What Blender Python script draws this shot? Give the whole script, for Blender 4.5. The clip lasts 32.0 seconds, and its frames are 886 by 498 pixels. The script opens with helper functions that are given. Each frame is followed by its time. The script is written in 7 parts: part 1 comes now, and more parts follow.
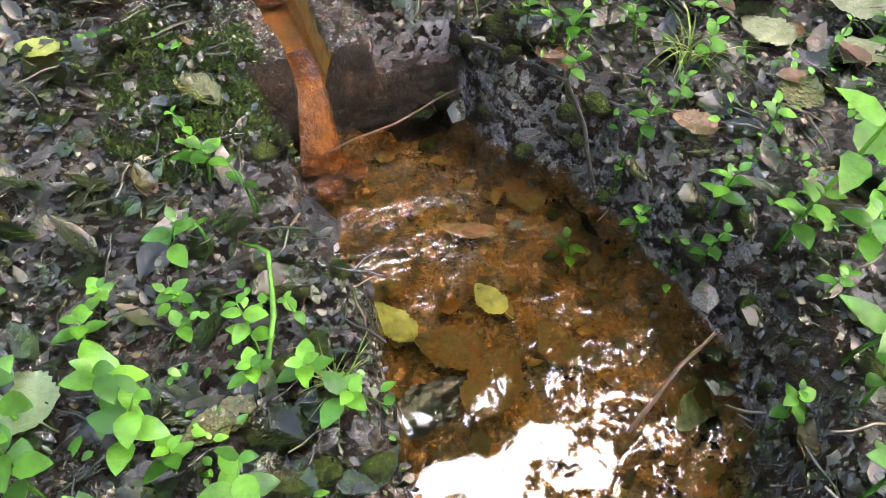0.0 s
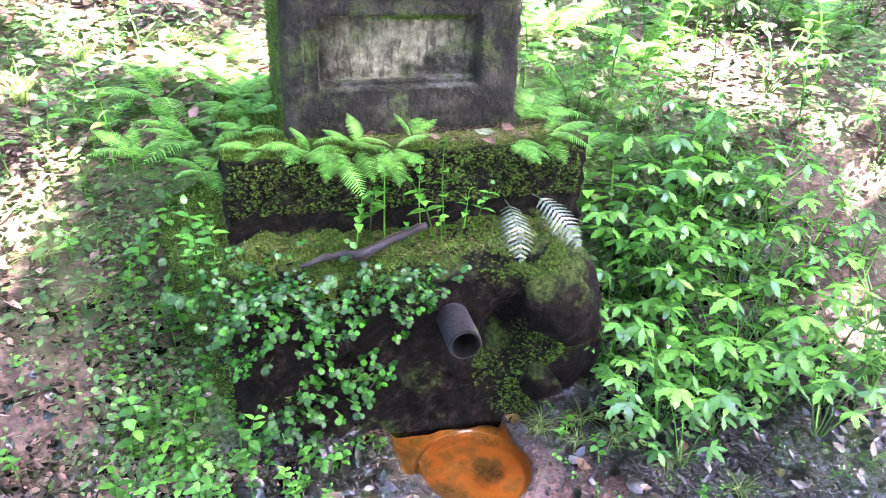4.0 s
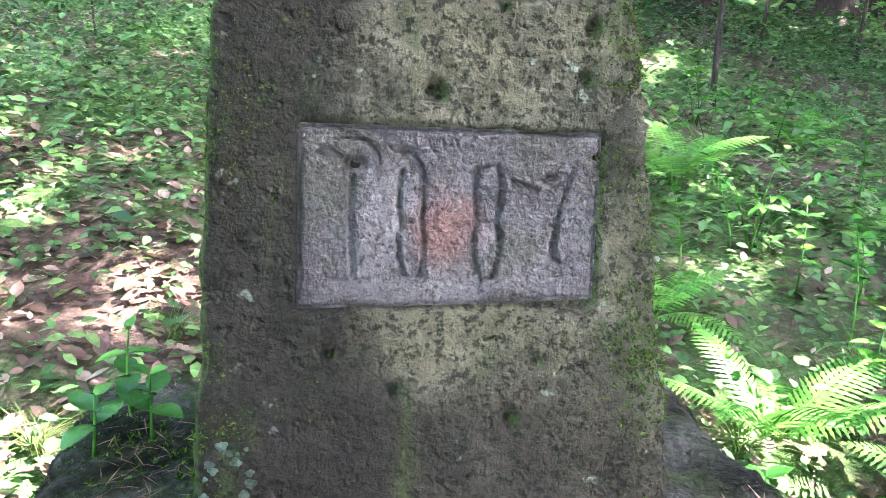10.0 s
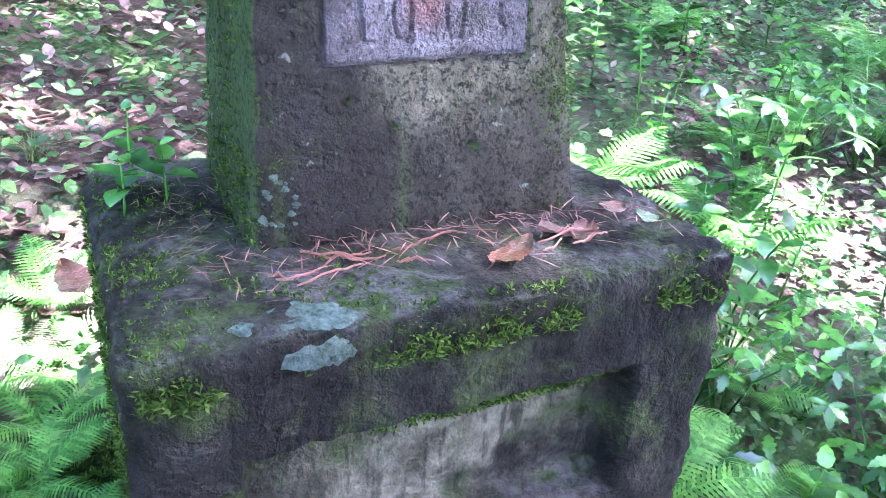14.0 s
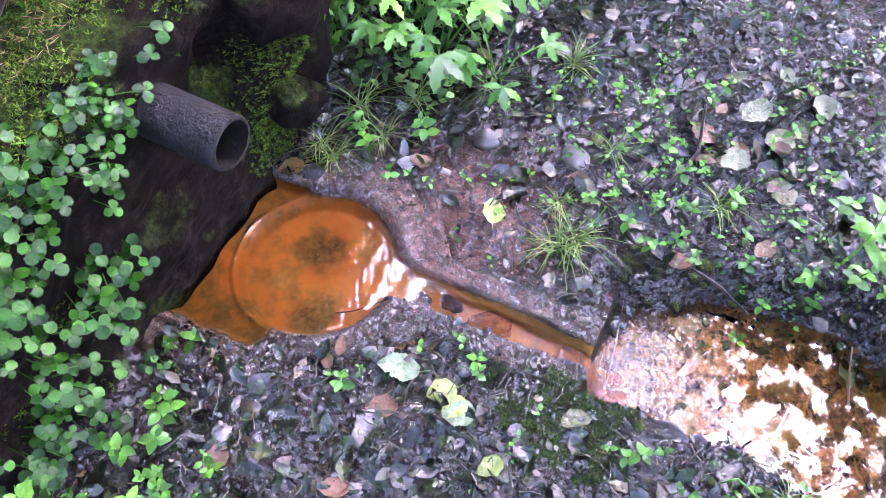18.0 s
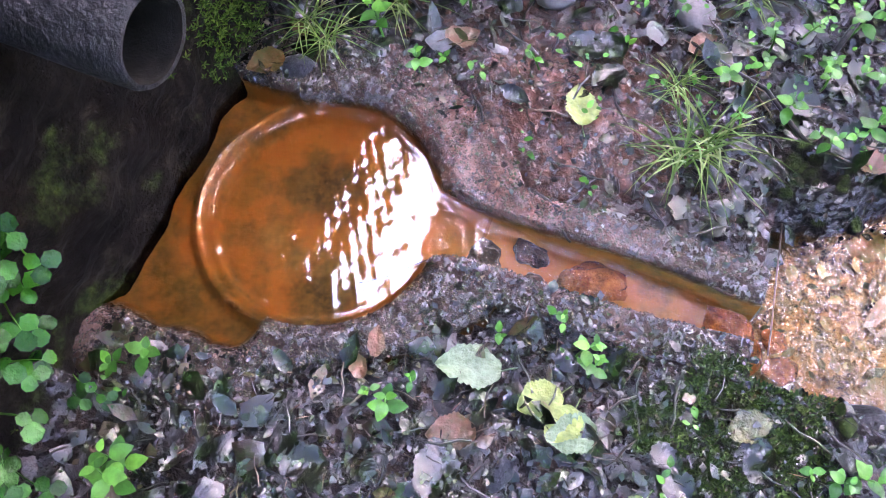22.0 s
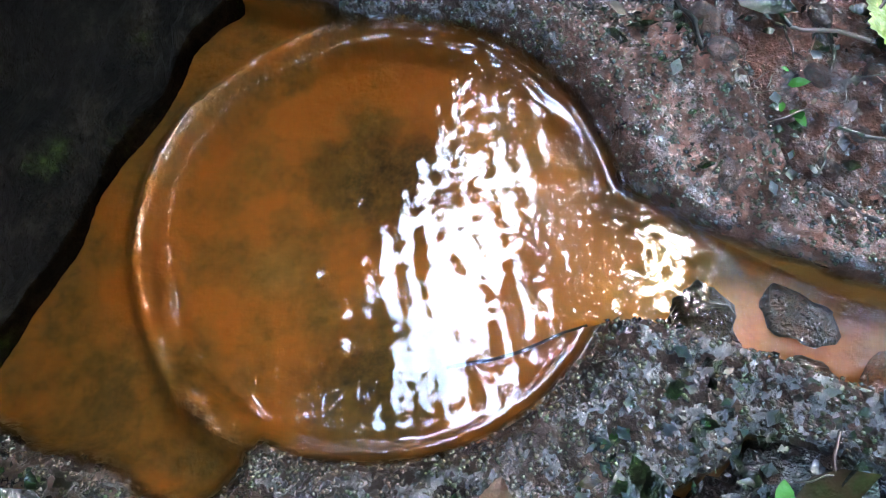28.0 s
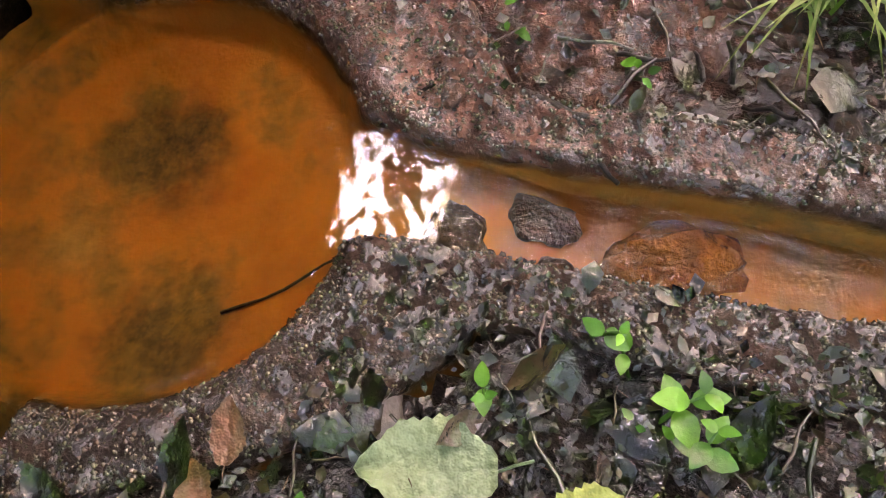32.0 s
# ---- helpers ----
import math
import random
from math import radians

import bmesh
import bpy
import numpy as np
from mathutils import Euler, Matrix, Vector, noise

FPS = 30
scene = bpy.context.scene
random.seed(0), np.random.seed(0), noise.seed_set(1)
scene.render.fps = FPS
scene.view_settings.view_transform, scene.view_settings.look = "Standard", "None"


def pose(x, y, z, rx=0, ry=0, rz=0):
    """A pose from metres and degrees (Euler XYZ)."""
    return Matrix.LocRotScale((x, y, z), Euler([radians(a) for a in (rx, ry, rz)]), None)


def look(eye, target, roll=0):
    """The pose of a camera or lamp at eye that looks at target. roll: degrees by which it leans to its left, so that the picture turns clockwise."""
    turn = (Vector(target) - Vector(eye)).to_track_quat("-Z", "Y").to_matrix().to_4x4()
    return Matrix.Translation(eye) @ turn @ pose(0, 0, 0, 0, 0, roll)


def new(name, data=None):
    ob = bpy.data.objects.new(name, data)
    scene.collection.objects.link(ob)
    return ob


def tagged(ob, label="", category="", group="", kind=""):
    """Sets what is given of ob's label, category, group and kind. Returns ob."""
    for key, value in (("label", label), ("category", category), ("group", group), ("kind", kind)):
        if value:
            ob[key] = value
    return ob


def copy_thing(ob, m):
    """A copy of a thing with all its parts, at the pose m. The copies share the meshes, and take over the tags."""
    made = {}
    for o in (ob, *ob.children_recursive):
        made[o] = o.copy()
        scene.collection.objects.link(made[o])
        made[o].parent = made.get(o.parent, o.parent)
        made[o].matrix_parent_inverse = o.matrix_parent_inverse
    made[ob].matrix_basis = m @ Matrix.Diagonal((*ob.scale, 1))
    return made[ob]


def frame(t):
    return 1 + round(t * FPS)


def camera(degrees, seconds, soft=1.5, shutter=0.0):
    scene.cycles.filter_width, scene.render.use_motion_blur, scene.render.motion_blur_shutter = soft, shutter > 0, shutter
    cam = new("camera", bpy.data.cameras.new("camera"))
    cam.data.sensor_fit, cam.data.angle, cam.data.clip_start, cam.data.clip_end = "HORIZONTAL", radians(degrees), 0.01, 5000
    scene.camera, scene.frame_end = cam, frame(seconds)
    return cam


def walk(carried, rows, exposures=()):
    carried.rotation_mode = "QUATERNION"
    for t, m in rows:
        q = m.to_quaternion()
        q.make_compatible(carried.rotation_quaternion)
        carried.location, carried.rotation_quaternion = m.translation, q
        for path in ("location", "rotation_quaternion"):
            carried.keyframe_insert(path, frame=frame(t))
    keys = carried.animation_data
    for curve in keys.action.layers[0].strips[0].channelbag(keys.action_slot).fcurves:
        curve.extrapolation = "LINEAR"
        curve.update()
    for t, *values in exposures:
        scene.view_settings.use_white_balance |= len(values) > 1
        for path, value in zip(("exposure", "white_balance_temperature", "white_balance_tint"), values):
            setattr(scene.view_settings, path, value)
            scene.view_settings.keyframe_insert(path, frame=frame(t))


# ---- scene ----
cam = camera(59.7, 32.0, 0.95)
METRES, EYE, TILT, LEAN, TURN = 6.0, 0.45, -46.0, -2.0, -26.0
EXPOSURES = [(0.0, 6.9, 7800, 24), (1.0, 7.6, 6750, 38), (2.0, 7.6, 6350, 50), (3.0, 7.58, 5900, 46), (4.5, 7.38, 5850, 42), (6.5, 6.85, 5750, 26), (9.0, 6.78, 5900, 23), (11.0, 6.55, 5500, 31), (13.0, 6.68, 5150, 36), (14.0, 6.84, 5050, 46), (15.0, 6.92, 4950, 45), (15.5, 6.9, 5000, 40), (18.0, 7.2, 5850, 50), (20.0, 7.25, 5800, 50), (21.0, 7.0, 5850, 46), (22.0, 6.92, 6000, 43), (24.0, 6.85, 6050, 40), (25.5, 6.68, 6050, 40), (27.5, 6.4, 5650, 10), (30.5, 6.25, 5650, 6), (32.0, 6.28, 8600, 32)]
PATH = [
    (0, (0.017, -0.035, 0.599), (0.664, 1.066, -0.94), 7.9),
    (0.5, (-0.012, -0.057, 0.723), (0.534, 1.154, -0.772), 4.9),
    (1, (-0.053, -0.107, 0.858), (0.4, 1.226, -0.563), 2.4),
    (1.5, (-0.091, -0.182, 0.995), (0.329, 1.194, -0.395), 0.8),
    (2, (-0.125, -0.259, 1.119), (0.269, 1.14, -0.254), -0.0),
    (2.5, (-0.157, -0.318, 1.242), (0.244, 1.108, -0.101), 0.9),
    (3, (-0.304, -0.395, 1.345), (0.172, 1.146, 0.162), 1.5),
    (3.5, (-0.379, -0.426, 1.492), (0.12, 1.216, 0.464), 1.4),
    (4, (-0.43, -0.413, 1.608), (0.092, 1.305, 0.727), 2.1),
    (4.5, (-0.463, -0.425, 1.688), (0.048, 1.364, 0.955), 1.7),
    (6.5, (-0.692, -0.203, 1.78), (-0.03, 1.68, 1.665), 1.8),
    (7, (-0.592, -0.132, 1.82), (0.02, 1.772, 1.762), 1.5),
    (7.5, (-0.528, -0.04, 1.839), (0.109, 1.855, 1.784), 2.0),
    (8, (-0.445, 0.236, 1.805), (0.147, 2.139, 1.645), 2.7),
    (8.5, (-0.344, 0.517, 1.774), (0.239, 2.411, 1.506), 1.4),
    (9, (-0.217, 0.79, 1.772), (0.315, 2.695, 1.473), 1.8),
    (9.5, (-0.072, 1.067, 1.794), (0.34, 2.97, 1.339), 2.9),
    (10, (-0.011, 1.318, 1.765), (0.315, 3.229, 1.271), 3.0),
    (10.5, (0.001, 1.456, 1.73), (0.239, 3.379, 1.233), 2.2),
    (11, (0.019, 1.538, 1.717), (0.281, 3.455, 1.211), 1.3),
    (11.5, (0.017, 1.55, 1.734), (0.273, 3.466, 1.223), 0.1),
    (12, (-0.001, 1.512, 1.745), (0.287, 3.427, 1.243), 1.1),
    (12.5, (-0.052, 1.426, 1.755), (0.337, 3.327, 1.272), 2.1),
    (13, (-0.128, 1.313, 1.765), (0.357, 3.185, 1.253), 2.1),
    (13.5, (-0.208, 1.228, 1.768), (0.474, 2.977, 1.079), 3.5),
    (14, (-0.264, 1.144, 1.751), (0.565, 2.739, 0.876), 4.2),
    (14.5, (-0.266, 1.053, 1.732), (0.656, 2.456, 0.645), 6.0),
    (15, (-0.267, 0.966, 1.724), (0.649, 2.164, 0.411), 7.8),
    (15.5, (-0.297, 0.877, 1.725), (0.624, 1.896, 0.272), 9.4),
    (17.5, (-0.346, 0.673, 1.447), (0.621, 1.262, -0.202), -1.4),
    (18, (-0.373, 0.595, 1.391), (0.519, 1.087, -0.33), -4.3),
    (18.5, (-0.389, 0.575, 1.356), (0.464, 1.021, -0.397), -6.1),
    (19, (-0.355, 0.612, 1.287), (0.468, 1.033, -0.486), -6.0),
    (19.5, (-0.298, 0.679, 1.247), (0.501, 1.124, -0.532), -8.1),
    (20, (-0.254, 0.751, 1.231), (0.504, 1.244, -0.553), -10.3),
    (20.5, (-0.218, 0.8, 1.171), (0.497, 1.263, -0.639), -11.4),
    (21, (-0.187, 0.815, 1.09), (0.466, 1.234, -0.753), -12.8),
    (21.5, (-0.162, 0.832, 1.043), (0.463, 1.213, -0.818), -14.5),
    (22, (-0.126, 0.846, 0.987), (0.498, 1.196, -0.881), -9.6),
    (22.5, (-0.098, 0.848, 0.942), (0.476, 1.186, -0.944), -13.5),
    (23, (-0.078, 0.856, 0.921), (0.472, 1.165, -0.977), -14.1),
    (23.5, (-0.067, 0.855, 0.914), (0.489, 1.159, -0.983), -13.6),
    (24, (-0.062, 0.867, 0.891), (0.481, 1.151, -1.013), -12.9),
    (24.5, (-0.052, 0.9, 0.848), (0.488, 1.162, -1.06), -10.6),
    (25, (-0.039, 0.951, 0.789), (0.496, 1.228, -1.119), -10.6),
    (25.5, (-0.025, 0.982, 0.741), (0.534, 1.302, -1.153), -11.8),
    (27.5, (0.008, 1.017, 0.57), (0.632, 1.474, -1.275), -15.3),
    (28, (0.016, 1.024, 0.532), (0.653, 1.476, -1.309), -14.1),
    (28.5, (0.022, 1.033, 0.494), (0.663, 1.502, -1.342), -14.6),
    (29, (0.028, 1.061, 0.456), (0.659, 1.516, -1.387), -14.3),
    (29.5, (0.038, 1.082, 0.439), (0.649, 1.491, -1.421), -12.7),
    (30, (0.027, 1.065, 0.449), (0.667, 1.543, -1.385), -15.4),
    (30.5, (0.017, 1.029, 0.474), (0.675, 1.538, -1.345), -17.2),
    (31, (0.015, 0.973, 0.49), (0.679, 1.494, -1.324), -19.2),
    (31.5, (0.017, 0.912, 0.502), (0.686, 1.411, -1.315), -20.0),
    (32, (0.019, 0.847, 0.515), (0.668, 1.336, -1.312), -23.0),
]
walk(cam, [(t, look(eye, target, roll)) for t, eye, target, roll in PATH], EXPOSURES)

# ---- world and light ----
SUN_FROM = Vector((0.62, -0.30, 0.88)).normalized()
world = bpy.data.worlds.new("forest_sky")
scene.world = world
world.use_nodes = True
wn = world.node_tree.nodes
sky = wn.new("ShaderNodeTexSky")
sky.sky_type, sky.sun_disc = "NISHITA", False
sky.dust_density, sky.air_density = 2.5, 1.0
sky.sun_elevation = math.asin(SUN_FROM.z)
sky.sun_rotation = math.atan2(SUN_FROM.x, SUN_FROM.y)
wn["Background"].inputs["Strength"].default_value = 0.15
world.node_tree.links.new(sky.outputs[0], wn["Background"].inputs["Color"])
sun = new("sun", bpy.data.lights.new("sun", "SUN"))
sun.data.energy, sun.data.angle, sun.data.color = 2.0, radians(0.55), (1.0, 0.95, 0.86)
sun.matrix_world = look(SUN_FROM * 30, (0, 0, 0))

# ---- materials ----


class Mat:
    """A node material that is put together step by step."""

    def __init__(self, name):
        self.m = bpy.data.materials.new(name)
        self.m.use_nodes = True
        self.t = self.m.node_tree
        self.b = self.t.nodes["Principled BSDF"]
        self.out = self.t.nodes["Material Output"]
        self.geo = self.t.nodes.new("ShaderNodeNewGeometry")
        self.pos = self.geo.outputs["Position"]

    def link(self, a, b):
        self.t.links.new(a, b)

    def node(self, kind, **inputs):
        n = self.t.nodes.new(kind)
        for k, v in inputs.items():
            s = n.inputs[k.replace("_", " ")]
            if isinstance(v, bpy.types.NodeSocket):
                self.link(v, s)
            else:
                s.default_value = v
        return n

    def noise(self, scale, detail=5.0, rough=0.6, vec=None, out="Fac", stretch=None):
        v = vec or self.pos
        if stretch:
            mp = self.node("ShaderNodeMapping", Vector=v)
            mp.inputs["Scale"].default_value = stretch
            v = mp.outputs[0]
        return self.node("ShaderNodeTexNoise", Vector=v, Scale=scale, Detail=detail, Roughness=rough).outputs[out]

    def voronoi(self, scale, out="Distance"):
        return self.node("ShaderNodeTexVoronoi", Vector=self.pos, Scale=scale).outputs[out]

    def ramp(self, fac, stops):
        n = self.node("ShaderNodeValToRGB", Fac=fac)
        e = n.color_ramp.elements
        while len(e) < len(stops):
            e.new(0.5)
        for el, (p, c) in zip(e, stops):
            el.position = p
            el.color = (*c, 1) if len(c) == 3 else c
        return n.outputs[0]

    def span(self, v, a, b, lo=0.0, hi=1.0):
        n = self.node("ShaderNodeMapRange", Value=v)
        n.interpolation_type = "SMOOTHSTEP"
        for k, x in (("From Min", a), ("From Max", b), ("To Min", lo), ("To Max", hi)):
            n.inputs[k].default_value = x
        return n.outputs[0]

    def math(self, op, a, b=0.0):
        n = self.t.nodes.new("ShaderNodeMath")
        n.operation = op
        for s, v in zip(n.inputs, (a, b)):
            if isinstance(v, bpy.types.NodeSocket):
                self.link(v, s)
            else:
                s.default_value = v
        return n.outputs[0]

    def mix(self, fac, a, b):
        n = self.t.nodes.new("ShaderNodeMix")
        n.data_type = "RGBA"
        for s, v in ((n.inputs["Factor"], fac), (n.inputs[6], a), (n.inputs[7], b)):
            if isinstance(v, bpy.types.NodeSocket):
                self.link(v, s)
            else:
                s.default_value = (*v, 1) if isinstance(v, tuple) else v
        return n.outputs[2]

    def axis(self, i):
        return self.node("ShaderNodeSeparateXYZ", Vector=self.pos).outputs[i]

    def far(self, p):
        n = self.t.nodes.new("ShaderNodeVectorMath")
        n.operation = "DISTANCE"
        self.link(self.pos, n.inputs[0])
        n.inputs[1].default_value = p
        return n.outputs["Value"]

    def bump(self, height, strength=0.5, dist=0.01, under=None):
        n = self.node("ShaderNodeBump", Height=height, Strength=strength, Distance=dist)
        if under:
            self.link(under, n.inputs["Normal"])
        self.link(n.outputs[0], self.b.inputs["Normal"])
        return n.outputs[0]

    def set(self, color=None, rough=None, spec=None, metal=None, coat=None):
        for k, v in (("Base Color", color), ("Roughness", rough), ("Specular IOR Level", spec), ("Metallic", metal), ("Coat Weight", coat)):
            if v is None:
                continue
            if isinstance(v, bpy.types.NodeSocket):
                self.link(v, self.b.inputs[k])
            else:
                self.b.inputs[k].default_value = (*v, 1) if isinstance(v, tuple) else v
        return self

    def island(self):
        return self.geo.outputs["Random Per Island"]

    def random(self):
        return self.t.nodes.new("ShaderNodeObjectInfo").outputs["Random"]

    def translucent(self, color, share):
        tr = self.node("ShaderNodeBsdfTranslucent", Color=color)
        mx = self.node("ShaderNodeMixShader", Fac=share)
        self.link(self.b.outputs[0], mx.inputs[1])
        self.link(tr.outputs[0], mx.inputs[2])
        self.link(mx.outputs[0], self.out.inputs["Surface"])
        return self


def leaf_mat(name, stops, rough=0.35, share=0.4, spec=0.5, by="island", rumple=0.35):
    k = Mat(name)
    r = k.island() if by == "island" else k.math("FRACT", k.math("ADD", k.random(), k.island()))
    c = k.ramp(r, stops)
    c = k.mix(k.span(k.noise(60, 3), 0.35, 0.75), c, k.mix(0.55, c, (0.02, 0.05, 0.008)))
    k.set(c, rough, spec)
    k.bump(k.noise(180, 3) if rumple < 0.5 else k.noise(90, 3, 0.6), rumple, 0.002 if rumple < 0.5 else 0.006)
    return k.translucent(c, share).m


def make_stone():
    k = Mat("mossy_sandstone")
    big, mid, fine = k.noise(3.2, 4), k.noise(14, 6, 0.65), k.noise(160, 4, 0.7)
    c = k.ramp(mid, [(0.25, (0.045, 0.042, 0.024)), (0.5, (0.115, 0.106, 0.062)), (0.75, (0.21, 0.195, 0.12))])
    c = k.mix(k.span(big, 0.46, 0.62, 0, 0.85), c, (0.022, 0.022, 0.014))
    # darker towards the left edge, with a border broken by noise
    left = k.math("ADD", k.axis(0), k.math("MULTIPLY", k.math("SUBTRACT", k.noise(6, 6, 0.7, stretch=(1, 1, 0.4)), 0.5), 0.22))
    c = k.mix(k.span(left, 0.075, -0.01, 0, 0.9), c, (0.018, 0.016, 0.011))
    foot = k.math("ADD", k.axis(2), k.math("MULTIPLY", k.math("SUBTRACT", k.noise(5, 5), 0.5), 0.35))
    c = k.mix(k.span(foot, 1.56, 1.42, 0, 0.75), c, (0.024, 0.02, 0.014))
    drip = k.noise(9, 5, 0.6, stretch=(3.0, 3.0, 0.35))
    c = k.mix(k.span(drip, 0.55, 0.75, 0, 0.7), c, (0.05, 0.075, 0.02))
    nx = k.node("ShaderNodeSeparateXYZ", Vector=k.geo.outputs["Normal"]).outputs
    side = k.span(k.math("MULTIPLY", nx[0], -1.0), 0.25, 0.8)
    moss = k.math("MULTIPLY", side, k.span(k.noise(7, 6, 0.7, stretch=(1, 1, 0.5)), 0.3, 0.6))
    c = k.mix(k.math("MULTIPLY", moss, 0.85), c, (0.055, 0.09, 0.022))
    c = k.mix(k.span(k.noise(40, 3), 0.66, 0.72, 0, 0.45), c, (0.30, 0.33, 0.25))
    c = k.mix(k.span(k.noise(130, 4, 0.7), 0.5, 0.6, 0, 0.75), c, (0.010, 0.010, 0.006))
    k.set(c, 0.9, 0.1)
    h = k.math("ADD", k.math("MULTIPLY", mid, 0.6), k.math("MULTIPLY", fine, 0.4))
    pits = k.span(k.noise(55, 3, 0.5), 0.30, 0.42)
    k.bump(k.math("ADD", k.math("ADD", h, k.math("MULTIPLY", pits, 0.35)), k.math("MULTIPLY", k.noise(75, 5, 0.75), 0.7)), 1.0, 0.016)
    return k.m


def make_plate():
    k = Mat("pale_carved_sandstone")
    mid, fine = k.noise(11, 5), k.noise(200, 4, 0.7)
    c = k.ramp(mid, [(0.3, (0.055, 0.048, 0.040)), (0.52, (0.115, 0.102, 0.088)), (0.75, (0.20, 0.182, 0.16))])
    c = k.mix(k.span(k.math("ADD", k.far((0.09, 1.9, 1.63)), k.math("MULTIPLY", k.noise(40, 4), 0.03)), 0.058, 0.02, 0, 0.6), c, (0.22, 0.10, 0.066))
    c = k.mix(k.span(k.noise(8, 5, 0.65), 0.5, 0.66, 0, 0.7), c, (0.06, 0.058, 0.034))
    c = k.mix(k.span(k.noise(240, 3, 0.7), 0.5, 0.66, 0, 0.75), c, (0.025, 0.022, 0.018))
    c = k.mix(k.span(k.noise(190, 3, 0.7, stretch=(1, 1.3, 0.9)), 0.6, 0.74, 0, 0.5), c, (0.34, 0.325, 0.30))
    k.set(c, 0.75, 0.2)
    k.bump(k.math("ADD", fine, k.noise(80, 4)), 1.0, 0.010)
    return k.m


def make_dark_stone():
    k = Mat("dark_damp_sandstone")
    mid, fine = k.noise(12, 6, 0.65), k.noise(120, 4, 0.7)
    c = k.ramp(mid, [(0.25, (0.004, 0.0038, 0.0026)), (0.5, (0.015, 0.014, 0.009)), (0.78, (0.06, 0.055, 0.037))])
    z = k.node("ShaderNodeSeparateXYZ", Vector=k.geo.outputs["Normal"]).outputs[2]
    c = k.mix(k.math("MULTIPLY", k.span(z, 0.4, 0.9), k.span(k.noise(10, 4), 0.4, 0.65)), c, k.mix(k.span(k.noise(26, 5, 0.7), 0.45, 0.6), (0.085, 0.08, 0.066), (0.035, 0.055, 0.014)))
    # light on the middle of the sunk panel, put into its colour
    lit_panel = k.math("MULTIPLY", k.span(k.axis(1), 1.755, 1.768), k.span(k.far((0.09, 1.77, 1.14)), 0.26, 0.1))
    c = k.mix(k.math("MULTIPLY", lit_panel, k.span(k.noise(7, 5), 0.3, 0.5)), c, k.ramp(k.noise(30, 5), [(0.35, (0.08, 0.073, 0.042)), (0.7, (0.26, 0.235, 0.15))]))
    c = k.mix(k.span(k.noise(8, 6, 0.7), 0.5, 0.68, 0, 0.8), c, (0.055, 0.08, 0.018))
    streak = k.noise(60, 4, 0.6, stretch=(1, 1, 0.22))
    c = k.mix(k.span(streak, 0.52, 0.66, 0, 0.6), c, (0.012, 0.012, 0.007))
    k.set(c, 0.8, 0.1)
    k.bump(k.math("ADD", k.math("ADD", mid, k.noise(45, 5, 0.7)), k.math("ADD", k.math("MULTIPLY", fine, 0.8), k.math("MULTIPLY", streak, 0.5))), 1.0, 0.024)
    return k.m


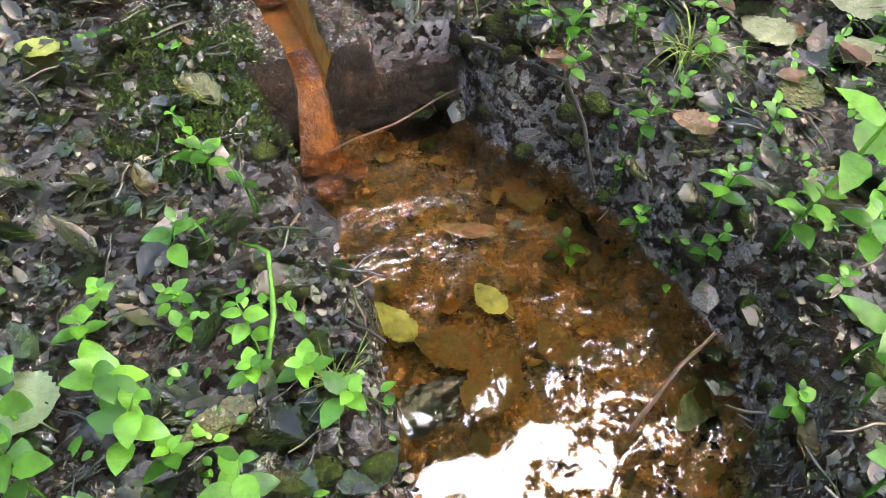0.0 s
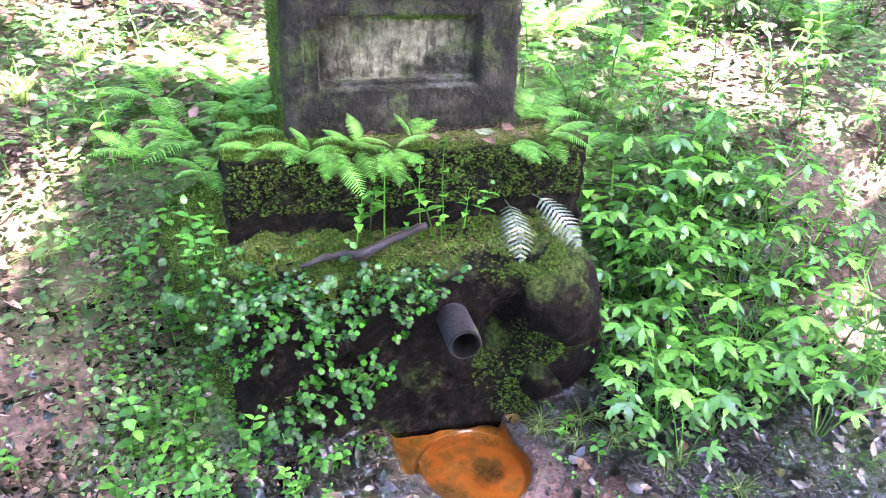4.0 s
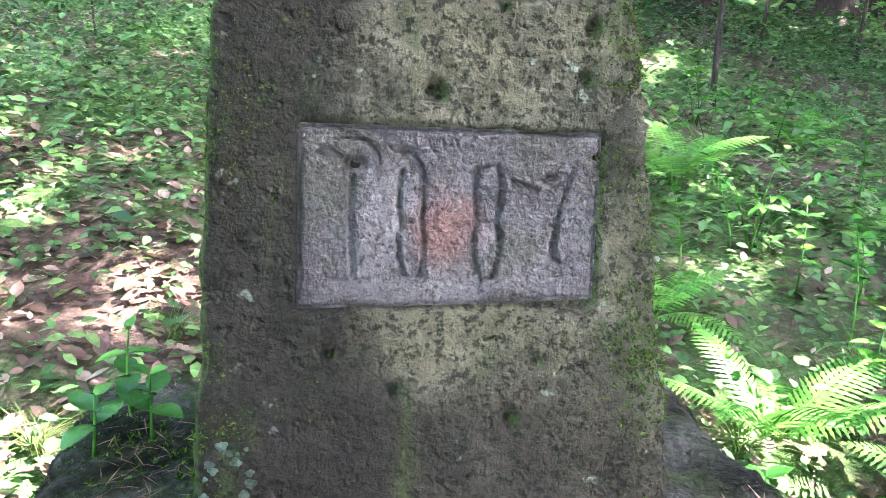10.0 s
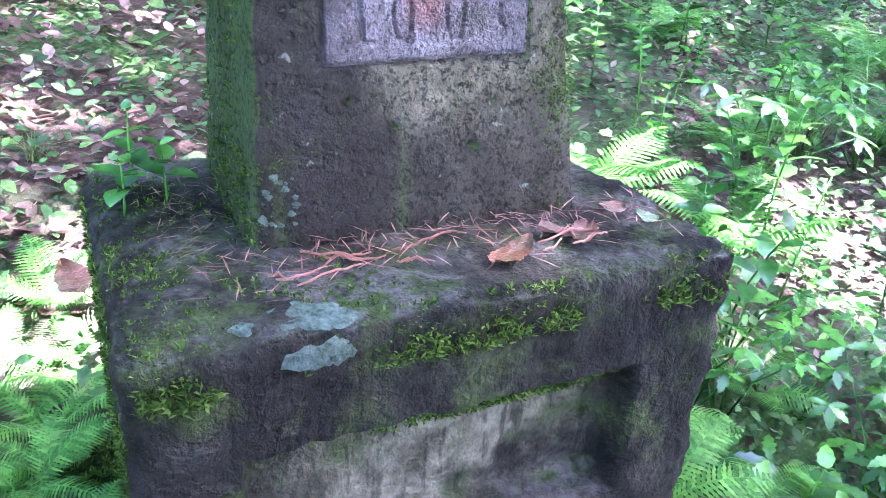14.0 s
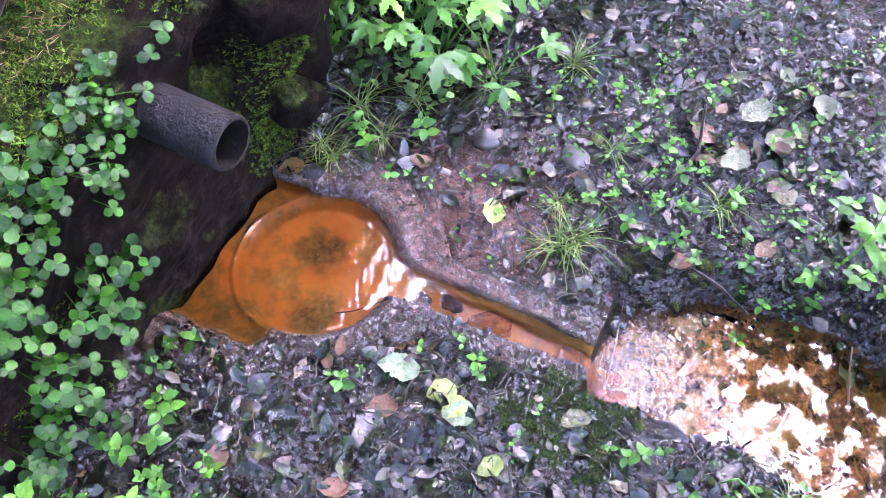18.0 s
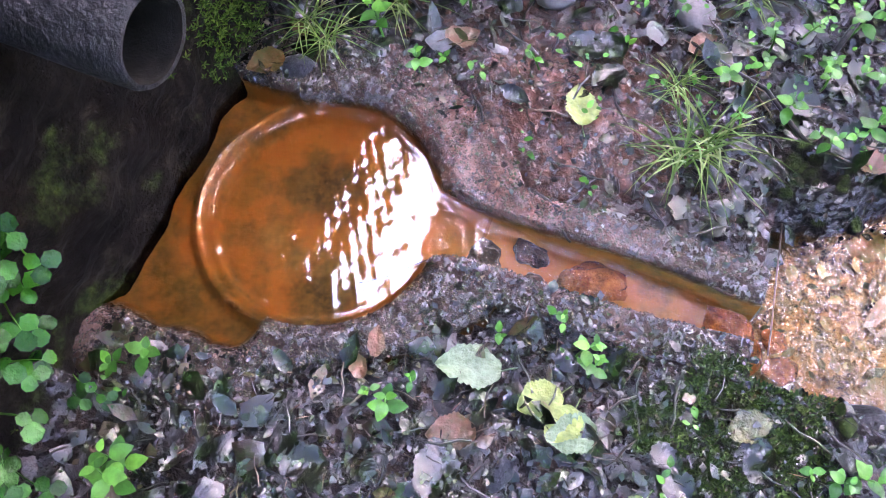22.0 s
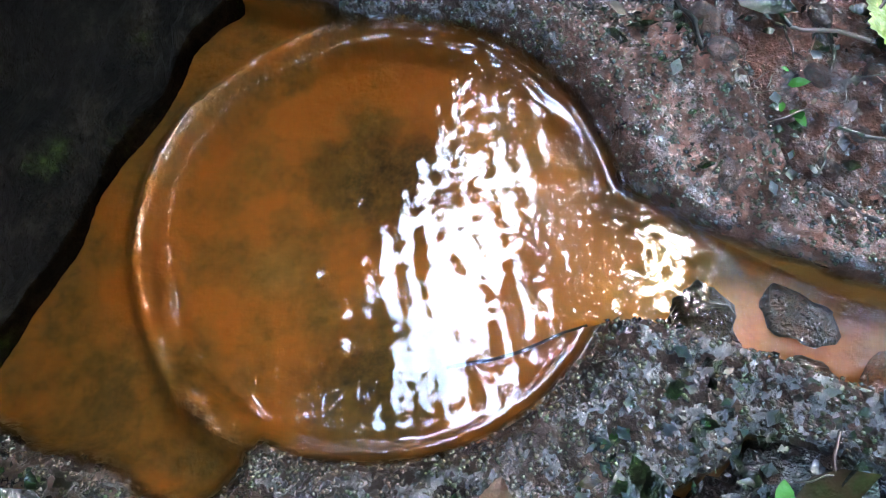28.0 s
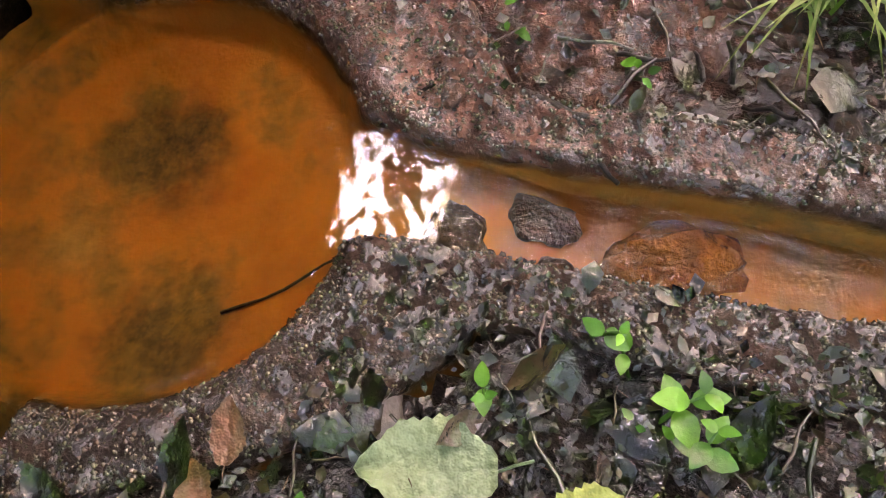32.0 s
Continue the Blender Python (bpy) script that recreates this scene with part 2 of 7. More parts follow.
def make_concrete():
    """Wet rough concrete, stained by ochre below the waterline."""
    k = Mat("ochre_stained_concrete")
    z = k.axis(2)
    grit = k.noise(130, 4, 0.7)
    c = k.ramp(k.noise(16, 6, 0.7), [(0.3, (0.005, 0.003, 0.002)), (0.55, (0.022, 0.013, 0.009)), (0.8, (0.08, 0.05, 0.034))])
    c = k.mix(k.span(k.noise(7, 5), 0.5, 0.68, 0, 0.5), c, (0.09, 0.042, 0.027))
    ochre = k.ramp(k.noise(9, 5, 0.6), [(0.3, (0.17, 0.058, 0.008)), (0.48, (0.22, 0.092, 0.014)), (0.60, (0.15, 0.085, 0.020)), (0.72, (0.06, 0.048, 0.018))])
    ochre = k.mix(k.span(k.math("ADD", k.far((0.225, 1.21, 0.035)), k.math("MULTIPLY", k.noise(22, 5, 0.7), 0.07)), 0.105, 0.055, 0, 0.95), ochre, k.ramp(k.noise(60, 5, 0.7), [(0.4, (0.010, 0.009, 0.005)), (0.7, (0.085, 0.055, 0.016))]))
    ochre = k.mix(k.span(k.math("ADD", k.far((0.085, 1.145, 0.04)), k.math("MULTIPLY", k.noise(20, 5, 0.7), 0.09)), 0.12, 0.065, 0, 0.95), ochre, k.ramp(k.noise(60, 5, 0.7), [(0.4, (0.016, 0.016, 0.007)), (0.7, (0.10, 0.07, 0.022))]))
    ochre = k.mix(k.span(k.far((0.13, 1.25, 0.03)), 0.03, 0.008, 0, 0.35), ochre, (0.26, 0.20, 0.07))
    ochre = k.mix(k.span(k.noise(9, 7, 0.7), 0.46, 0.62, 0, 0.7), ochre, k.ramp(k.noise(90, 5, 0.7), [(0.35, (0.045, 0.036, 0.012)), (0.7, (0.15, 0.09, 0.02))]))
    wave = k.math("ADD", z, k.math("MULTIPLY", k.math("SUBTRACT", k.noise(40, 4), 0.5), 0.012))
    reach = k.math("MAXIMUM", k.span(k.far((0.16, 1.22, 0.07)), 0.36, 0.31), k.span(k.math("ABSOLUTE", k.math("SUBTRACT", k.axis(0), 0.21)), 0.065, 0.05))
    low = k.math("MULTIPLY", k.span(wave, 0.082, 0.070), reach)
    c = k.mix(low, c, ochre)
    c = k.mix(k.math("MULTIPLY", k.span(k.far((0.42, 0.93, 0.1)), 0.32, 0.12, 0, 0.85), k.math("SUBTRACT", 1.0, low)), c, k.ramp(k.noise(45, 6, 0.7), [(0.35, (0.018, 0.008, 0.005)), (0.65, (0.13, 0.055, 0.034))]))
    film = k.math("MULTIPLY", k.span(k.noise(85, 4, 0.6), 0.46, 0.53), k.span(k.noise(11, 4), 0.34, 0.48))
    k.set(c, k.mix(low, k.mix(film, (0.6, 0.6, 0.6), (0.03, 0.03, 0.03)), (0.65, 0.65, 0.65)), k.mix(low, k.mix(film, (0.08, 0.08, 0.08), (0.85, 0.85, 0.85)), (0.2, 0.2, 0.2)))
    k.bump(k.math("MULTIPLY", k.math("ADD", k.math("MULTIPLY", grit, 0.6), k.math("ADD", k.noise(55, 3, 0.6), k.math("MULTIPLY", k.noise(330, 3, 0.6), 0.08))), k.math("SUBTRACT", 1.0, k.math("MULTIPLY", low, 0.75))), 1.0, 0.006)
    return k.m


def make_ground():
    k = Mat("forest_floor")
    d = k.far((0.15, 0.75, 0.1))
    wet = k.span(k.math("ADD", d, k.math("MULTIPLY", k.noise(1.7, 4), 1.2)), 2.0, 1.4)
    mud = k.ramp(k.noise(28, 7, 0.7), [(0.3, (0.0012, 0.0008, 0.0006)), (0.5, (0.006, 0.0038, 0.0028)), (0.72, (0.035, 0.021, 0.014))])
    mud = k.mix(k.span(k.far((0.42, 0.93, 0.1)), 0.24, 0.05, 0, 0.75), mud, k.ramp(k.noise(45, 6, 0.7), [(0.35, (0.018, 0.008, 0.005)), (0.65, (0.13, 0.055, 0.034))]))
    dry = k.ramp(k.noise(22, 7, 0.7), [(0.3, (0.022, 0.015, 0.010)), (0.5, (0.06, 0.04, 0.028)), (0.7, (0.15, 0.10, 0.075))])
    moss = k.ramp(k.noise(50, 5), [(0.35, (0.02, 0.042, 0.012)), (0.65, (0.065, 0.12, 0.028))])
    dry = k.mix(k.span(k.noise(0.9, 5, 0.65), 0.45, 0.58), dry, moss)
    c = k.mix(wet, dry, mud)
    pool = k.span(k.axis(2), -0.022, -0.04)
    bed = k.ramp(k.noise(24, 7, 0.75), [(0.3, (0.02, 0.014, 0.007)), (0.45, (0.06, 0.037, 0.014)), (0.58, (0.14, 0.066, 0.016)), (0.72, (0.07, 0.052, 0.022))])
    near = k.span(k.far((0.3, 0.3, 0)), 1.2, 0.9)
    film = k.math("MULTIPLY", k.span(k.noise(75, 4, 0.6), 0.44, 0.51), k.span(k.noise(9, 4), 0.30, 0.46))
    c = k.mix(k.math("MULTIPLY", pool, near), c, bed)
    k.set(c, k.mix(wet, (0.9, 0.9, 0.9), k.mix(film, (0.6, 0.6, 0.6), (0.03, 0.03, 0.03))), k.mix(wet, (0.08, 0.08, 0.08), k.mix(film, (0.05, 0.05, 0.05), (0.8, 0.8, 0.8))))
    k.bump(k.math("ADD", k.noise(45, 5, 0.65), k.math("MULTIPLY", k.noise(150, 3), 0.25)), 1.0, 0.016)
    return k.m


def make_soil():
    k = Mat("mossy_soil")
    z = k.node("ShaderNodeSeparateXYZ", Vector=k.geo.outputs["Normal"]).outputs[2]
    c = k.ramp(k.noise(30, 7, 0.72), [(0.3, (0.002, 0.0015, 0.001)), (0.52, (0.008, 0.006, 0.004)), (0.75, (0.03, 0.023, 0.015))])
    moss = k.ramp(k.noise(70, 5), [(0.35, (0.014, 0.024, 0.006)), (0.7, (0.065, 0.09, 0.02))])
    grow = k.span(k.math("ADD", k.math("MULTIPLY", z, 0.3), k.noise(7, 6, 0.7)), 0.62, 0.8)
    c = k.mix(grow, c, moss)
    k.set(c, 0.85, 0.04)
    k.bump(k.math("ADD", k.noise(60, 7, 0.75), k.math("MULTIPLY", k.noise(240, 3), 0.5)), 1.0, 0.02)
    return k.m


def make_water(name, tint, scale, strength, fine=1.0, rings=None):
    """Clear water with ripples; rings: the point from which ring waves run out, their length and their reach."""
    k = Mat(name)
    h = k.math("ADD", k.noise(scale, 2, 0.5, stretch=(1.0, 0.6, 1.0)), k.math("MULTIPLY", k.noise(scale * 2.6, 2, 0.5), 0.35 * fine))
    if rings:
        d = k.math("ADD", k.far(rings[0]), k.math("MULTIPLY", k.noise(16, 4, 0.65), 0.06))
        wave = k.math("SINE", k.math("MULTIPLY", d, 2 * math.pi / rings[1]))
        swell = k.math("MULTIPLY", k.span(k.far(rings[0]), rings[2], rings[2] * 0.25), k.span(k.noise(30, 2), 0.3, 0.6, 0.3, 1.0))
        h = k.math("ADD", k.math("MULTIPLY", h, 0.35), k.math("MULTIPLY", k.math("MULTIPLY", wave, swell), rings[3]))
    n = k.node("ShaderNodeBump", Height=h, Strength=strength, Distance=0.01)
    clear = k.node("ShaderNodeBsdfTransparent", Color=(*tint, 1))
    gloss = k.node("ShaderNodeBsdfGlossy", Roughness=0.02, Normal=n.outputs[0])
    fr = k.node("ShaderNodeFresnel", IOR=1.5, Normal=n.outputs[0])
    mx = k.node("ShaderNodeMixShader", Fac=fr.outputs[0])
    k.link(clear.outputs[0], mx.inputs[1])
    k.link(gloss.outputs[0], mx.inputs[2])
    k.link(mx.outputs[0], k.out.inputs["Surface"])
    return k.m


def make_simple(name, stops, scale, rough, spec=0.4, metal=0.0, bump=0.6, fine=120, stretch=None, depth=0.006):
    k = Mat(name)
    c = k.ramp(k.noise(scale, 6, 0.68, stretch=stretch), stops)
    c = k.mix(k.span(k.math("FRACT", k.math("MULTIPLY", k.random(), 7.3)), 0, 1, 0, 0.25), c, (0.02, 0.02, 0.015))
    k.set(c, rough, spec, metal)
    k.bump(k.math("ADD", k.noise(scale * 1.7, 6, 0.7, stretch=stretch), k.math("MULTIPLY", k.noise(fine, 4), 0.5)), bump, depth)
    return k.m


M_STONE, M_PLATE, M_DARK = make_stone(), make_plate(), make_dark_stone()
M_WALL_STOPS = [(0.3, (0.002, 0.001, 0.0006)), (0.55, (0.012, 0.005, 0.002)), (0.8, (0.07, 0.022, 0.006))]
M_CONC, M_GROUND, M_SOIL = make_concrete(), make_ground(), make_soil()
M_BASINWATER = make_water("basin_water", (0.84, 0.72, 0.5), 36, 0.085, 0.45)
M_CHANNELWATER = make_water("channel_water", (0.88, 0.76, 0.55), 110, 0.7, 0.8)
M_POOLWATER = make_water("pool_water", (0.86, 0.78, 0.6), 16, 0.17, 0.25, ((0.211, 0.612, -0.03), 0.0120, 0.30, 0.8))
M_PIPE = make_simple("rusty_iron", [(0.3, (0.0018, 0.0015, 0.0015)), (0.6, (0.0066, 0.0054, 0.0048)), (0.8, (0.015, 0.0102, 0.0072))], 30, 0.45, 0.25, 0.1, 1.0, 140, None, 0.01)
# near-black: the shade inside the pipe is put into this colour
M_BORE = make_simple("shaded_bore", [(0.3, (0.001, 0.0008, 0.0006)), (0.6, (0.004, 0.003, 0.002)), (0.8, (0.012, 0.009, 0.006))], 40, 0.7, 0.05)
M_OCHRE = make_simple("ochre_slime", [(0.3, (0.08, 0.022, 0.003)), (0.6, (0.20, 0.06, 0.008)), (0.8, (0.32, 0.13, 0.03))], 45, 0.1, 0.5, 0, 1.0, 160, None, 0.012)
M_WALL = make_simple("stained_wet_wall", M_WALL_STOPS, 22, 0.35, 0.12, 0, 1.0, 120, None, 0.014)
M_BARK = make_simple("spruce_bark", [(0.3, (0.015, 0.0105, 0.009)), (0.55, (0.057, 0.042, 0.0345)), (0.8, (0.18, 0.135, 0.1125))], 16, 0.95, 0.06, 0, 1.0, 60, (1, 1, 0.35), 0.03)
M_TWIG = make_simple("dark_wet_twig", [(0.3, (0.004, 0.003, 0.0026)), (0.6, (0.0112, 0.0079, 0.0066)), (0.8, (0.0297, 0.0198, 0.0165))], 40, 0.4, 0.15)
M_WETSTONE = make_simple("dark_wet_stone", [(0.3, (0.007, 0.007, 0.008)), (0.6, (0.026, 0.027, 0.030)), (0.8, (0.07, 0.07, 0.072))], 25, 0.35, 0.2, 0, 1.0, 120, None, 0.01)
M_ROCK = make_simple("grey_brown_rock", [(0.3, (0.021, 0.018, 0.0144)), (0.55, (0.06, 0.051, 0.042)), (0.8, (0.144, 0.126, 0.108))], 18, 0.45, 0.5)
M_PALE = make_simple("pale_rock", [(0.3, (0.052, 0.052, 0.0455)), (0.55, (0.13, 0.1235, 0.1105)), (0.8, (0.234, 0.2275, 0.208))], 40, 0.5, 0.5)
M_SLABSTONE = make_simple("pale_weathered_rock", [(0.3, (0.036, 0.036, 0.018)), (0.5, (0.102, 0.09, 0.066)), (0.75, (0.204, 0.186, 0.156))], 20, 0.4, 0.5, 0, 1.0, 90, None, 0.02)
M_GRAIN = leaf_mat("wet_grit", [(0.0, (0.01, 0.008, 0.006)), (0.6, (0.05, 0.036, 0.026)), (1.0, (0.09, 0.062, 0.045))], 0.05, 0.0, 0.6)
M_LICHEN = make_simple("pale_green_lichen", [(0.3, (0.035, 0.06, 0.038)), (0.55, (0.10, 0.14, 0.10)), (0.8, (0.17, 0.21, 0.165))], 120, 0.95, 0.03, 0, 1.0, 260, None, 0.01)
M_MOSS = leaf_mat("moss", [(0.0, (0.010, 0.022, 0.004)), (0.5, (0.045, 0.085, 0.012)), (1.0, (0.13, 0.19, 0.028))], 0.85, 0.25, 0.04)
M_DARKMOSS = leaf_mat("dark_moss", [(0.0, (0.004, 0.008, 0.002)), (0.5, (0.014, 0.024, 0.006)), (1.0, (0.05, 0.075, 0.014))], 0.8, 0.15, 0.05)
M_CLOVER = leaf_mat("round_leaf_green", [(0.0, (0.0026, 0.0195, 0.002)), (0.5, (0.0078, 0.0455, 0.0039)), (1.0, (0.026, 0.117, 0.0078))], 0.2, 0.2, 0.2, rumple=0.6)
M_HERB = leaf_mat("herb_green", [(0.0, (0.02, 0.085, 0.012)), (0.5, (0.045, 0.16, 0.02)), (1.0, (0.11, 0.31, 0.032))], 0.25, 0.32, 0.3, "object")
M_FERN = leaf_mat("fern_green", [(0.0, (0.04, 0.15, 0.02)), (0.5, (0.08, 0.24, 0.032)), (1.0, (0.15, 0.35, 0.05))], 0.4, 0.45, 0.12)
M_FERNGREY = leaf_mat("dusty_fern", [(0.0, (0.02, 0.035, 0.02)), (0.5, (0.045, 0.065, 0.038)), (1.0, (0.08, 0.10, 0.065))], 0.4, 0.2, 0.35)
M_COVER = leaf_mat("undergrowth_green", [(0.0, (0.022, 0.06, 0.018)), (0.5, (0.06, 0.14, 0.036)), (1.0, (0.14, 0.24, 0.06))], 0.4, 0.4, 0.15)
M_GRASS = leaf_mat("grass_green", [(0.0, (0.04, 0.09, 0.012)), (0.6, (0.10, 0.17, 0.03)), (1.0, (0.22, 0.25, 0.08))], 0.4, 0.4, 0.15)
M_BEECH = leaf_mat("beech_leaf", [(0.0, (0.064, 0.2176, 0.0384)), (0.5, (0.1408, 0.384, 0.0704)), (1.0, (0.2816, 0.576, 0.1152))], 0.4, 0.58, 0.15)
M_ROOF = leaf_mat("canopy_leaf", [(0.0, (0.02, 0.045, 0.018)), (0.5, (0.035, 0.065, 0.028)), (1.0, (0.06, 0.10, 0.04))], 0.5, 0.06, 0.3)
M_SPRUCE = leaf_mat("spruce_needles", [(0.0, (0.02, 0.05, 0.016)), (0.6, (0.045, 0.095, 0.028)), (1.0, (0.09, 0.15, 0.045))], 0.6, 0.3, 0.3)
M_WETLEAF = leaf_mat("wet_dead_leaf", [(0.0, (0.0013, 0.0009, 0.0008)), (0.5, (0.0042, 0.003, 0.0023)), (0.8, (0.0127, 0.0084, 0.0059)), (0.93, (0.0359, 0.0211, 0.0127)), (1.0, (0.0634, 0.038, 0.0211))], 0.06, 0.02, 0.45, rumple=0.5)
M_DRYLEAF = leaf_mat("dry_dead_leaf", [(0.0, (0.0238, 0.0122, 0.0088)), (0.5, (0.0816, 0.0408, 0.0306)), (0.82, (0.1768, 0.102, 0.0782)), (1.0, (0.3128, 0.2312, 0.1904))], 0.6, 0.12, 0.15)
M_YELLOW = leaf_mat("yellow_green_leaf", [(0.0, (0.15, 0.20, 0.03)), (1.0, (0.26, 0.29, 0.065))], 0.35, 0.2, 0.4, rumple=0.8)
M_BROWNLEAF = leaf_mat("russet_leaf", [(0.0, (0.06, 0.026, 0.012)), (1.0, (0.15, 0.062, 0.028))], 0.4, 0.15, 0.4, rumple=0.8)
M_GREYLEAF = leaf_mat("faded_green_leaf", [(0.0, (0.075, 0.12, 0.05)), (1.0, (0.15, 0.20, 0.10))], 0.3, 0.12, 0.4, rumple=0.8)
M_OLIVELEAF = leaf_mat("olive_wet_leaf", [(0.0, (0.03, 0.028, 0.010)), (1.0, (0.075, 0.07, 0.022))], 0.15, 0.05, 0.4, rumple=1.0)
M_PALELEAF = leaf_mat("bleached_leaf", [(0.0, (0.10, 0.105, 0.055)), (1.0, (0.20, 0.20, 0.115))], 0.4, 0.1, 0.3, rumple=1.0)
M_POOLLEAF = leaf_mat("ochre_coated_leaf", [(0.0, (0.0187, 0.0112, 0.0045)), (0.5, (0.0638, 0.0319, 0.0075)), (0.9, (0.135, 0.06, 0.0112)), (1.0, (0.105, 0.0788, 0.0225))], 0.5, 0.05, 0.15, rumple=0.8)
M_TWIGBIT = leaf_mat("wet_stalk", [(0.0, (0.0056, 0.0042, 0.0035)), (0.6, (0.0196, 0.0126, 0.0098)), (0.9, (0.056, 0.0315, 0.0224)), (1.0, (0.091, 0.056, 0.0385))], 0.12, 0.0, 0.5)
M_NEEDLE = leaf_mat("fallen_needle", [(0.0, (0.075, 0.03, 0.0188)), (0.6, (0.195, 0.075, 0.045)), (1.0, (0.3, 0.165, 0.105))], 0.6, 0.0, 0.3)

# ---- mesh helpers ----
RNG = np.random.default_rng(7)


def mesh_of(name, verts, faces, mat, smooth=True):
    me = bpy.data.meshes.new(name)
    me.from_pydata([tuple(v) for v in np.asarray(verts, float).tolist()], [], [tuple(f) for f in faces])
    me.materials.append(mat)
    if smooth:
        me.polygons.foreach_set("use_smooth", [True] * len(me.polygons))
    me.update()
    return me


def piece(name, verts, faces, mat, parent=None, label="", smooth=True):
    ob = new(name, mesh_of(name, verts, faces, mat, smooth))
    ob.parent = parent
    return tagged(ob, label)


def part(name, me, parent, label="", m=None):
    ob = new(name, me)
    ob.parent = parent
    if m is not None:
        ob.matrix_basis = m
    return tagged(ob, label)


def sstep(a, b, v):
    s = np.clip((np.asarray(v, float) - a) / (b - a), 0, 1)
    return s * s * (3 - 2 * s)


def wavy(x, y, s=1.0, seed=0.0):
    """Cheap smooth unevenness between about -1 and 1, for arrays."""
    x, y = np.asarray(x, float) * s + seed, np.asarray(y, float) * s - seed * 1.7
    return (np.sin(x * 1.3 + 1.1 * np.sin(y * 0.9)) + np.sin(y * 1.7 + 0.8 * np.sin(x * 1.2 + 2)) + 0.6 * np.sin(2.9 * x + 1.9 * y + np.sin(3.1 * y)) + 0.5 * np.sin(4.1 * y - 2.3 * x)) / 3.1


def grid_faces(nu, nv):
    i = np.arange(nu - 1)[:, None] * nv + np.arange(nv - 1)[None, :]
    return np.stack([i, i + nv, i + nv + 1, i + 1], -1).reshape(-1, 4).tolist()


def tube(points, radii, n=8, cap=True):
    """Vertices and faces of a tube through the points."""
    P = [Vector(p) for p in points]
    V, F = [], []
    up = Vector((0, 0, 1))
    for i, p in enumerate(P):
        d = (P[min(i + 1, len(P) - 1)] - P[max(i - 1, 0)]).normalized()
        a = d.cross(up if abs(d.z) < 0.95 else Vector((1, 0, 0))).normalized()
        b = d.cross(a)
        for j in range(n):
            w = 2 * math.pi * j / n
            V.append(p + (a * math.cos(w) + b * math.sin(w)) * radii[i])
    for i in range(len(P) - 1):
        for j in range(n):
            F.append((i * n + j, i * n + (j + 1) % n, (i + 1) * n + (j + 1) % n, (i + 1) * n + j))
    if cap:
        F.append(tuple(range(n - 1, -1, -1)))
        F.append(tuple(range((len(P) - 1) * n, len(P) * n)))
    return V, F


def blade(length=1.0, width=0.5, n=4, fold=0.18, droop=0.25, wide_at=0.45, tip=1.0, tooth=0.0):
    """A folded, drooping leaf along +y with its upper side up: vertices and faces."""
    V, F = [], []
    for i in range(n + 1):
        s = i / n
        w = width / 2 * (math.sin(math.pi * min(1, max(0, s ** (math.log(0.5) / math.log(wide_at))))) ** tip)
        w *= 1 + tooth * (1 if i % 2 else -1)
        y, z = length * s, -droop * length * s * s
        V += [(-w, y, z + fold * w), (0, y, z), (w, y, z + fold * w)]
    for i in range(n):
        a = 3 * i
        F += [(a, a + 1, a + 4, a + 3), (a + 1, a + 2, a + 5, a + 4)]
    return np.array(V), F


def placed(base, mats):
    """One mesh of many placed copies of the base (vertices, faces); mats: an array of 4 x 4."""
    v, f = base
    v = np.asarray(v, float)
    mats = np.asarray(mats, float)
    V = np.einsum("kij,nj->kni", mats[:, :3, :3], v) + mats[:, None, :3, 3]
    k, n = len(mats), len(v)
    F = []
    for face in f:
        F.append((np.array(face)[None, :] + (np.arange(k) * n)[:, None]).tolist())
    return V.reshape(-1, 3), [q for g in F for q in g]


def joined(groups):
    V, F, o = [], [], 0
    for v, f in groups:
        v = np.asarray(v, float).reshape(-1, 3)
        V.append(v)
        F += [tuple(i + o for i in q) for q in f]
        o += len(v)
    return np.concatenate(V), F


def turns(n, yaw=None, pitch=(0, 0), roll=(0, 0), scale=(1, 1), at=None, rng=RNG):
    """n random placements: yaw all round, pitch and roll within the degrees given."""
    a = rng.uniform(0, 2 * np.pi, n) if yaw is None else np.asarray(yaw, float)
    p, r = np.radians(rng.uniform(*pitch, n)), np.radians(rng.uniform(*roll, n))
    s = rng.uniform(*scale, n)
    ca, sa, cp, sp, cr, sr = np.cos(a), np.sin(a), np.cos(p), np.sin(p), np.cos(r), np.sin(r)
    one, nil = np.ones(n), np.zeros(n)
    Z = np.stack([ca, -sa, nil, sa, ca, nil, nil, nil, one], -1).reshape(n, 3, 3)
    X = np.stack([one, nil, nil, nil, cp, -sp, nil, sp, cp], -1).reshape(n, 3, 3)
    Y = np.stack([cr, nil, sr, nil, one, nil, -sr, nil, cr], -1).reshape(n, 3, 3)
    M = np.zeros((n, 4, 4))
    M[:, :3, :3] = (Z @ X @ Y) * s[:, None, None]
    M[:, :3, 3] = 0 if at is None else at
    M[:, 3, 3] = 1
    return M


def stuff(name, groups, mat, label, category, smooth=True, kind="stuff"):
    v, f = joined(groups)
    return tagged(piece(name, v, f, mat, smooth=smooth), label, category, kind=kind)

# ---- the lie of the land ----
BASIN, BASIN_R = (0.18, 1.185), 0.163
MX, MY = 0.086, 2.075  # the monument's axis
SHX = 0.098  # the middle of the shaft's foot
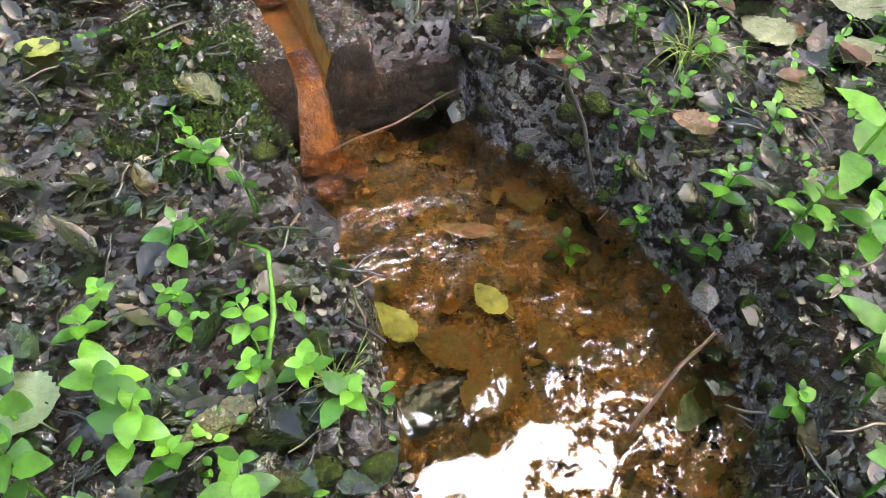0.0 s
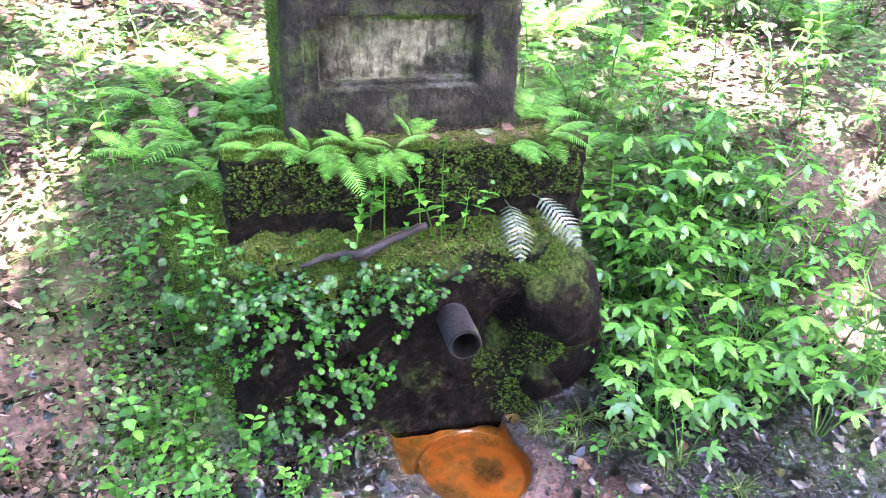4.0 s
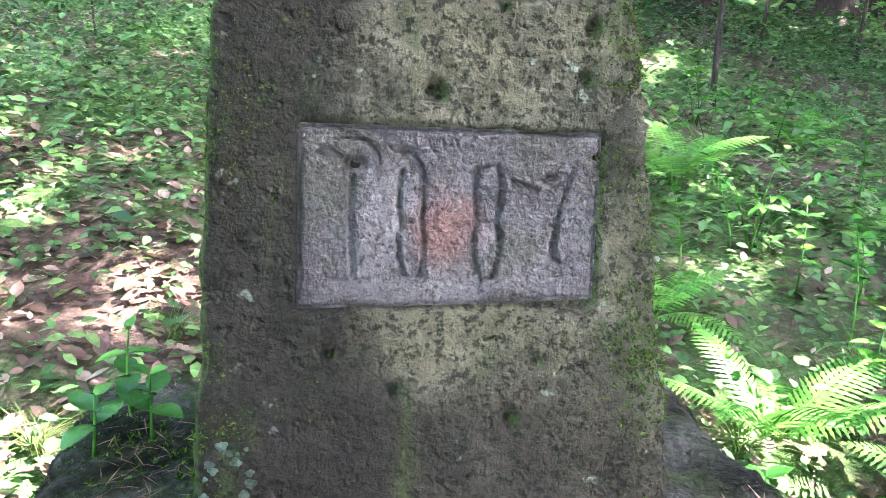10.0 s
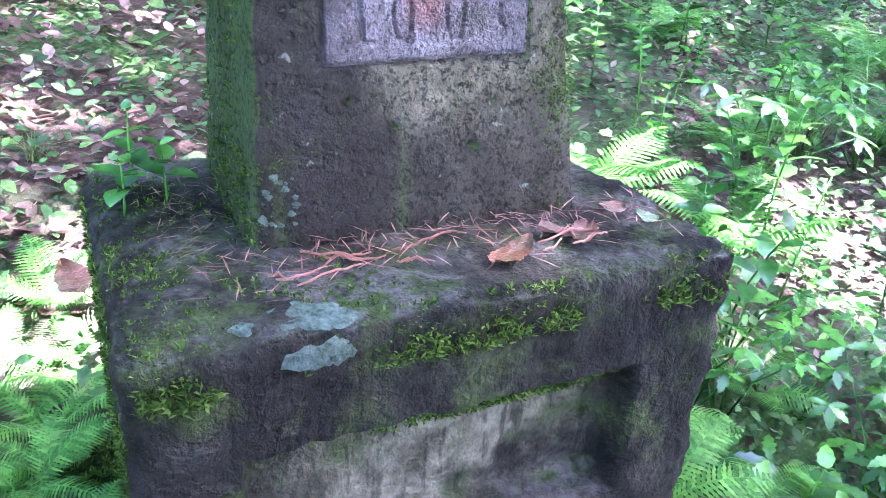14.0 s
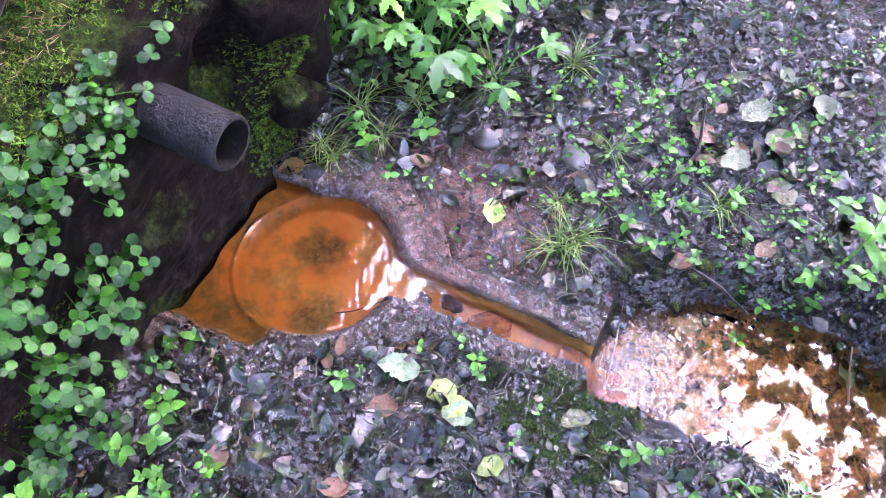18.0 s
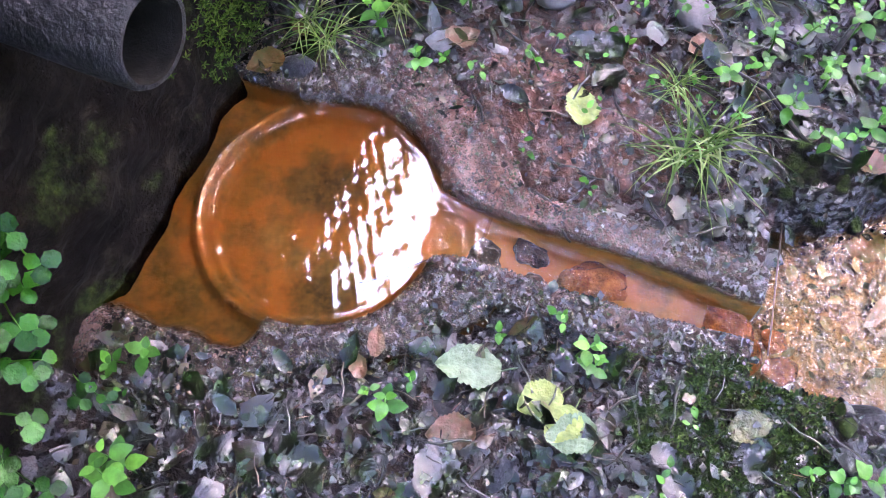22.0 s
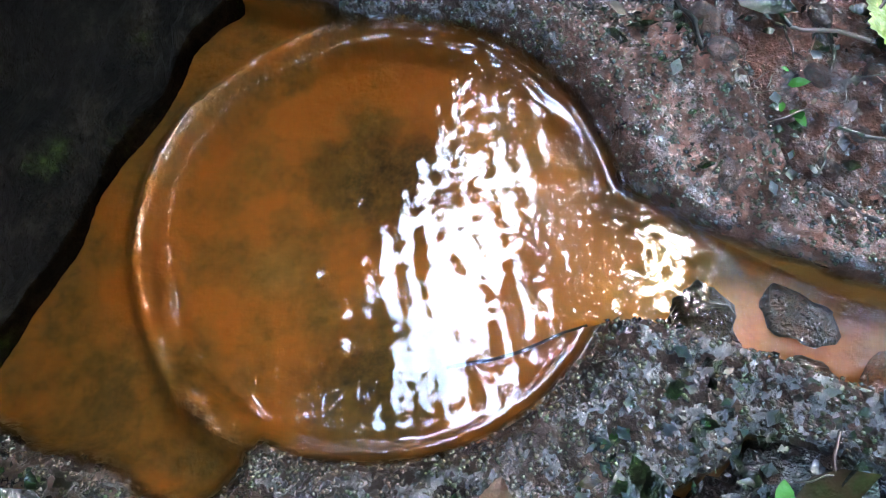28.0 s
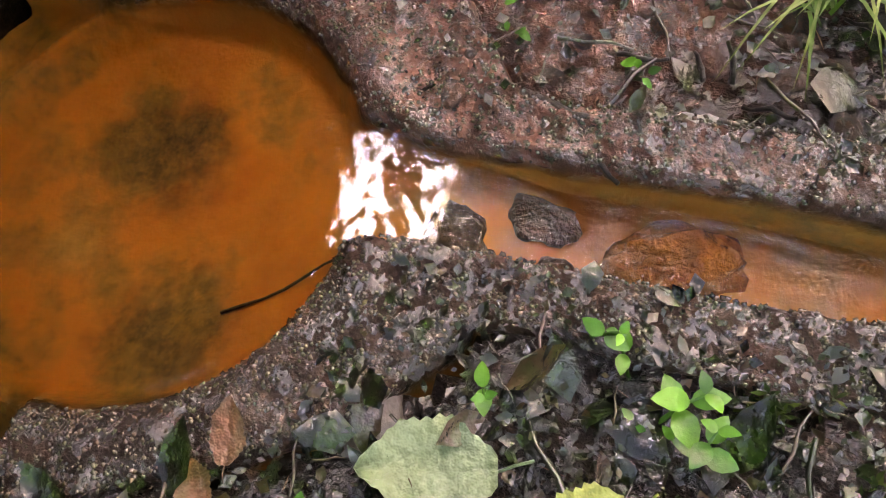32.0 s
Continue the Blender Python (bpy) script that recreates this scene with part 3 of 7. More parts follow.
POOL = np.array([(0.155, 0.628), (0.39, 0.638), (0.41, 0.52), (0.45, 0.455), (0.475, 0.34), (0.483, 0.217), (0.45, 0.13), (0.385, 0.07), (0.34, -0.05), (0.37, -0.3), (0.5, -0.7), (0.3, -0.8), (0.16, -0.3), (0.12, 0.0), (0.14, 0.19), (0.16, 0.275), (0.178, 0.36), (0.148, 0.44), (0.165, 0.5)])


def pool_depth(x, y):
    """Signed distance to the pool's bank: positive inside."""
    x, y = np.asarray(x, float), np.asarray(y, float)
    best = np.full(x.shape, 9.0)
    inside = np.zeros(x.shape, bool)
    for a, b in zip(POOL, np.roll(POOL, -1, 0)):
        d = b - a
        t = np.clip(((x - a[0]) * d[0] + (y - a[1]) * d[1]) / (d @ d), 0, 1)
        best = np.minimum(best, np.hypot(x - a[0] - t * d[0], y - a[1] - t * d[1]))
        cross = (a[1] > y) != (b[1] > y)
        xx = a[0] + (y - a[1]) / (d[1] if abs(d[1]) > 1e-9 else 1e-9) * d[0]
        inside ^= cross & (x < xx)
    return np.where(inside, best, -best)


def land(x, y):
    """The height of the forest floor, with no pool and no basin."""
    x, y = np.asarray(x, float), np.asarray(y, float)
    front = 0.055 + 0.028 * np.clip(y, -60, 2) + 0.05 * sstep(0.5, 1.4, x) + 0.04 * sstep(-0.3, -1.2, x)
    back = 0.82 + 0.19 * (y - 2.1) * np.where(y > 2.1, 1, 0.4)
    back = np.where(y > 26, 0.82 + 0.19 * 23.9 + 0.05 * (y - 26), back) - 0.03 * np.clip(x, 0, 20) * sstep(2, 6, y)
    lift = sstep(1.28, 2.15, y + 0.12 * sstep(0.5, 1.3, x) + 0.10 * sstep(-0.4, -1.2, x) + 0.05 * wavy(x, y, 2.1))
    z = front * (1 - lift) + back * lift
    rough = 0.012 * wavy(x, y, 9, 1) + 0.008 * wavy(x, y, 21, 2)
    return z + rough + sstep(1.5, 5, np.hypot(x, y - 1)) * (0.05 * wavy(x, y, 1.7, 3) + 0.10 * wavy(x, y, 0.6, 5))


def collar(x, y):
    """1 on the concrete round the basin and along the channel, 0 away from it."""
    x, y = np.asarray(x, float), np.asarray(y, float)
    w = 0.012 * wavy(x, y, 17, 4)
    ring = sstep(0.275, 0.235, np.hypot(x - BASIN[0], y - BASIN[1]) + w + 0.045 * sstep(0.12, 0.0, x) * sstep(1.2, 1.1, y))
    bank = sstep(0.145, 0.105, np.abs(x - 0.2) * np.where(x > 0.2, 1.5, 1.75) + w) * sstep(1.15, 1.1, y)
    rear = sstep(-0.14, -0.09, x + w) * sstep(0.47, 0.41, x + w) * sstep(1.12, 1.2, y)
    return np.maximum(np.maximum(ring, bank), rear) * sstep(0.625, 0.635, y)


def chan_x(y):
    return 0.211 - 0.01 * (np.asarray(y, float) - 0.6)


def slab_height(x, y):
    x, y = np.asarray(x, float), np.asarray(y, float)
    r = np.hypot(x - BASIN[0], y - BASIN[1])
    top = 0.094 + 0.004 * wavy(x, y, 30, 6) + 0.003 * wavy(x, y, 80, 7) + 0.0022 * wavy(x, y, 170, 3) + 0.0016 * wavy(y, x, 290, 9) - 0.008 * sstep(0.85, 0.6, y)
    top = top + 0.008 * np.exp(-((r - BASIN_R - 0.02) / 0.014) ** 2) * sstep(1.3, 1.2, y + 0.9 * (0.1 - x) * (x < 0.1))
    bowl = 0.048 - 0.018 * sstep(BASIN_R, 0.03, r) + 0.003 * wavy(x, y, 26, 8)
    z = top + (bowl - top) * sstep(BASIN_R + 0.006, BASIN_R - 0.022, r)
    apron = sstep(-0.05, -0.01, x + 0.008 * wavy(x, y, 14) + 0.004 * wavy(x, y, 45, 2)) * sstep(0.335, 0.31, x) * sstep(1.195, 1.225, y + 0.30 * (x + 0.05) * (x < 0.1) + 0.35 * np.clip(x - 0.15, 0, 1))
    z = np.minimum(z, top + (0.062 + 0.006 * wavy(x, y, 19, 2) - top) * apron)
    z = z + 0.011 * np.exp(-((r - BASIN_R - 0.004) / 0.007) ** 2) * apron
    half = 0.031 - 0.012 * sstep(0.80, 0.62, y) + 0.012 * sstep(0.97, 1.04, y)
    run = sstep(half + 0.006, half - 0.006, np.abs(x - chan_x(y))) * sstep(1.1, 1.04, y)
    bed = 0.042 - 0.03 * (1.02 - np.clip(y, 0.5, 1.02))
    return z + (np.minimum(bed, z) - z) * run


def floor_height(x, y):
    """The ground sheet: the land with the pool dug in and lowered under the concrete."""
    x, y = np.asarray(x, float), np.asarray(y, float)
    z = land(x, y)
    d = pool_depth(x, y)
    wide = 0.022 + 0.06 * sstep(0.3, 0.42, x) * sstep(0.57, 0.5, y)
    dig = sstep(0, 1, (d + 0.006 * wavy(x, y, 40, 2) + wide) / (wide + 0.022))
    z = z + (-0.075 + 0.012 * wavy(x, y, 23, 3) + 0.006 * wavy(x, y, 60, 1) - z) * dig
    c = collar(x, y)
    return z - 0.14 * sstep(0.55, 0.9, c) * sstep(0.613, 0.648, y)


def top_at(x, y):
    """What a small thing lying at x, y rests on."""
    c = collar(x, y)
    return np.where(c > 0.55, np.maximum(slab_height(x, y), floor_height(x, y)), floor_height(x, y))


def spread(fine, lo, hi, step, far):
    a = list(np.arange(lo, hi + 1e-6, fine))
    v, s = hi, fine
    while v < far:
        s = min(s * 1.09, 12.0) if v > hi + step else s * 1.05
        v += s
        a.append(v)
    v, s = lo, fine
    while v > -far:
        s = min(s * 1.09, 12.0) if v < lo - step else s * 1.05
        v -= s
        a.insert(0, v)
    return np.array(a)


GX, GY = spread(0.016, -0.75, 1.05, 0.5, 260), spread(0.016, -0.35, 1.5, 0.5, 260)
XX, YY = np.meshgrid(GX, GY, indexing="ij")
tagged(piece("ground", np.stack([XX, YY, floor_height(XX, YY)], -1).reshape(-1, 3), grid_faces(len(GX), len(GY)), M_GROUND),
       "dark wet muddy forest floor rising into a mossy leaf-strewn slope", "ground", kind="structure")

# ---- the spring: basin, channel, water ----


def build_basin():
    base = tagged(new("spring_basin"), "round concrete basin with a narrow channel, stained orange by ochre", "basin")
    xs, ys = np.arange(-0.16, 0.50, 0.005), np.arange(0.630, 1.46, 0.005)
    X, Y = np.meshgrid(xs, ys, indexing="ij")
    c = collar(X, Y)
    Z = slab_height(X, Y)
    Z = Z - (1 - sstep(0.0, 0.6, c)) * 0.05 + np.random.default_rng(3).normal(0, 0.0011, Z.shape) * (Z > 0.08)
    v, f = np.stack([X, Y, Z], -1).reshape(-1, 3), grid_faces(len(xs), len(ys))
    # the front wall, from the slab's edge down into the pool
    drops = np.linspace(0, 1, 9)[1:]
    front = [i * len(ys) for i in range(len(xs))]
    verts = v.tolist()
    last, wall = front, []
    for s in drops:
        row = []
        for i, k in enumerate(front):
            x, y, z = v[k]
            zz = z + (-0.12 - z) * s
            verts.append((x, y - 0.012 * math.sin(s * 2.2) - 0.006 * float(wavy(x, zz, 35)), zz))
            row.append(len(verts) - 1)
        for i in range(len(front) - 1):
            wall.append((last[i], last[i + 1], row[i + 1], row[i]))
        last = row
    piece("slab", v, f, M_CONC, base, "rough wet concrete, orange below the waterline")
    used = sorted({i for q in wall for i in q})
    where = {k: n for n, k in enumerate(used)}
    piece("front_wall", [verts[k] for k in used], [tuple(where[k] for k in q) for q in wall], M_WALL, base, "dark wet wall stained by ochre")
    # the slide of ochre slime at the channel's mouth
    rows, n = 14, 9
    V = []
    for i in range(rows):
        s = i / (rows - 1)
        y = 0.685 - 0.072 * s - 0.02 * s * s
        z = 0.047 - 0.004 * s - 0.10 * sstep(0.55, 1.0, s)
        for j in range(n):
            u = j / (n - 1) * 2 - 1
            w = 0.017 + 0.010 * sstep(0.6, 1, s)
            V.append((float(chan_x(y)) + u * w, y - 0.012 * (1 - u * u) * s, z + 0.0025 * (1 - u * u) + 0.002 * math.sin(9 * s + 4 * u)))
    piece("slime_slide", V, grid_faces(rows, n), M_OCHRE, base, "slimy orange ochre deposit")
    # flat stones set in the channel
    for x, y, z, sx, sy, a in ((0.210, 0.825, 0.046, 0.024, 0.045, 5), (0.196, 0.968, 0.040, 0.026, 0.024, 30), (0.224, 0.915, 0.038, 0.019, 0.026, -20), (0.186, 0.90, 0.038, 0.010, 0.018, 10)):
        bm = bmesh.new()
        bmesh.ops.create_icosphere(bm, subdivisions=3, radius=1)
        for q in bm.verts:
            q.co = Vector((q.co.x * sx, q.co.y * sy, q.co.z * 0.011)) * (1 + 0.45 * noise.noise(q.co * 1.7 + Vector((x * 50, y * 50, 0))))
        me = bpy.data.meshes.new("channel_stone")
        bm.to_mesh(me)
        bm.free()
        me.materials.append(M_OCHRE if sy > 0.03 else M_WALL)
        me.polygons.foreach_set("use_smooth", [True] * len(me.polygons))
        part("channel_stone", me, base, "", pose(x, y, z, 0, 0, a))
    return base


build_basin()


def water_sheet(name, xs, ys, height, keep, mat, label):
    X, Y = np.meshgrid(xs, ys, indexing="ij")
    Z = height(X, Y)
    k = keep(X, Y, Z)
    ok = k.reshape(-1)
    f = [q for q in grid_faces(len(xs), len(ys)) if any(ok[i] for i in q)]
    used = sorted({i for q in f for i in q})
    where = {i: n for n, i in enumerate(used)}
    v = np.stack([X, Y, Z], -1).reshape(-1, 3)[used]
    ob = tagged(piece(name, v, [tuple(where[i] for i in q) for q in f], mat), label, "water", kind="structure")
    ob.visible_shadow = False
    return ob


def basin_level(x, y):
    ring = np.hypot(x - BASIN[0], y - BASIN[1])
    run = sstep(1.05, 0.98, y)
    return 0.077 - 0.004 * run - 0.026 * (1.02 - np.clip(y, 0.58, 1.02)) + 0.0004 * wavy(x, y, 90, 3) + (0.0052 * np.exp(-((ring - BASIN_R + 0.001 + 0.004 * wavy(x, y, 60, 6) + 0.002 * wavy(x, y, 170, 2)) / 0.0029) ** 2) * (0.55 + 0.45 * wavy(x, y, 90, 4)) + 0.0022 * np.exp(-((ring - BASIN_R + 0.017 + 0.004 * wavy(x, y, 45, 1)) / 0.0030) ** 2)) * sstep(1.06, 1.14, y + 0.3 * np.clip(0.1 - x, 0, 1))


water_sheet("basin_water", np.arange(-0.1, 0.4, 0.0026), np.arange(0.602, 1.44, 0.0026), lambda x, y: basin_level(x, y) + 0.004 * sstep(0.010, 0.0, basin_level(x, y) - slab_height(x, y)),
            lambda x, y, z: (slab_height(x, y) < z + 0.004) & ((collar(x, y) > 0.5) | (y > 1.1)) & (y > 0.972), M_BASINWATER, "clear rippling spring water over orange ochre silt")
water_sheet("channel_water", np.arange(0.1, 0.3, 0.0026), np.arange(0.630, 0.9775, 0.0026), lambda x, y: basin_level(x, y) - 0.014 * sstep(0.975, 0.90, y) + 0.0012 * wavy(x, y, 150, 3),
            lambda x, y, z: (slab_height(x, y) < z + 0.004) & (collar(x, y) > 0.5), M_CHANNELWATER, "thin lively film of water running over ochre")
water_sheet("pool_water", np.arange(0.05, 0.75, 0.01), np.arange(-0.9, 0.66, 0.01), lambda x, y: -0.032 + 0.0012 * wavy(x, y, 60, 2),
            lambda x, y, z: floor_height(x, y) < z + 0.01, M_POOLWATER, "shallow rippling pool below the basin")

def lay_grit():
    """Wet grains on the concrete round the basin."""
    rng = np.random.default_rng(77)
    n = 44000
    x, y = rng.uniform(-0.1, 0.48, n), rng.uniform(0.61, 1.4, n)
    z = slab_height(x, y)
    ok = (collar(x, y) > 0.45) & (z > 0.082)
    x, y, z = x[ok], y[ok], z[ok]
    octa = (np.array([(1, 0, 0), (0, 1.2, 0), (-1, 0, 0), (0, -0.9, 0), (0, 0, 0.7), (0, 0, -0.7)]), [(0, 1, 4), (1, 2, 4), (2, 3, 4), (3, 0, 4), (1, 0, 5), (2, 1, 5), (3, 2, 5), (0, 3, 5)])
    m = turns(len(x), None, (-30, 30), (-30, 30), (0.0009, 0.0024), np.stack([x, y, z], -1), rng)
    stuff("grit", [placed(octa, m)], M_GRAIN, "wet grit and sand on the concrete", "grit")


lay_grit()

# ---- the bank of soil and stones behind the basin ----


def bank_surface(u, v):
    """The bank's face and top: u along x, v from the foot (0) over the lip (0.55) to the step (1)."""
    x = -0.62 + 1.22 * u
    prof = np.array([(0.0, 1.362, -0.02), (0.15, 1.385, 0.13), (0.3, 1.40, 0.32), (0.42, 1.375, 0.48), (0.52, 1.375, 0.585), (0.6, 1.42, 0.635), (0.75, 1.50, 0.665), (1.0, 1.78, 0.74)])
    y = np.interp(v, prof[:, 0], prof[:, 1])
    z = np.interp(v, prof[:, 0], prof[:, 2])
    bend = 0.5 * sstep(-0.38, -0.8, x) + 0.55 * sstep(0.46, 0.75, x)
    y = y + bend * 1.1
    z = z * (1 - 0.12 * bend)
    bulge = np.exp(-(((x - 0.47) / 0.12) ** 2 + ((z - 0.40) / 0.22) ** 2))
    cave = np.exp(-(((x - 0.315) / 0.055) ** 2 + ((z - 0.40) / 0.09) ** 2))
    y = y - 0.07 * bulge + 0.10 * cave
    lump = 0.018 * wavy(x, z + y, 9, 4) + 0.012 * wavy(x, z - y, 23, 1) + 0.006 * wavy(x, z + y, 60, 2)
    face = sstep(0.62, 0.5, v)
    y = y - lump * face
    z = z + lump * (1 - face) + 0.012 * wavy(x, y, 15, 7) * (v > 0.3)
    return x, y, z


def build_bank():
    nu, nv = 150, 90
    U, V = np.meshgrid(np.linspace(0, 1, nu), np.linspace(0, 1, nv), indexing="ij")
    x, y, z = bank_surface(U, V)
    base = tagged(new("spring_bank"), "steep bank of dark mossy soil and stones above the basin", "bank")
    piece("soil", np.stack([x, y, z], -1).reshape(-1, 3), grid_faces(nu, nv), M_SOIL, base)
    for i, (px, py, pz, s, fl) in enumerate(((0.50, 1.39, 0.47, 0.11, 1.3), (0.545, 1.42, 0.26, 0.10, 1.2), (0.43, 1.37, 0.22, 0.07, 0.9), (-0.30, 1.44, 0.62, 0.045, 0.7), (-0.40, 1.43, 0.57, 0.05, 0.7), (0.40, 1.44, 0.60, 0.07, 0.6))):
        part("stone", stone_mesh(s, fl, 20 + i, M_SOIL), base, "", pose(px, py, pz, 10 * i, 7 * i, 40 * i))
    return base


def stone_mesh(r, flat, seed, mat, detail=3):
    bm = bmesh.new()
    bmesh.ops.create_icosphere(bm, subdivisions=detail, radius=1)
    o = Vector((seed * 3.1, seed * 1.7, seed * 0.9))
    for q in bm.verts:
        d = 1 + 0.36 * noise.noise(q.co * 0.9 + o) + 0.18 * noise.noise(q.co * 2.2 + o) + 0.07 * noise.noise(q.co * 5.5 + o)
        q.co = Vector((q.co.x * 1.15, q.co.y * 0.9, q.co.z * flat)) * (d * r)
    me = bpy.data.meshes.new("stone")
    bm.to_mesh(me)
    bm.free()
    me.materials.append(mat)
    me.polygons.foreach_set("use_smooth", [True] * len(me.polygons))
    return me


build_bank()


def build_pipe():
    base = tagged(new("spring_pipe"), "dark rusty iron outlet pipe sticking out of the mossy bank", "pipe")
    a, b = Vector((0.143, 1.232, 0.468)), Vector((0.155, 1.52, 0.475))
    n, R, r = 40, 0.046, 0.037
    d = (b - a).normalized()
    e1 = d.cross(Vector((0, 0, 1))).normalized()
    e2 = d.cross(e1)
    prof = [(b, R), (a + d * 0.12, R), (a + d * 0.05, R * 1.01), (a + d * 0.006, R), (a, R - 0.003), (a + d * 0.001, r + 0.002), (a + d * 0.01, r), (a + d * 0.2, r)]
    V, F = [], []
    for p, q in prof:
        for j in range(n):
            w = 2 * math.pi * j / n
            V.append(p + (e1 * math.cos(w) + e2 * math.sin(w)) * (q + 0.0012 * noise.noise(Vector((p.y * 40, math.cos(w) * 3, math.sin(w) * 3)))))
    for i in range(len(prof) - 1):
        for j in range(n):
            F.append((i * n + j, i * n + (j + 1) % n, (i + 1) * n + (j + 1) % n, (i + 1) * n + j))
    rim = 4 * n
    piece("barrel", V[:rim + 2 * n], [q for q in F if max(q) < rim + 2 * n], M_PIPE, base)
    piece("bore", V[rim + n:], [tuple(i - rim - n for i in q) for q in F if min(q) >= rim + n], M_BORE, base, "inside of the pipe, its shade put into a black colour")
    # a dark disc added to close the bore at its deep end
    w = np.arange(n) * 2 * np.pi / n
    p = a + d * 0.19
    piece("bore_end", [p] + [p + (e1 * math.cos(t) + e2 * math.sin(t)) * r for t in w], [(0, 1 + j, 1 + (j + 1) % n) for j in range(n)], M_SOIL, base, "dark disc added to close the pipe's bore")


build_pipe()

# ---- the monument ----


def worn_box(x0, x1, y0, y1, z0, z1, top=(0, 0), shift=(0, 0), cell=0.012, worn=0.012, rough=0.004, seed=0.0, press=None):
    """A hewn block as one shell of six gridded faces, with rounded, chipped edges. top: inset of the upper end."""
    cx, cy, hx, hy = (x0 + x1) / 2, (y0 + y1) / 2, (x1 - x0) / 2, (y1 - y0) / 2
    hz = z1 - z0

    def shape(p):
        u, v, w = p[..., 0], p[..., 1], p[..., 2]  # -1..1, -1..1, 0..1
        q = np.stack([u * hx, v * hy, (w - 0.5) * hz], -1)
        inner = np.stack([np.clip(q[..., 0], -hx + worn, hx - worn), np.clip(q[..., 1], -hy + worn, hy - worn), np.clip(q[..., 2], -hz / 2 + worn, hz / 2 - worn)], -1)
        d = q - inner
        L = np.linalg.norm(d, axis=-1, keepdims=True)
        q = inner + d / np.maximum(L, 1e-9) * np.minimum(L, worn) * np.where(L > 0, 1, 0)
        n = rough * (wavy(q[..., 0] + q[..., 1], q[..., 2] + q[..., 1] * 0.7, 26, seed) + 0.6 * wavy(q[..., 0] - q[..., 1], q[..., 2], 70, seed + 2))
        s = (q[..., 2] / hz + 0.5)[..., None]
        dirn = np.stack([u, v, (w - 0.5) * 2], -1)
        dirn = np.where(np.abs(dirn) > 0.97, dirn, 0)
        q = q + dirn * n[..., None]
        k = 1 - s * np.array([top[0] / hx, top[1] / hy])
        out = np.stack([cx + q[..., 0] * k[..., 0] + shift[0] * s[..., 0], cy + q[..., 1] * k[..., 1] + shift[1] * s[..., 0], z0 + hz / 2 + q[..., 2]], -1)
        return press(out, p) if press else out

    V, F, o = [], [], 0
    for ax, sg in ((0, -1), (0, 1), (1, -1), (1, 1), (2, 0), (2, 1)):
        la, lb = [(hy * 2, hz), (hx * 2, hz), (hx * 2, hy * 2)][ax]
        na, nb = max(4, int(la / cell)), max(4, int(lb / cell))
        A, B = np.meshgrid(np.linspace(0, 1, na), np.linspace(0, 1, nb), indexing="ij")
        P = np.zeros((na, nb, 3))
        if ax == 0:
            P[..., 0], P[..., 1], P[..., 2] = sg, A * 2 - 1, B
        elif ax == 1:
            P[..., 0], P[..., 1], P[..., 2] = A * 2 - 1, sg, B
        else:
            P[..., 0], P[..., 1], P[..., 2] = A * 2 - 1, B * 2 - 1, sg
        V.append(shape(P).reshape(-1, 3))
        flip = (ax == 0 and sg < 0) or (ax == 1 and sg > 0) or (ax == 2 and sg == 0)
        F += [tuple(i + o for i in (q[::-1] if flip else q)) for q in grid_faces(na, nb)]
        o += na * nb
    return np.concatenate(V), F


# strokes of the carved year 1887, in shares of the plate's width and height: half width in mm, depth, then the line
STROKES = (
    (3.4, 1.0, ((0.168, 0.76), (0.165, 0.5), (0.172, 0.17))),
    (1.8, 0.9, ((0.110, 0.155), (0.165, 0.165), (0.225, 0.155))),
    (2.2, 0.8, ((0.055, 0.86), (0.10, 0.875), (0.14, 0.82))),
    (2.4, 0.9, ((0.14, 0.93), (0.20, 0.935), (0.245, 0.87), (0.26, 0.80))),
    (1.8, 0.5, ((0.24, 0.80), (0.25, 0.70))),
    (2.8, 1.0, ((0.335, 0.77), (0.322, 0.70), (0.322, 0.56), (0.335, 0.475))),
    (2.8, 1.0, ((0.335, 0.475), (0.322, 0.40), (0.326, 0.26), (0.348, 0.16))),
    (2.8, 1.0, ((0.390, 0.79), (0.406, 0.70), (0.404, 0.56), (0.394, 0.475))),
    (2.8, 1.0, ((0.394, 0.475), (0.408, 0.40), (0.406, 0.27), (0.398, 0.17))),
    (2.2, 0.9, ((0.325, 0.87), (0.36, 0.86), (0.395, 0.79))),
    (1.3, 0.45, ((0.335, 0.475), (0.394, 0.475))),
    (2.0, 0.9, ((0.345, 0.155), (0.375, 0.15), (0.40, 0.165))),
    (2.6, 1.0, ((0.588, 0.79), (0.576, 0.70), (0.576, 0.56), (0.588, 0.475))),
    (2.4, 0.9, ((0.588, 0.475), (0.574, 0.39), (0.580, 0.26), (0.604, 0.14))),
    (2.8, 1.0, ((0.648, 0.80), (0.664, 0.72), (0.662, 0.57), (0.648, 0.475))),
    (2.8, 1.0, ((0.648, 0.475), (0.668, 0.40), (0.662, 0.27), (0.645, 0.14))),
    (1.6, 0.7, ((0.588, 0.79), (0.618, 0.81), (0.648, 0.80))),
    (1.3, 0.4, ((0.588, 0.475), (0.648, 0.475))),
    (1.4, 0.5, ((0.604, 0.14), (0.645, 0.14))),
    (2.4, 1.0, ((0.70, 0.715), (0.745, 0.695), (0.785, 0.665))),
    (2.2, 0.8, ((0.80, 0.72), (0.835, 0.69), (0.87, 0.70), (0.905, 0.77))),
    (2.2, 0.7, ((0.90, 0.76), (0.88, 0.62), (0.86, 0.46))),
    (3.4, 1.0, ((0.858, 0.44), (0.848, 0.34), (0.852, 0.26), (0.88, 0.22))),
)
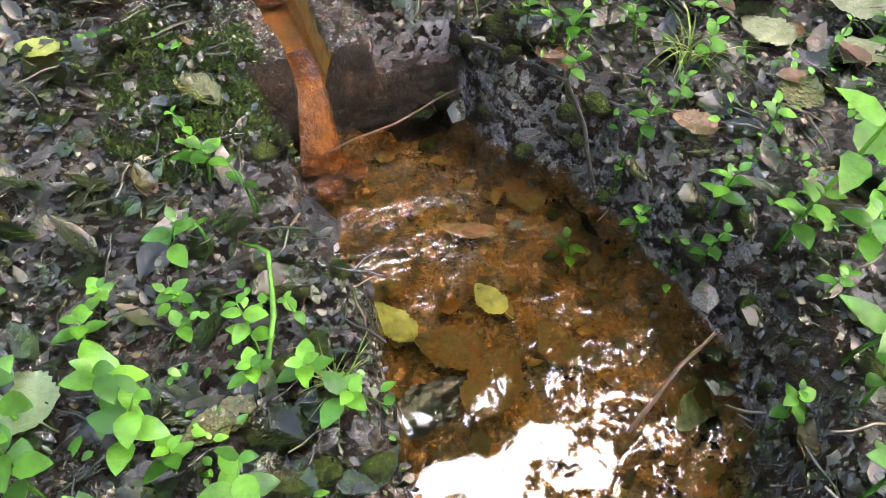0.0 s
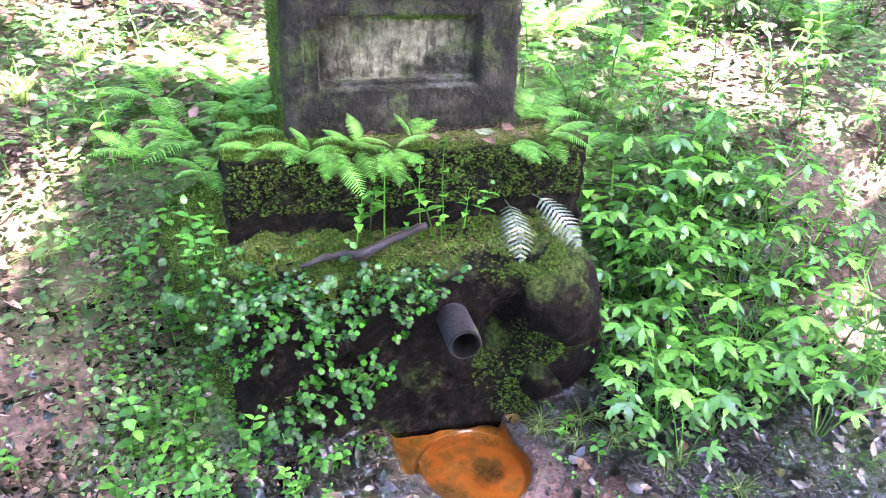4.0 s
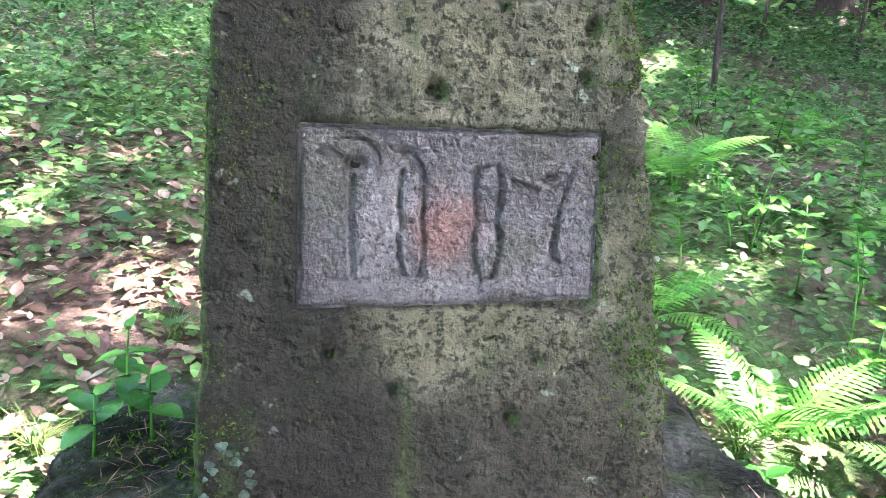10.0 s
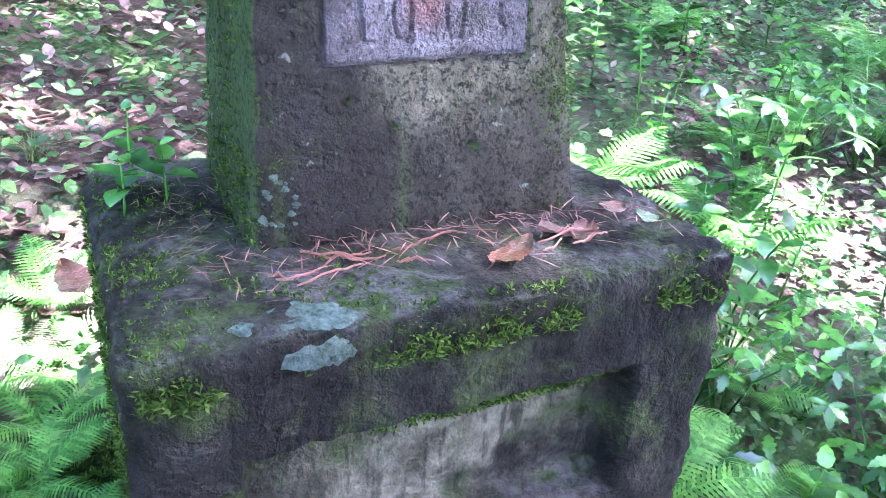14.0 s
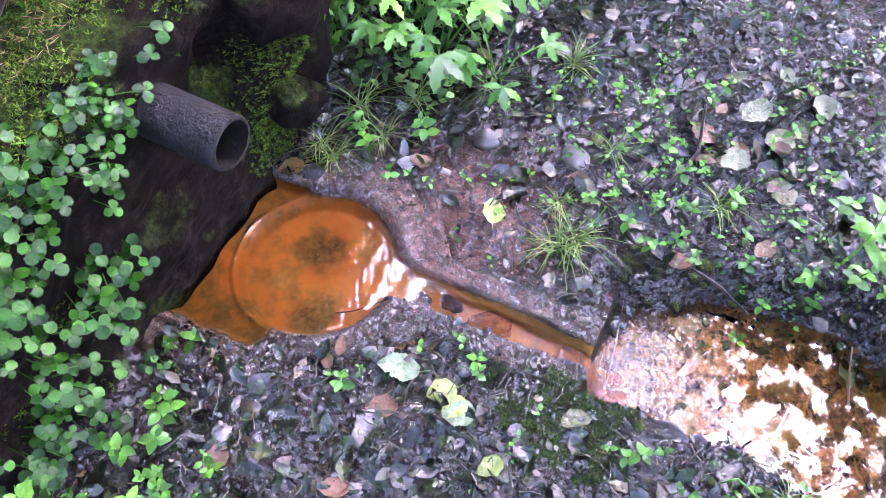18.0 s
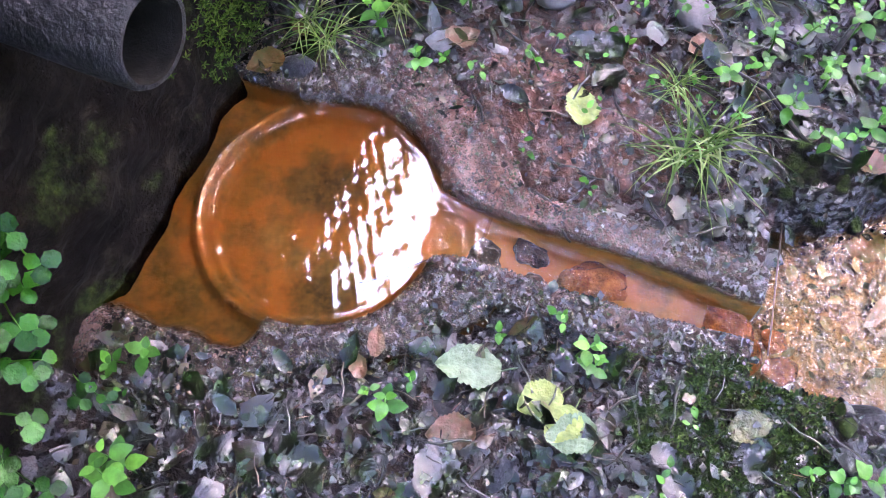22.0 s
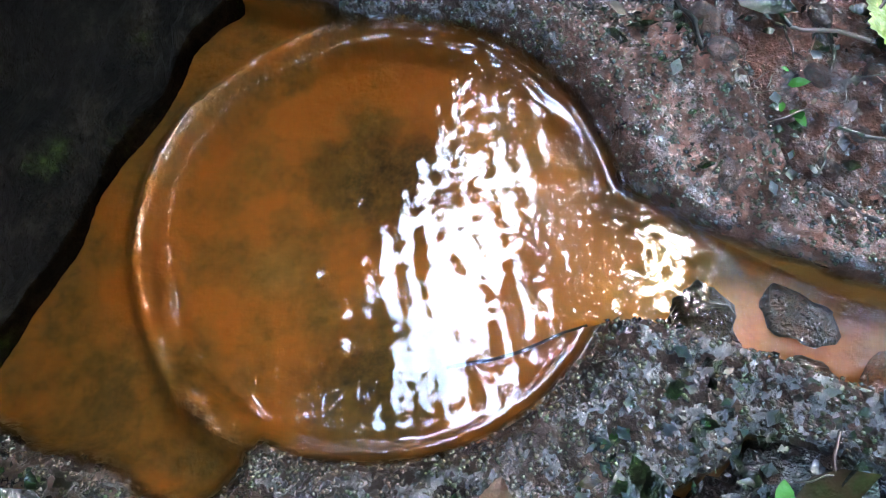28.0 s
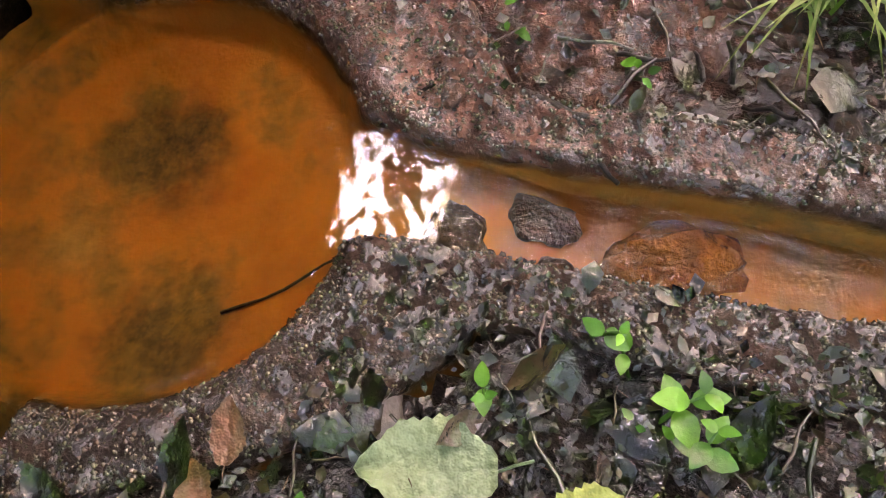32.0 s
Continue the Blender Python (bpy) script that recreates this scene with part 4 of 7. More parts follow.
# slanting nicks that run along the upper edge
STROKES += tuple((1.0 + 0.3 * (k % 2), 0.35 + 0.12 * (k % 3), ((0.27 + 0.047 * k, 0.95), (0.28 + 0.046 * k, 0.90), (0.305 + 0.044 * k, 0.865 + 0.01 * (k % 2)))) for k in range(7))
CHIPS = ((0.182, 0.795, 0.0115, 1.9), (0.15, 0.81, 0.006, 1.5), (0.345, 0.865, 0.006, 1.3), (0.36, 0.88, 0.005, 1.0), (0.828, 0.735, 0.006, 1.5), (0.77, 0.675, 0.0045, 1.2), (0.985, 0.86, 0.006, 1.4), (0.99, 0.62, 0.005, 1.0), (0.50, 0.35, 0.003, 0.5), (0.07, 0.86, 0.004, 0.8))
PLATE = (-0.024, 0.213, 1.567, 1.707)


def stroke_depth(x, z):
    """How deep the plate is cut at x, z of the front face."""
    w, h = PLATE[1] - PLATE[0], PLATE[3] - PLATE[2]
    cut = np.zeros_like(x)
    for wide, deep, line in STROKES:
        wide *= 0.001
        for a, b in zip(line, line[1:]):
            ax, az, bx, bz = PLATE[0] + a[0] * w, PLATE[2] + a[1] * h, PLATE[0] + b[0] * w, PLATE[2] + b[1] * h
            t = np.clip(((x - ax) * (bx - ax) + (z - az) * (bz - az)) / ((bx - ax) ** 2 + (bz - az) ** 2 + 1e-12), 0, 1)
            d = np.hypot(x - ax - t * (bx - ax), z - az - t * (bz - az)) + 0.0006 * wavy(x, z, 420) + 0.0004 * wavy(x, z, 900, 2)
            cut = np.maximum(cut, deep * sstep(wide * 1.1, wide * 0.45, d))
    for px, pz, r, deep in CHIPS:
        cut = np.maximum(cut, deep * sstep(r, r * 0.3, np.hypot(x - PLATE[0] - px * w, (z - PLATE[2] - pz * h) * 1.3) + 0.0008 * wavy(x, z, 300)))
    return cut


def block(name, v, f, mat, parent, label=""):
    """A hewn block whose six faces are welded into one shell."""
    ob = piece(name, v, f, mat, parent, label)
    bm = bmesh.new()
    bm.from_mesh(ob.data)
    bmesh.ops.remove_doubles(bm, verts=bm.verts[:], dist=0.0012)
    bm.to_mesh(ob.data)
    bm.free()
    return ob


def build_monument():
    base = tagged(new("stone_monument"), "old mossy sandstone obelisk on a square panelled plinth", "monument")

    def dent(out, p):
        front = p[..., 1] < -0.99
        x, z = out[..., 0], out[..., 2]
        px = 0.0
        for hx, hz, r in ((0.078, 1.735, 0.011), (0.196, 1.75, 0.007), (0.205, 1.70, 0.006), (0.20, 1.79, 0.008), (0.13, 1.80, 0.005), (0.05, 1.50, 0.008), (0.17, 1.52, 0.006), (0.02, 1.83, 0.006), (0.21, 1.61, 0.006), (0.15, 1.47, 0.009), (0.0, 1.53, 0.006)):
            px = px + 0.022 * sstep(r, r * 0.35, np.hypot(x - hx, z - hz) + 0.002 * wavy(x, z, 260))
        inset = sstep(0.003, -0.001, np.maximum(np.maximum(PLATE[0] - x, x - PLATE[1]), np.maximum(PLATE[2] - z, z - PLATE[3])))
        # tooling marks and weathered pits all over the face
        grain = 0.0012 * wavy(x, z, 95, 3) + 0.0011 * wavy(x + 0.3 * z, z * 1.6, 190, 5) + 0.0009 * wavy(x - z, x * 0.4 + z, 330, 8)
        pits = 0.006 * sstep(0.55, 0.95, wavy(x, z * 1.5, 62, 11)) * sstep(-0.2, 0.5, wavy(x, z, 9, 4))
        out[..., 1] += np.where(front, px + 0.011 * inset + grain * (1 - inset) + pits, 0)
        return out

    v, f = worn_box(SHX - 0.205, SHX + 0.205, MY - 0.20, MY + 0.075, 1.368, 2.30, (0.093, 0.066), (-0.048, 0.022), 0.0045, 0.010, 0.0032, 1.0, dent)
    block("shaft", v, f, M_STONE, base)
    # a low pyramid on top
    tx, ty, hw, hd = SHX - 0.048, MY - 0.0405, 0.110, 0.070
    n = 24
    A, B = np.meshgrid(np.linspace(-1, 1, n), np.linspace(-1, 1, n), indexing="ij")
    Z = 2.288 + 0.042 * (1 - np.maximum(np.abs(A), np.abs(B)) ** 1.4) + 0.003 * wavy(A, B, 5)
    piece("top", np.stack([tx + A * hw, ty + B * hd, Z], -1).reshape(-1, 3), grid_faces(n, n), M_STONE, base)
    # the plate with the carved year
    xs, zs = np.arange(PLATE[0] - 0.0028, PLATE[1] + 0.0028, 0.0011), np.arange(PLATE[2] - 0.0028, PLATE[3] + 0.0028, 0.0011)
    X, Zp = np.meshgrid(xs, zs, indexing="ij")
    skew = -0.008 * (X - PLATE[0]) / (PLATE[1] - PLATE[0]) * (PLATE[3] - Zp) / (PLATE[3] - PLATE[2])
    lean = (Zp - 1.368) / 0.932 * 0.088
    edge = np.minimum(np.minimum(X - PLATE[0], PLATE[1] - X), np.minimum(Zp - PLATE[2], PLATE[3] - Zp))
    groove = np.exp(-((edge - 0.001 + 0.0008 * wavy(X, Zp, 160, 3)) / 0.0014) ** 2) + 1.2 * sstep(0.0, -0.0024, edge)
    Y = MY - 0.20 + lean + 0.001 - 0.0012 * wavy(X, Zp, 45, 2) + 0.0062 * stroke_depth(X, Zp) + 0.0055 * groove - 0.0008 * wavy(X, Zp, 260, 4)
    piece("date_plate", np.stack([X, Y, Zp - skew], -1).reshape(-1, 3), grid_faces(len(xs), len(zs)), M_PLATE, base, "pale smoothed panel carved with the year 1887")

    def panel(out, p):
        front = p[..., 1] < -0.99
        x, z = out[..., 0], out[..., 2]
        e = np.minimum(np.minimum(x + 0.155 + 0.004 * wavy(z, x, 40), 0.308 - x), np.minimum(z - 1.045, 1.244 - z + 0.003 * wavy(x, z, 40)))
        out[..., 1] += np.where(front, 0.058 * sstep(-0.003, 0.006, e) - 0.03 * sstep(0.022, 0.012, z - 1.045) * (e > 0) + 0.0014 * wavy(x, z, 70, 3) + 0.0012 * wavy(x, z * 0.6, 150, 6), 0)
        sag = 0.006 * wavy(x, out[..., 1], 12, 2)
        out[..., 2] += np.where(p[..., 2] > 0.99, sag, 0)
        return out

    v, f = worn_box(MX - 0.345, MX + 0.345, MY - 0.360, MY + 0.125, 0.86, 1.376, (0.0, 0.0), (0, 0), 0.006, 0.026, 0.005, 3.0, panel)
    block("plinth", v, f, M_DARK, base, "dark damp plinth block with a sunk front panel")
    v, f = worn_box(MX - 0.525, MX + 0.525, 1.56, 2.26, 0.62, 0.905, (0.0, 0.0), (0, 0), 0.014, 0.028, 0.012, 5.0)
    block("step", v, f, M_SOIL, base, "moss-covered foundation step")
    return base


build_monument()

# ---- trees and the far wood ----


def trunk_arrays(h, r, lean=0.0, seed=0, n=14, rings=26, flare=1.9):
    V, F = [], []
    rng = np.random.default_rng(seed)
    ph = rng.uniform(0, 6.28, 4)
    for i in range(rings):
        s = (i / (rings - 1)) ** 2
        z = -0.3 + (h + 0.3) * s
        k = r * (1 - 0.7 * max(z, 0) / h) + r * (flare - 1) * math.exp(-max(z, 0) / (r * 2.2))
        for j in range(n):
            w = 2 * math.pi * j / n
            root = 1 + 0.28 * math.exp(-max(z, 0) / (r * 1.6)) * math.sin(3 * w + ph[0]) + 0.05 * math.sin(5 * w + ph[1] + z)
            V.append((math.cos(w) * k * root + lean * z + 0.02 * math.sin(z * 0.9 + ph[2]), math.sin(w) * k * root + 0.02 * math.sin(z * 0.7 + ph[3]), z))
    for i in range(rings - 1):
        for j in range(n):
            F.append((i * n + j, i * n + (j + 1) % n, (i + 1) * n + (j + 1) % n, (i + 1) * n + j))
    return V, F


LEAF_L = blade(1, 0.6, 3, 0.2, 0.2)
LEAF_N = blade(1, 0.28, 2, 0.1, 0.3)


def spray(n, spread, thick, size, rng, flat=0.5):
    """Placements of leaves in a flattened, uneven clump."""
    c = rng.normal(0, 1, (n, 3)) * np.array([spread, spread, thick])
    return turns(n, None, (-35, 25), (-35, 35), size, c, rng)


DEAD = mesh_of("dead_branch", *tube([(0.1, 0, 0), (0.55, 0.05, -0.03), (0.9, 0.02, -0.12), (1.2, 0.1, -0.3)], [0.016, 0.011, 0.006, 0.002], 5), M_TWIG)


def build_spruce(seed, h=17.0, r=0.24):
    rng = np.random.default_rng(seed)
    base = tagged(new("spruce_tree"), "tall straight spruce with dark scaly bark", "tree", "spruces of the wood")
    v, f = trunk_arrays(h, r, rng.uniform(-0.012, 0.012), seed)
    piece("trunk", v, f, M_BARK, base)
    for _ in range(6):
        part("dead_branch", DEAD, base, "", pose(0, 0, rng.uniform(2.0, 6.0), 0, 0, rng.uniform(0, 360)) @ Matrix.Scale(rng.uniform(0.5, 1.1) + r, 4))
    groups = []
    for _ in range(46):
        z = rng.uniform(6.5, h - 0.5)
        L = 2.6 * (1 - (z - 6) / (h - 5)) + 0.5
        a = rng.uniform(0, 6.28)
        d = np.array([math.cos(a), math.sin(a), -0.22])
        n = int(14 + 10 * L)
        t = rng.uniform(0.15, 1, n)
        at = d[None] * (t * L)[:, None] + np.array([0, 0, z]) + rng.normal(0, 0.07, (n, 3))
        groups.append(placed(LEAF_N, turns(n, a - 1.57 + rng.normal(0, 0.7, n), (-30, 5), (-20, 20), (0.35, 0.75), at, rng)))
    v, f = joined(groups)
    piece("crown", v, f, M_SPRUCE, base)
    return base


SPRUCES = [build_spruce(11, 17, 0.25), build_spruce(12, 15, 0.19), build_spruce(13, 18, 0.30)]


def stand(x, y):
    return float(land(x, y))


EYE7 = (-0.592, -0.132)
SPOTS = []
for dx, dist, kind, size in ((0.148, 9.3, 0, 1.0), (0.214, 11.5, 1, 1.15), (0.645, 12.5, 0, 1.1), (0.722, 13.6, 1, 1.05), (0.80, 13.2, 0, 1.1), (0.447, 11.3, 2, 1.15), (-0.115, 14, 1, 0.95), (0.614, 13.0, 1, 1.15), (1.046, 12.2, 0, 1.1), (0.525, 15.5, 1, 0.9), (0.875, 15.5, 1, 1.0), (0.055, 14.5, 1, 1.1), (0.46, 24, 0, 1.0), (0.56, 21, 1, 1.0), (0.9, 14, 1, 0.9), (1.05, 16, 0, 0.9), (0.30, 27, 2, 0.9), (0.0, 28, 0, 1.0), (-0.07, 24, 2, 0.9), (0.68, 30, 2, 1.0), (0.86, 26, 0, 1.0), (0.27, 19, 1, 0.9), (0.52, 33, 0, 1.1), (0.12, 33, 2, 1.1), (0.97, 22, 2, 0.9), (1.12, 27, 1, 1.1), (-0.2, 21, 0, 1.0), (0.42, 40, 2, 1.1), (0.75, 42, 0, 1.1), (0.2, 45, 0, 1.1), (0.6, 47, 2, 1.1), (-0.1, 40, 2, 1.0), (0.92, 38, 1, 1.2)):
    SPOTS.append((EYE7[0] + dx * dist, EYE7[1] + dist, kind, size))
# the wood goes on all round
for a, d, kind, size in ((200, 9, 0, 1), (235, 12, 1, 1), (265, 9.5, 2, 1), (300, 11, 0, 1), (345, 24, 1, 1.1), (8, 20, 2, 1), (180, 13, 1, 1), (215, 18, 2, 1), (285, 17, 1, 1), (318, 20, 0, 1), (160, 11, 0, 1), (20, 14, 1, 1)):
    SPOTS.append((d * math.cos(radians(a)), d * math.sin(radians(a)), kind, size))
first = {}
for i, (x, y, kind, size) in enumerate(SPOTS):
    m = pose(x, y, stand(x, y), 0, 0, 47 * i) @ Matrix.Scale(size, 4)
    if kind not in first:
        first[kind] = SPRUCES[kind]
        SPRUCES[kind].matrix_basis = m
    else:
        copy_thing(SPRUCES[kind], pose(x, y, stand(x, y), 0, 0, 47 * i)).scale = (size, size, size)


def build_sapling(h, seed, leaves, r=0.02, spread=0.8, lean=0.05, low=0.3, label="young beech with a thin stem and bright green leaves"):
    """A thin stem with limbs in flat layers of leaves."""
    rng = np.random.default_rng(seed)
    base = tagged(new("beech_sapling"), label, "tree", "saplings of the wood")
    pts = [(lean * z + 0.03 * math.sin(2.1 * z + seed), 0.03 * math.sin(1.7 * z + 2 * seed), z) for z in np.linspace(-0.1, h, 9)]
    piece("stem", *tube(pts, np.linspace(r, r * 0.25, 9), 7), M_BARK, base)
    places = []
    limbs = max(5, int(h * 4.5))
    for i in range(limbs):
        z = h * (low + (1 - low) * (i + rng.uniform(0, 1)) / limbs)
        a, L = rng.uniform(0, 6.28), spread * rng.uniform(0.5, 1.15) * (1.1 - 0.6 * (z / h - low) / (1 - low))
        d = np.array([math.cos(a), math.sin(a), 0.0])
        o = np.array([lean * z + 0.03 * math.sin(2.1 * z + seed), 0.03 * math.sin(1.7 * z + 2 * seed), z])
        p = [o + d * L * s + np.array([0, 0, 0.25 * L * s - 0.3 * L * s * s]) for s in (0, 0.35, 0.7, 1.0)]
        piece("branch", *tube(p, [r * 0.4, r * 0.28, r * 0.16, r * 0.08], 4), M_BARK, base)
        n = int(leaves / limbs)
        s = rng.uniform(0.2, 1.05, n)
        w = rng.normal(0, 0.20, n) * L * (1.15 - 0.6 * s)
        side = np.array([-d[1], d[0], 0])
        at = o + d[None] * (L * s)[:, None] + side[None] * w[:, None]
        at[:, 2] += 0.25 * L * s - 0.3 * L * s * s + rng.normal(0, 0.035, n)
        places.append(turns(n, a - 1.57 + np.sign(w) * -0.7 + rng.normal(0, 0.4, n), (-30, 8), (-25, 25), (0.05, 0.095), at, rng))
    v, f = placed(LEAF_L, np.concatenate(places))
    piece("crown", v, f, M_BEECH, base)
    return base


SAP = [build_sapling(3.2, 3, 1100, 0.022, 0.8, 0.03, 0.35), build_sapling(2.2, 4, 480, 0.014, 0.65, -0.06, 0.2), build_sapling(4.2, 5, 1700, 0.03, 1.1, 0.02, 0.25)]
spots = []
for dx, dist, kind, size, turn in ((0.501, 6.2, 0, 1.0, 0), (0.947, 7.8, 0, 1.1, 80), (0.02, 9.0, 2, 0.85, 15), (-0.06, 10.2, 2, 0.9, 120), (0.09, 11.3, 2, 0.95, 260), (0.36, 9.6, 0, 1.0, 300), (0.56, 9.0, 0, 0.95, 200), (0.68, 8.6, 0, 1.0, 145), (1.08, 7.6, 2, 1.0, 20), (0.40, 10.5, 2, 1.0, 140), (-0.02, 11.5, 2, 1.0, 200), (0.10, 13, 2, 1.1, 250), (0.3, 15, 2, 1.1, 30), (0.72, 10.5, 2, 0.9, 99), (0.86, 9.2, 0, 1.2, 10), (-0.10, 9.5, 1, 1.3, 60), (0.02, 16, 2, 1.3, 300), (-0.16, 13, 2, 1.2, 12), (0.60, 16, 2, 1.2, 77), (0.18, 19, 2, 1.4, 170), (-0.05, 20, 2, 1.5, 140), (0.5, 20, 2, 1.4, 210), (0.8, 15, 2, 1.2, 275), (1.0, 11, 2, 1.0, 33), (0.34, 21, 2, 1.6, 40), (-0.14, 24, 2, 1.6, 22), (0.66, 24, 2, 1.5, 111), (0.24, 25, 2, 1.6, 71), (0.08, 23, 2, 1.6, 301), (0.93, 19, 2, 1.5, 5), (-0.12, 7.0, 1, 0.6, 0), (0.09, 10.2, 1, 0.7, 50), (0.43, 27, 2, 1.7, 61), (0.55, 29, 2, 1.8, 91), (0.75, 21, 2, 1.4, 130), (0.15, 30, 2, 1.8, 10), (-0.02, 32, 2, 1.9, 20), (0.32, 33, 2, 1.9, 100), (0.85, 31, 2, 1.9, 200)):
    spots.append((EYE7[0] + dx * dist, EYE7[1] + dist, kind, size, turn))
done = set()
for x, y, kind, size, turn in spots:
    if kind in done:
        copy_thing(SAP[kind], pose(x, y, stand(x, y), 0, 0, turn)).scale = (size,) * 3
    else:
        done.add(kind)
        SAP[kind].matrix_basis = pose(x, y, stand(x, y), 0, 0, turn) @ Matrix.Scale(size, 4)


# sunlit clearings on the ground: x, y, radius, share of the leaf roof that is missing above them
CLEARINGS = ((-1.2, 10.6, 1.2, 0.95), (-0.4, 11.4, 1.3, 0.95), (0.6, 13.6, 1.2, 0.9), (-1.4, 1.6, 0.95, 1.0), (1.25, 2.6, 0.6, 0.95), (-1.05, 2.0, 0.22, 0.9), (1.0, 10.7, 1.0, 0.9), (2.2, 12.8, 1.0, 0.9), (3.3, 8.2, 0.6, 0.9), (1.5, 1.9, 0.75, 0.75), (-1.3, 2.05, 0.4, 0.5), (1.6, 3.2, 0.6, 0.5), (1.1, 0.75, 0.45, 0.7), (0.2, 11.5, 0.5, 0.9), (-1.0, 10.4, 0.8, 0.95), (-2.4, 5.6, 0.6, 0.8), (0.6, 5.0, 0.6, 0.7), (-1.6, 8.4, 0.9, 0.8), (2.4, 7.4, 0.8, 0.95), (0.9, 9.0, 0.5, 0.9), (0.5, 13.0, 1.2, 0.5), (5.0, 12.0, 1.0, 0.6), (-3.0, 15.0, 2.5, 0.8), (-2.6, 4.2, 0.5, 0.8), (0.9, 2.3, 0.35, 0.8), (1.1, 2.0, 0.4, 0.95))


def build_canopy():
    """The leaf roof overhead, with gaps that let the sun and the sky through."""
    rng = np.random.default_rng(31)
    n = 16000
    at = np.stack([rng.uniform(-16, 26, n), rng.uniform(-24, 26, n), rng.uniform(8.5, 14, n)], -1)
    near = np.exp(-(np.hypot(at[:, 0] - 3, at[:, 1] + 1) / 11) ** 2)
    at = at[rng.uniform(0, 1, n) < np.where(at[:, 1] > 10, np.where(at[:, 1] < 16, 0.22, 0.14), np.where((at[:, 1] < -8) & (np.abs(at[:, 0]) < 8), 0.5, 0.75 + 0.25 * near))]
    # extra clumps added to thicken the roof and hold off light
    n = 1500
    at = np.concatenate([at, np.stack([rng.uniform(2, 11, n), rng.uniform(5.3, 10, n), rng.uniform(8.5, 14, n)], -1)])
    # clumps added along the sun's path to shade the slope on the right
    n = 500
    gz = rng.uniform(8.5, 13, n)
    at = np.concatenate([at, np.stack([rng.uniform(2.6, 6, n) + SUN_FROM.x / SUN_FROM.z * (gz - 1.4), rng.uniform(4.7, 7.4, n) + SUN_FROM.y / SUN_FROM.z * (gz - 1.4), gz], -1)])
    lift = 0.8 + 0.1 * np.clip(at[:, 1], 0, 20)
    sx = at[:, 0] - SUN_FROM.x / SUN_FROM.z * (at[:, 2] - lift)
    sy = at[:, 1] - SUN_FROM.y / SUN_FROM.z * (at[:, 2] - lift)
    gone = np.zeros(len(at))
    for x, y, r, share in CLEARINGS:
        gone = np.maximum(gone, share * sstep(r * 1.15, r * 0.8, np.hypot(sx - x, sy - y)))
    # thin above the obelisk, so that its face is dappled
    ox = at[:, 0] - SUN_FROM.x / SUN_FROM.z * (at[:, 2] - 1.85)
    oy = at[:, 1] - SUN_FROM.y / SUN_FROM.z * (at[:, 2] - 1.85)
    gone = np.maximum(gone, sstep(1.15, 0.95, np.hypot((ox - 0.20) * 1.7, oy - 1.95)))
    keep = np.ones(len(at), bool)
    for hx, hy, ha, hb, turn, share in SKY_HOLES:
        c, s = math.cos(radians(turn)), math.sin(radians(turn))
        u, v = (at[:, 0] - hx) * c + (at[:, 1] - hy) * s, (at[:, 1] - hy) * c - (at[:, 0] - hx) * s
        keep &= (np.hypot(u / ha, v / hb) > 1) | (rng.uniform(0, 1, len(at)) > share)
    keep &= rng.uniform(0, 1, len(at)) > gone
    at = at[keep]
    # unseen clumps added along the sun's path to keep the spring shaded
    n = 1500
    gx, gy, gz = rng.uniform(-0.6, 0.62, n), rng.uniform(-1.2, 1.55, n), rng.uniform(8.5, 13, n)
    shade = np.stack([gx + SUN_FROM.x / SUN_FROM.z * (gz - 0.2), gy + SUN_FROM.y / SUN_FROM.z * (gz - 0.2), gz], -1)
    at = np.concatenate([at, shade[rng.uniform(0, 1, n) < 0.55 + 0.45 * (gx > -0.5)]])
    # single added clumps that shade parts of the plinth and shaft
    gx, gy, gz, top = np.array([0.30, -0.08, 0.12, -0.22, -0.34]), np.array([1.88, 1.88, 1.8, 1.73, 1.88]), np.array([9.0, 11.2, 12.0, 10.0, 10.4]), np.array([1.1, 1.3, 1.08, 1.22, 1.78])
    shade = np.stack([gx + SUN_FROM.x / SUN_FROM.z * (gz - top), gy + SUN_FROM.y / SUN_FROM.z * (gz - top), gz], -1)
    at = np.concatenate([at, shade])
    # unseen leaf clumps high up, added to cover part of the sky
    n = 150
    tall = np.stack([rng.normal(12.6, 2.4, n), rng.normal(-0.7, 1.7, n), rng.uniform(22, 25, n)], -1)
    at = np.concatenate([at, tall])
    cl = np.repeat(at, 6, 0) + rng.normal(0, 0.3, (len(at) * 6, 3)) * [1, 1, 0.4]
    # a few small unseen twigs, added so that their leaves dapple the obelisk
    aim = np.array([(-0.10, 1.80, 9.0), (0.02, 1.88, 9.0), (0.10, 1.93, 9.3), (-0.13, 1.66, 9.6), (-0.08, 1.55, 9.2), (0.05, 2.06, 9.5), (0.12, 2.2, 9.2), (-0.04, 2.16, 9.6), (0.08, 1.68, 9.8)])
    twig = np.stack([aim[:, 0] + SUN_FROM.x / SUN_FROM.z * (aim[:, 2] - aim[:, 1]), 1.89 + SUN_FROM.y / SUN_FROM.z * (aim[:, 2] - aim[:, 1]), aim[:, 2]], -1)
    twig = np.repeat(twig, 7, 0) + rng.normal(0, 0.06, (len(aim) * 7, 3))
    roof = blade(1, 0.7, 2, 0.2, 0.2)
    stuff("tree_canopy", [placed(roof, turns(len(cl), None, (-30, 30), (-30, 30), (0.3, 0.6), cl, rng)), placed(roof, turns(len(twig), None, (-30, 30), (-30, 30), (0.07, 0.13), twig, rng))], M_ROOF, "leafy roof of the wood with gaps of bright sky and clumps added for shade", "canopy")
    # the wood closes the view all round
    n = 26000
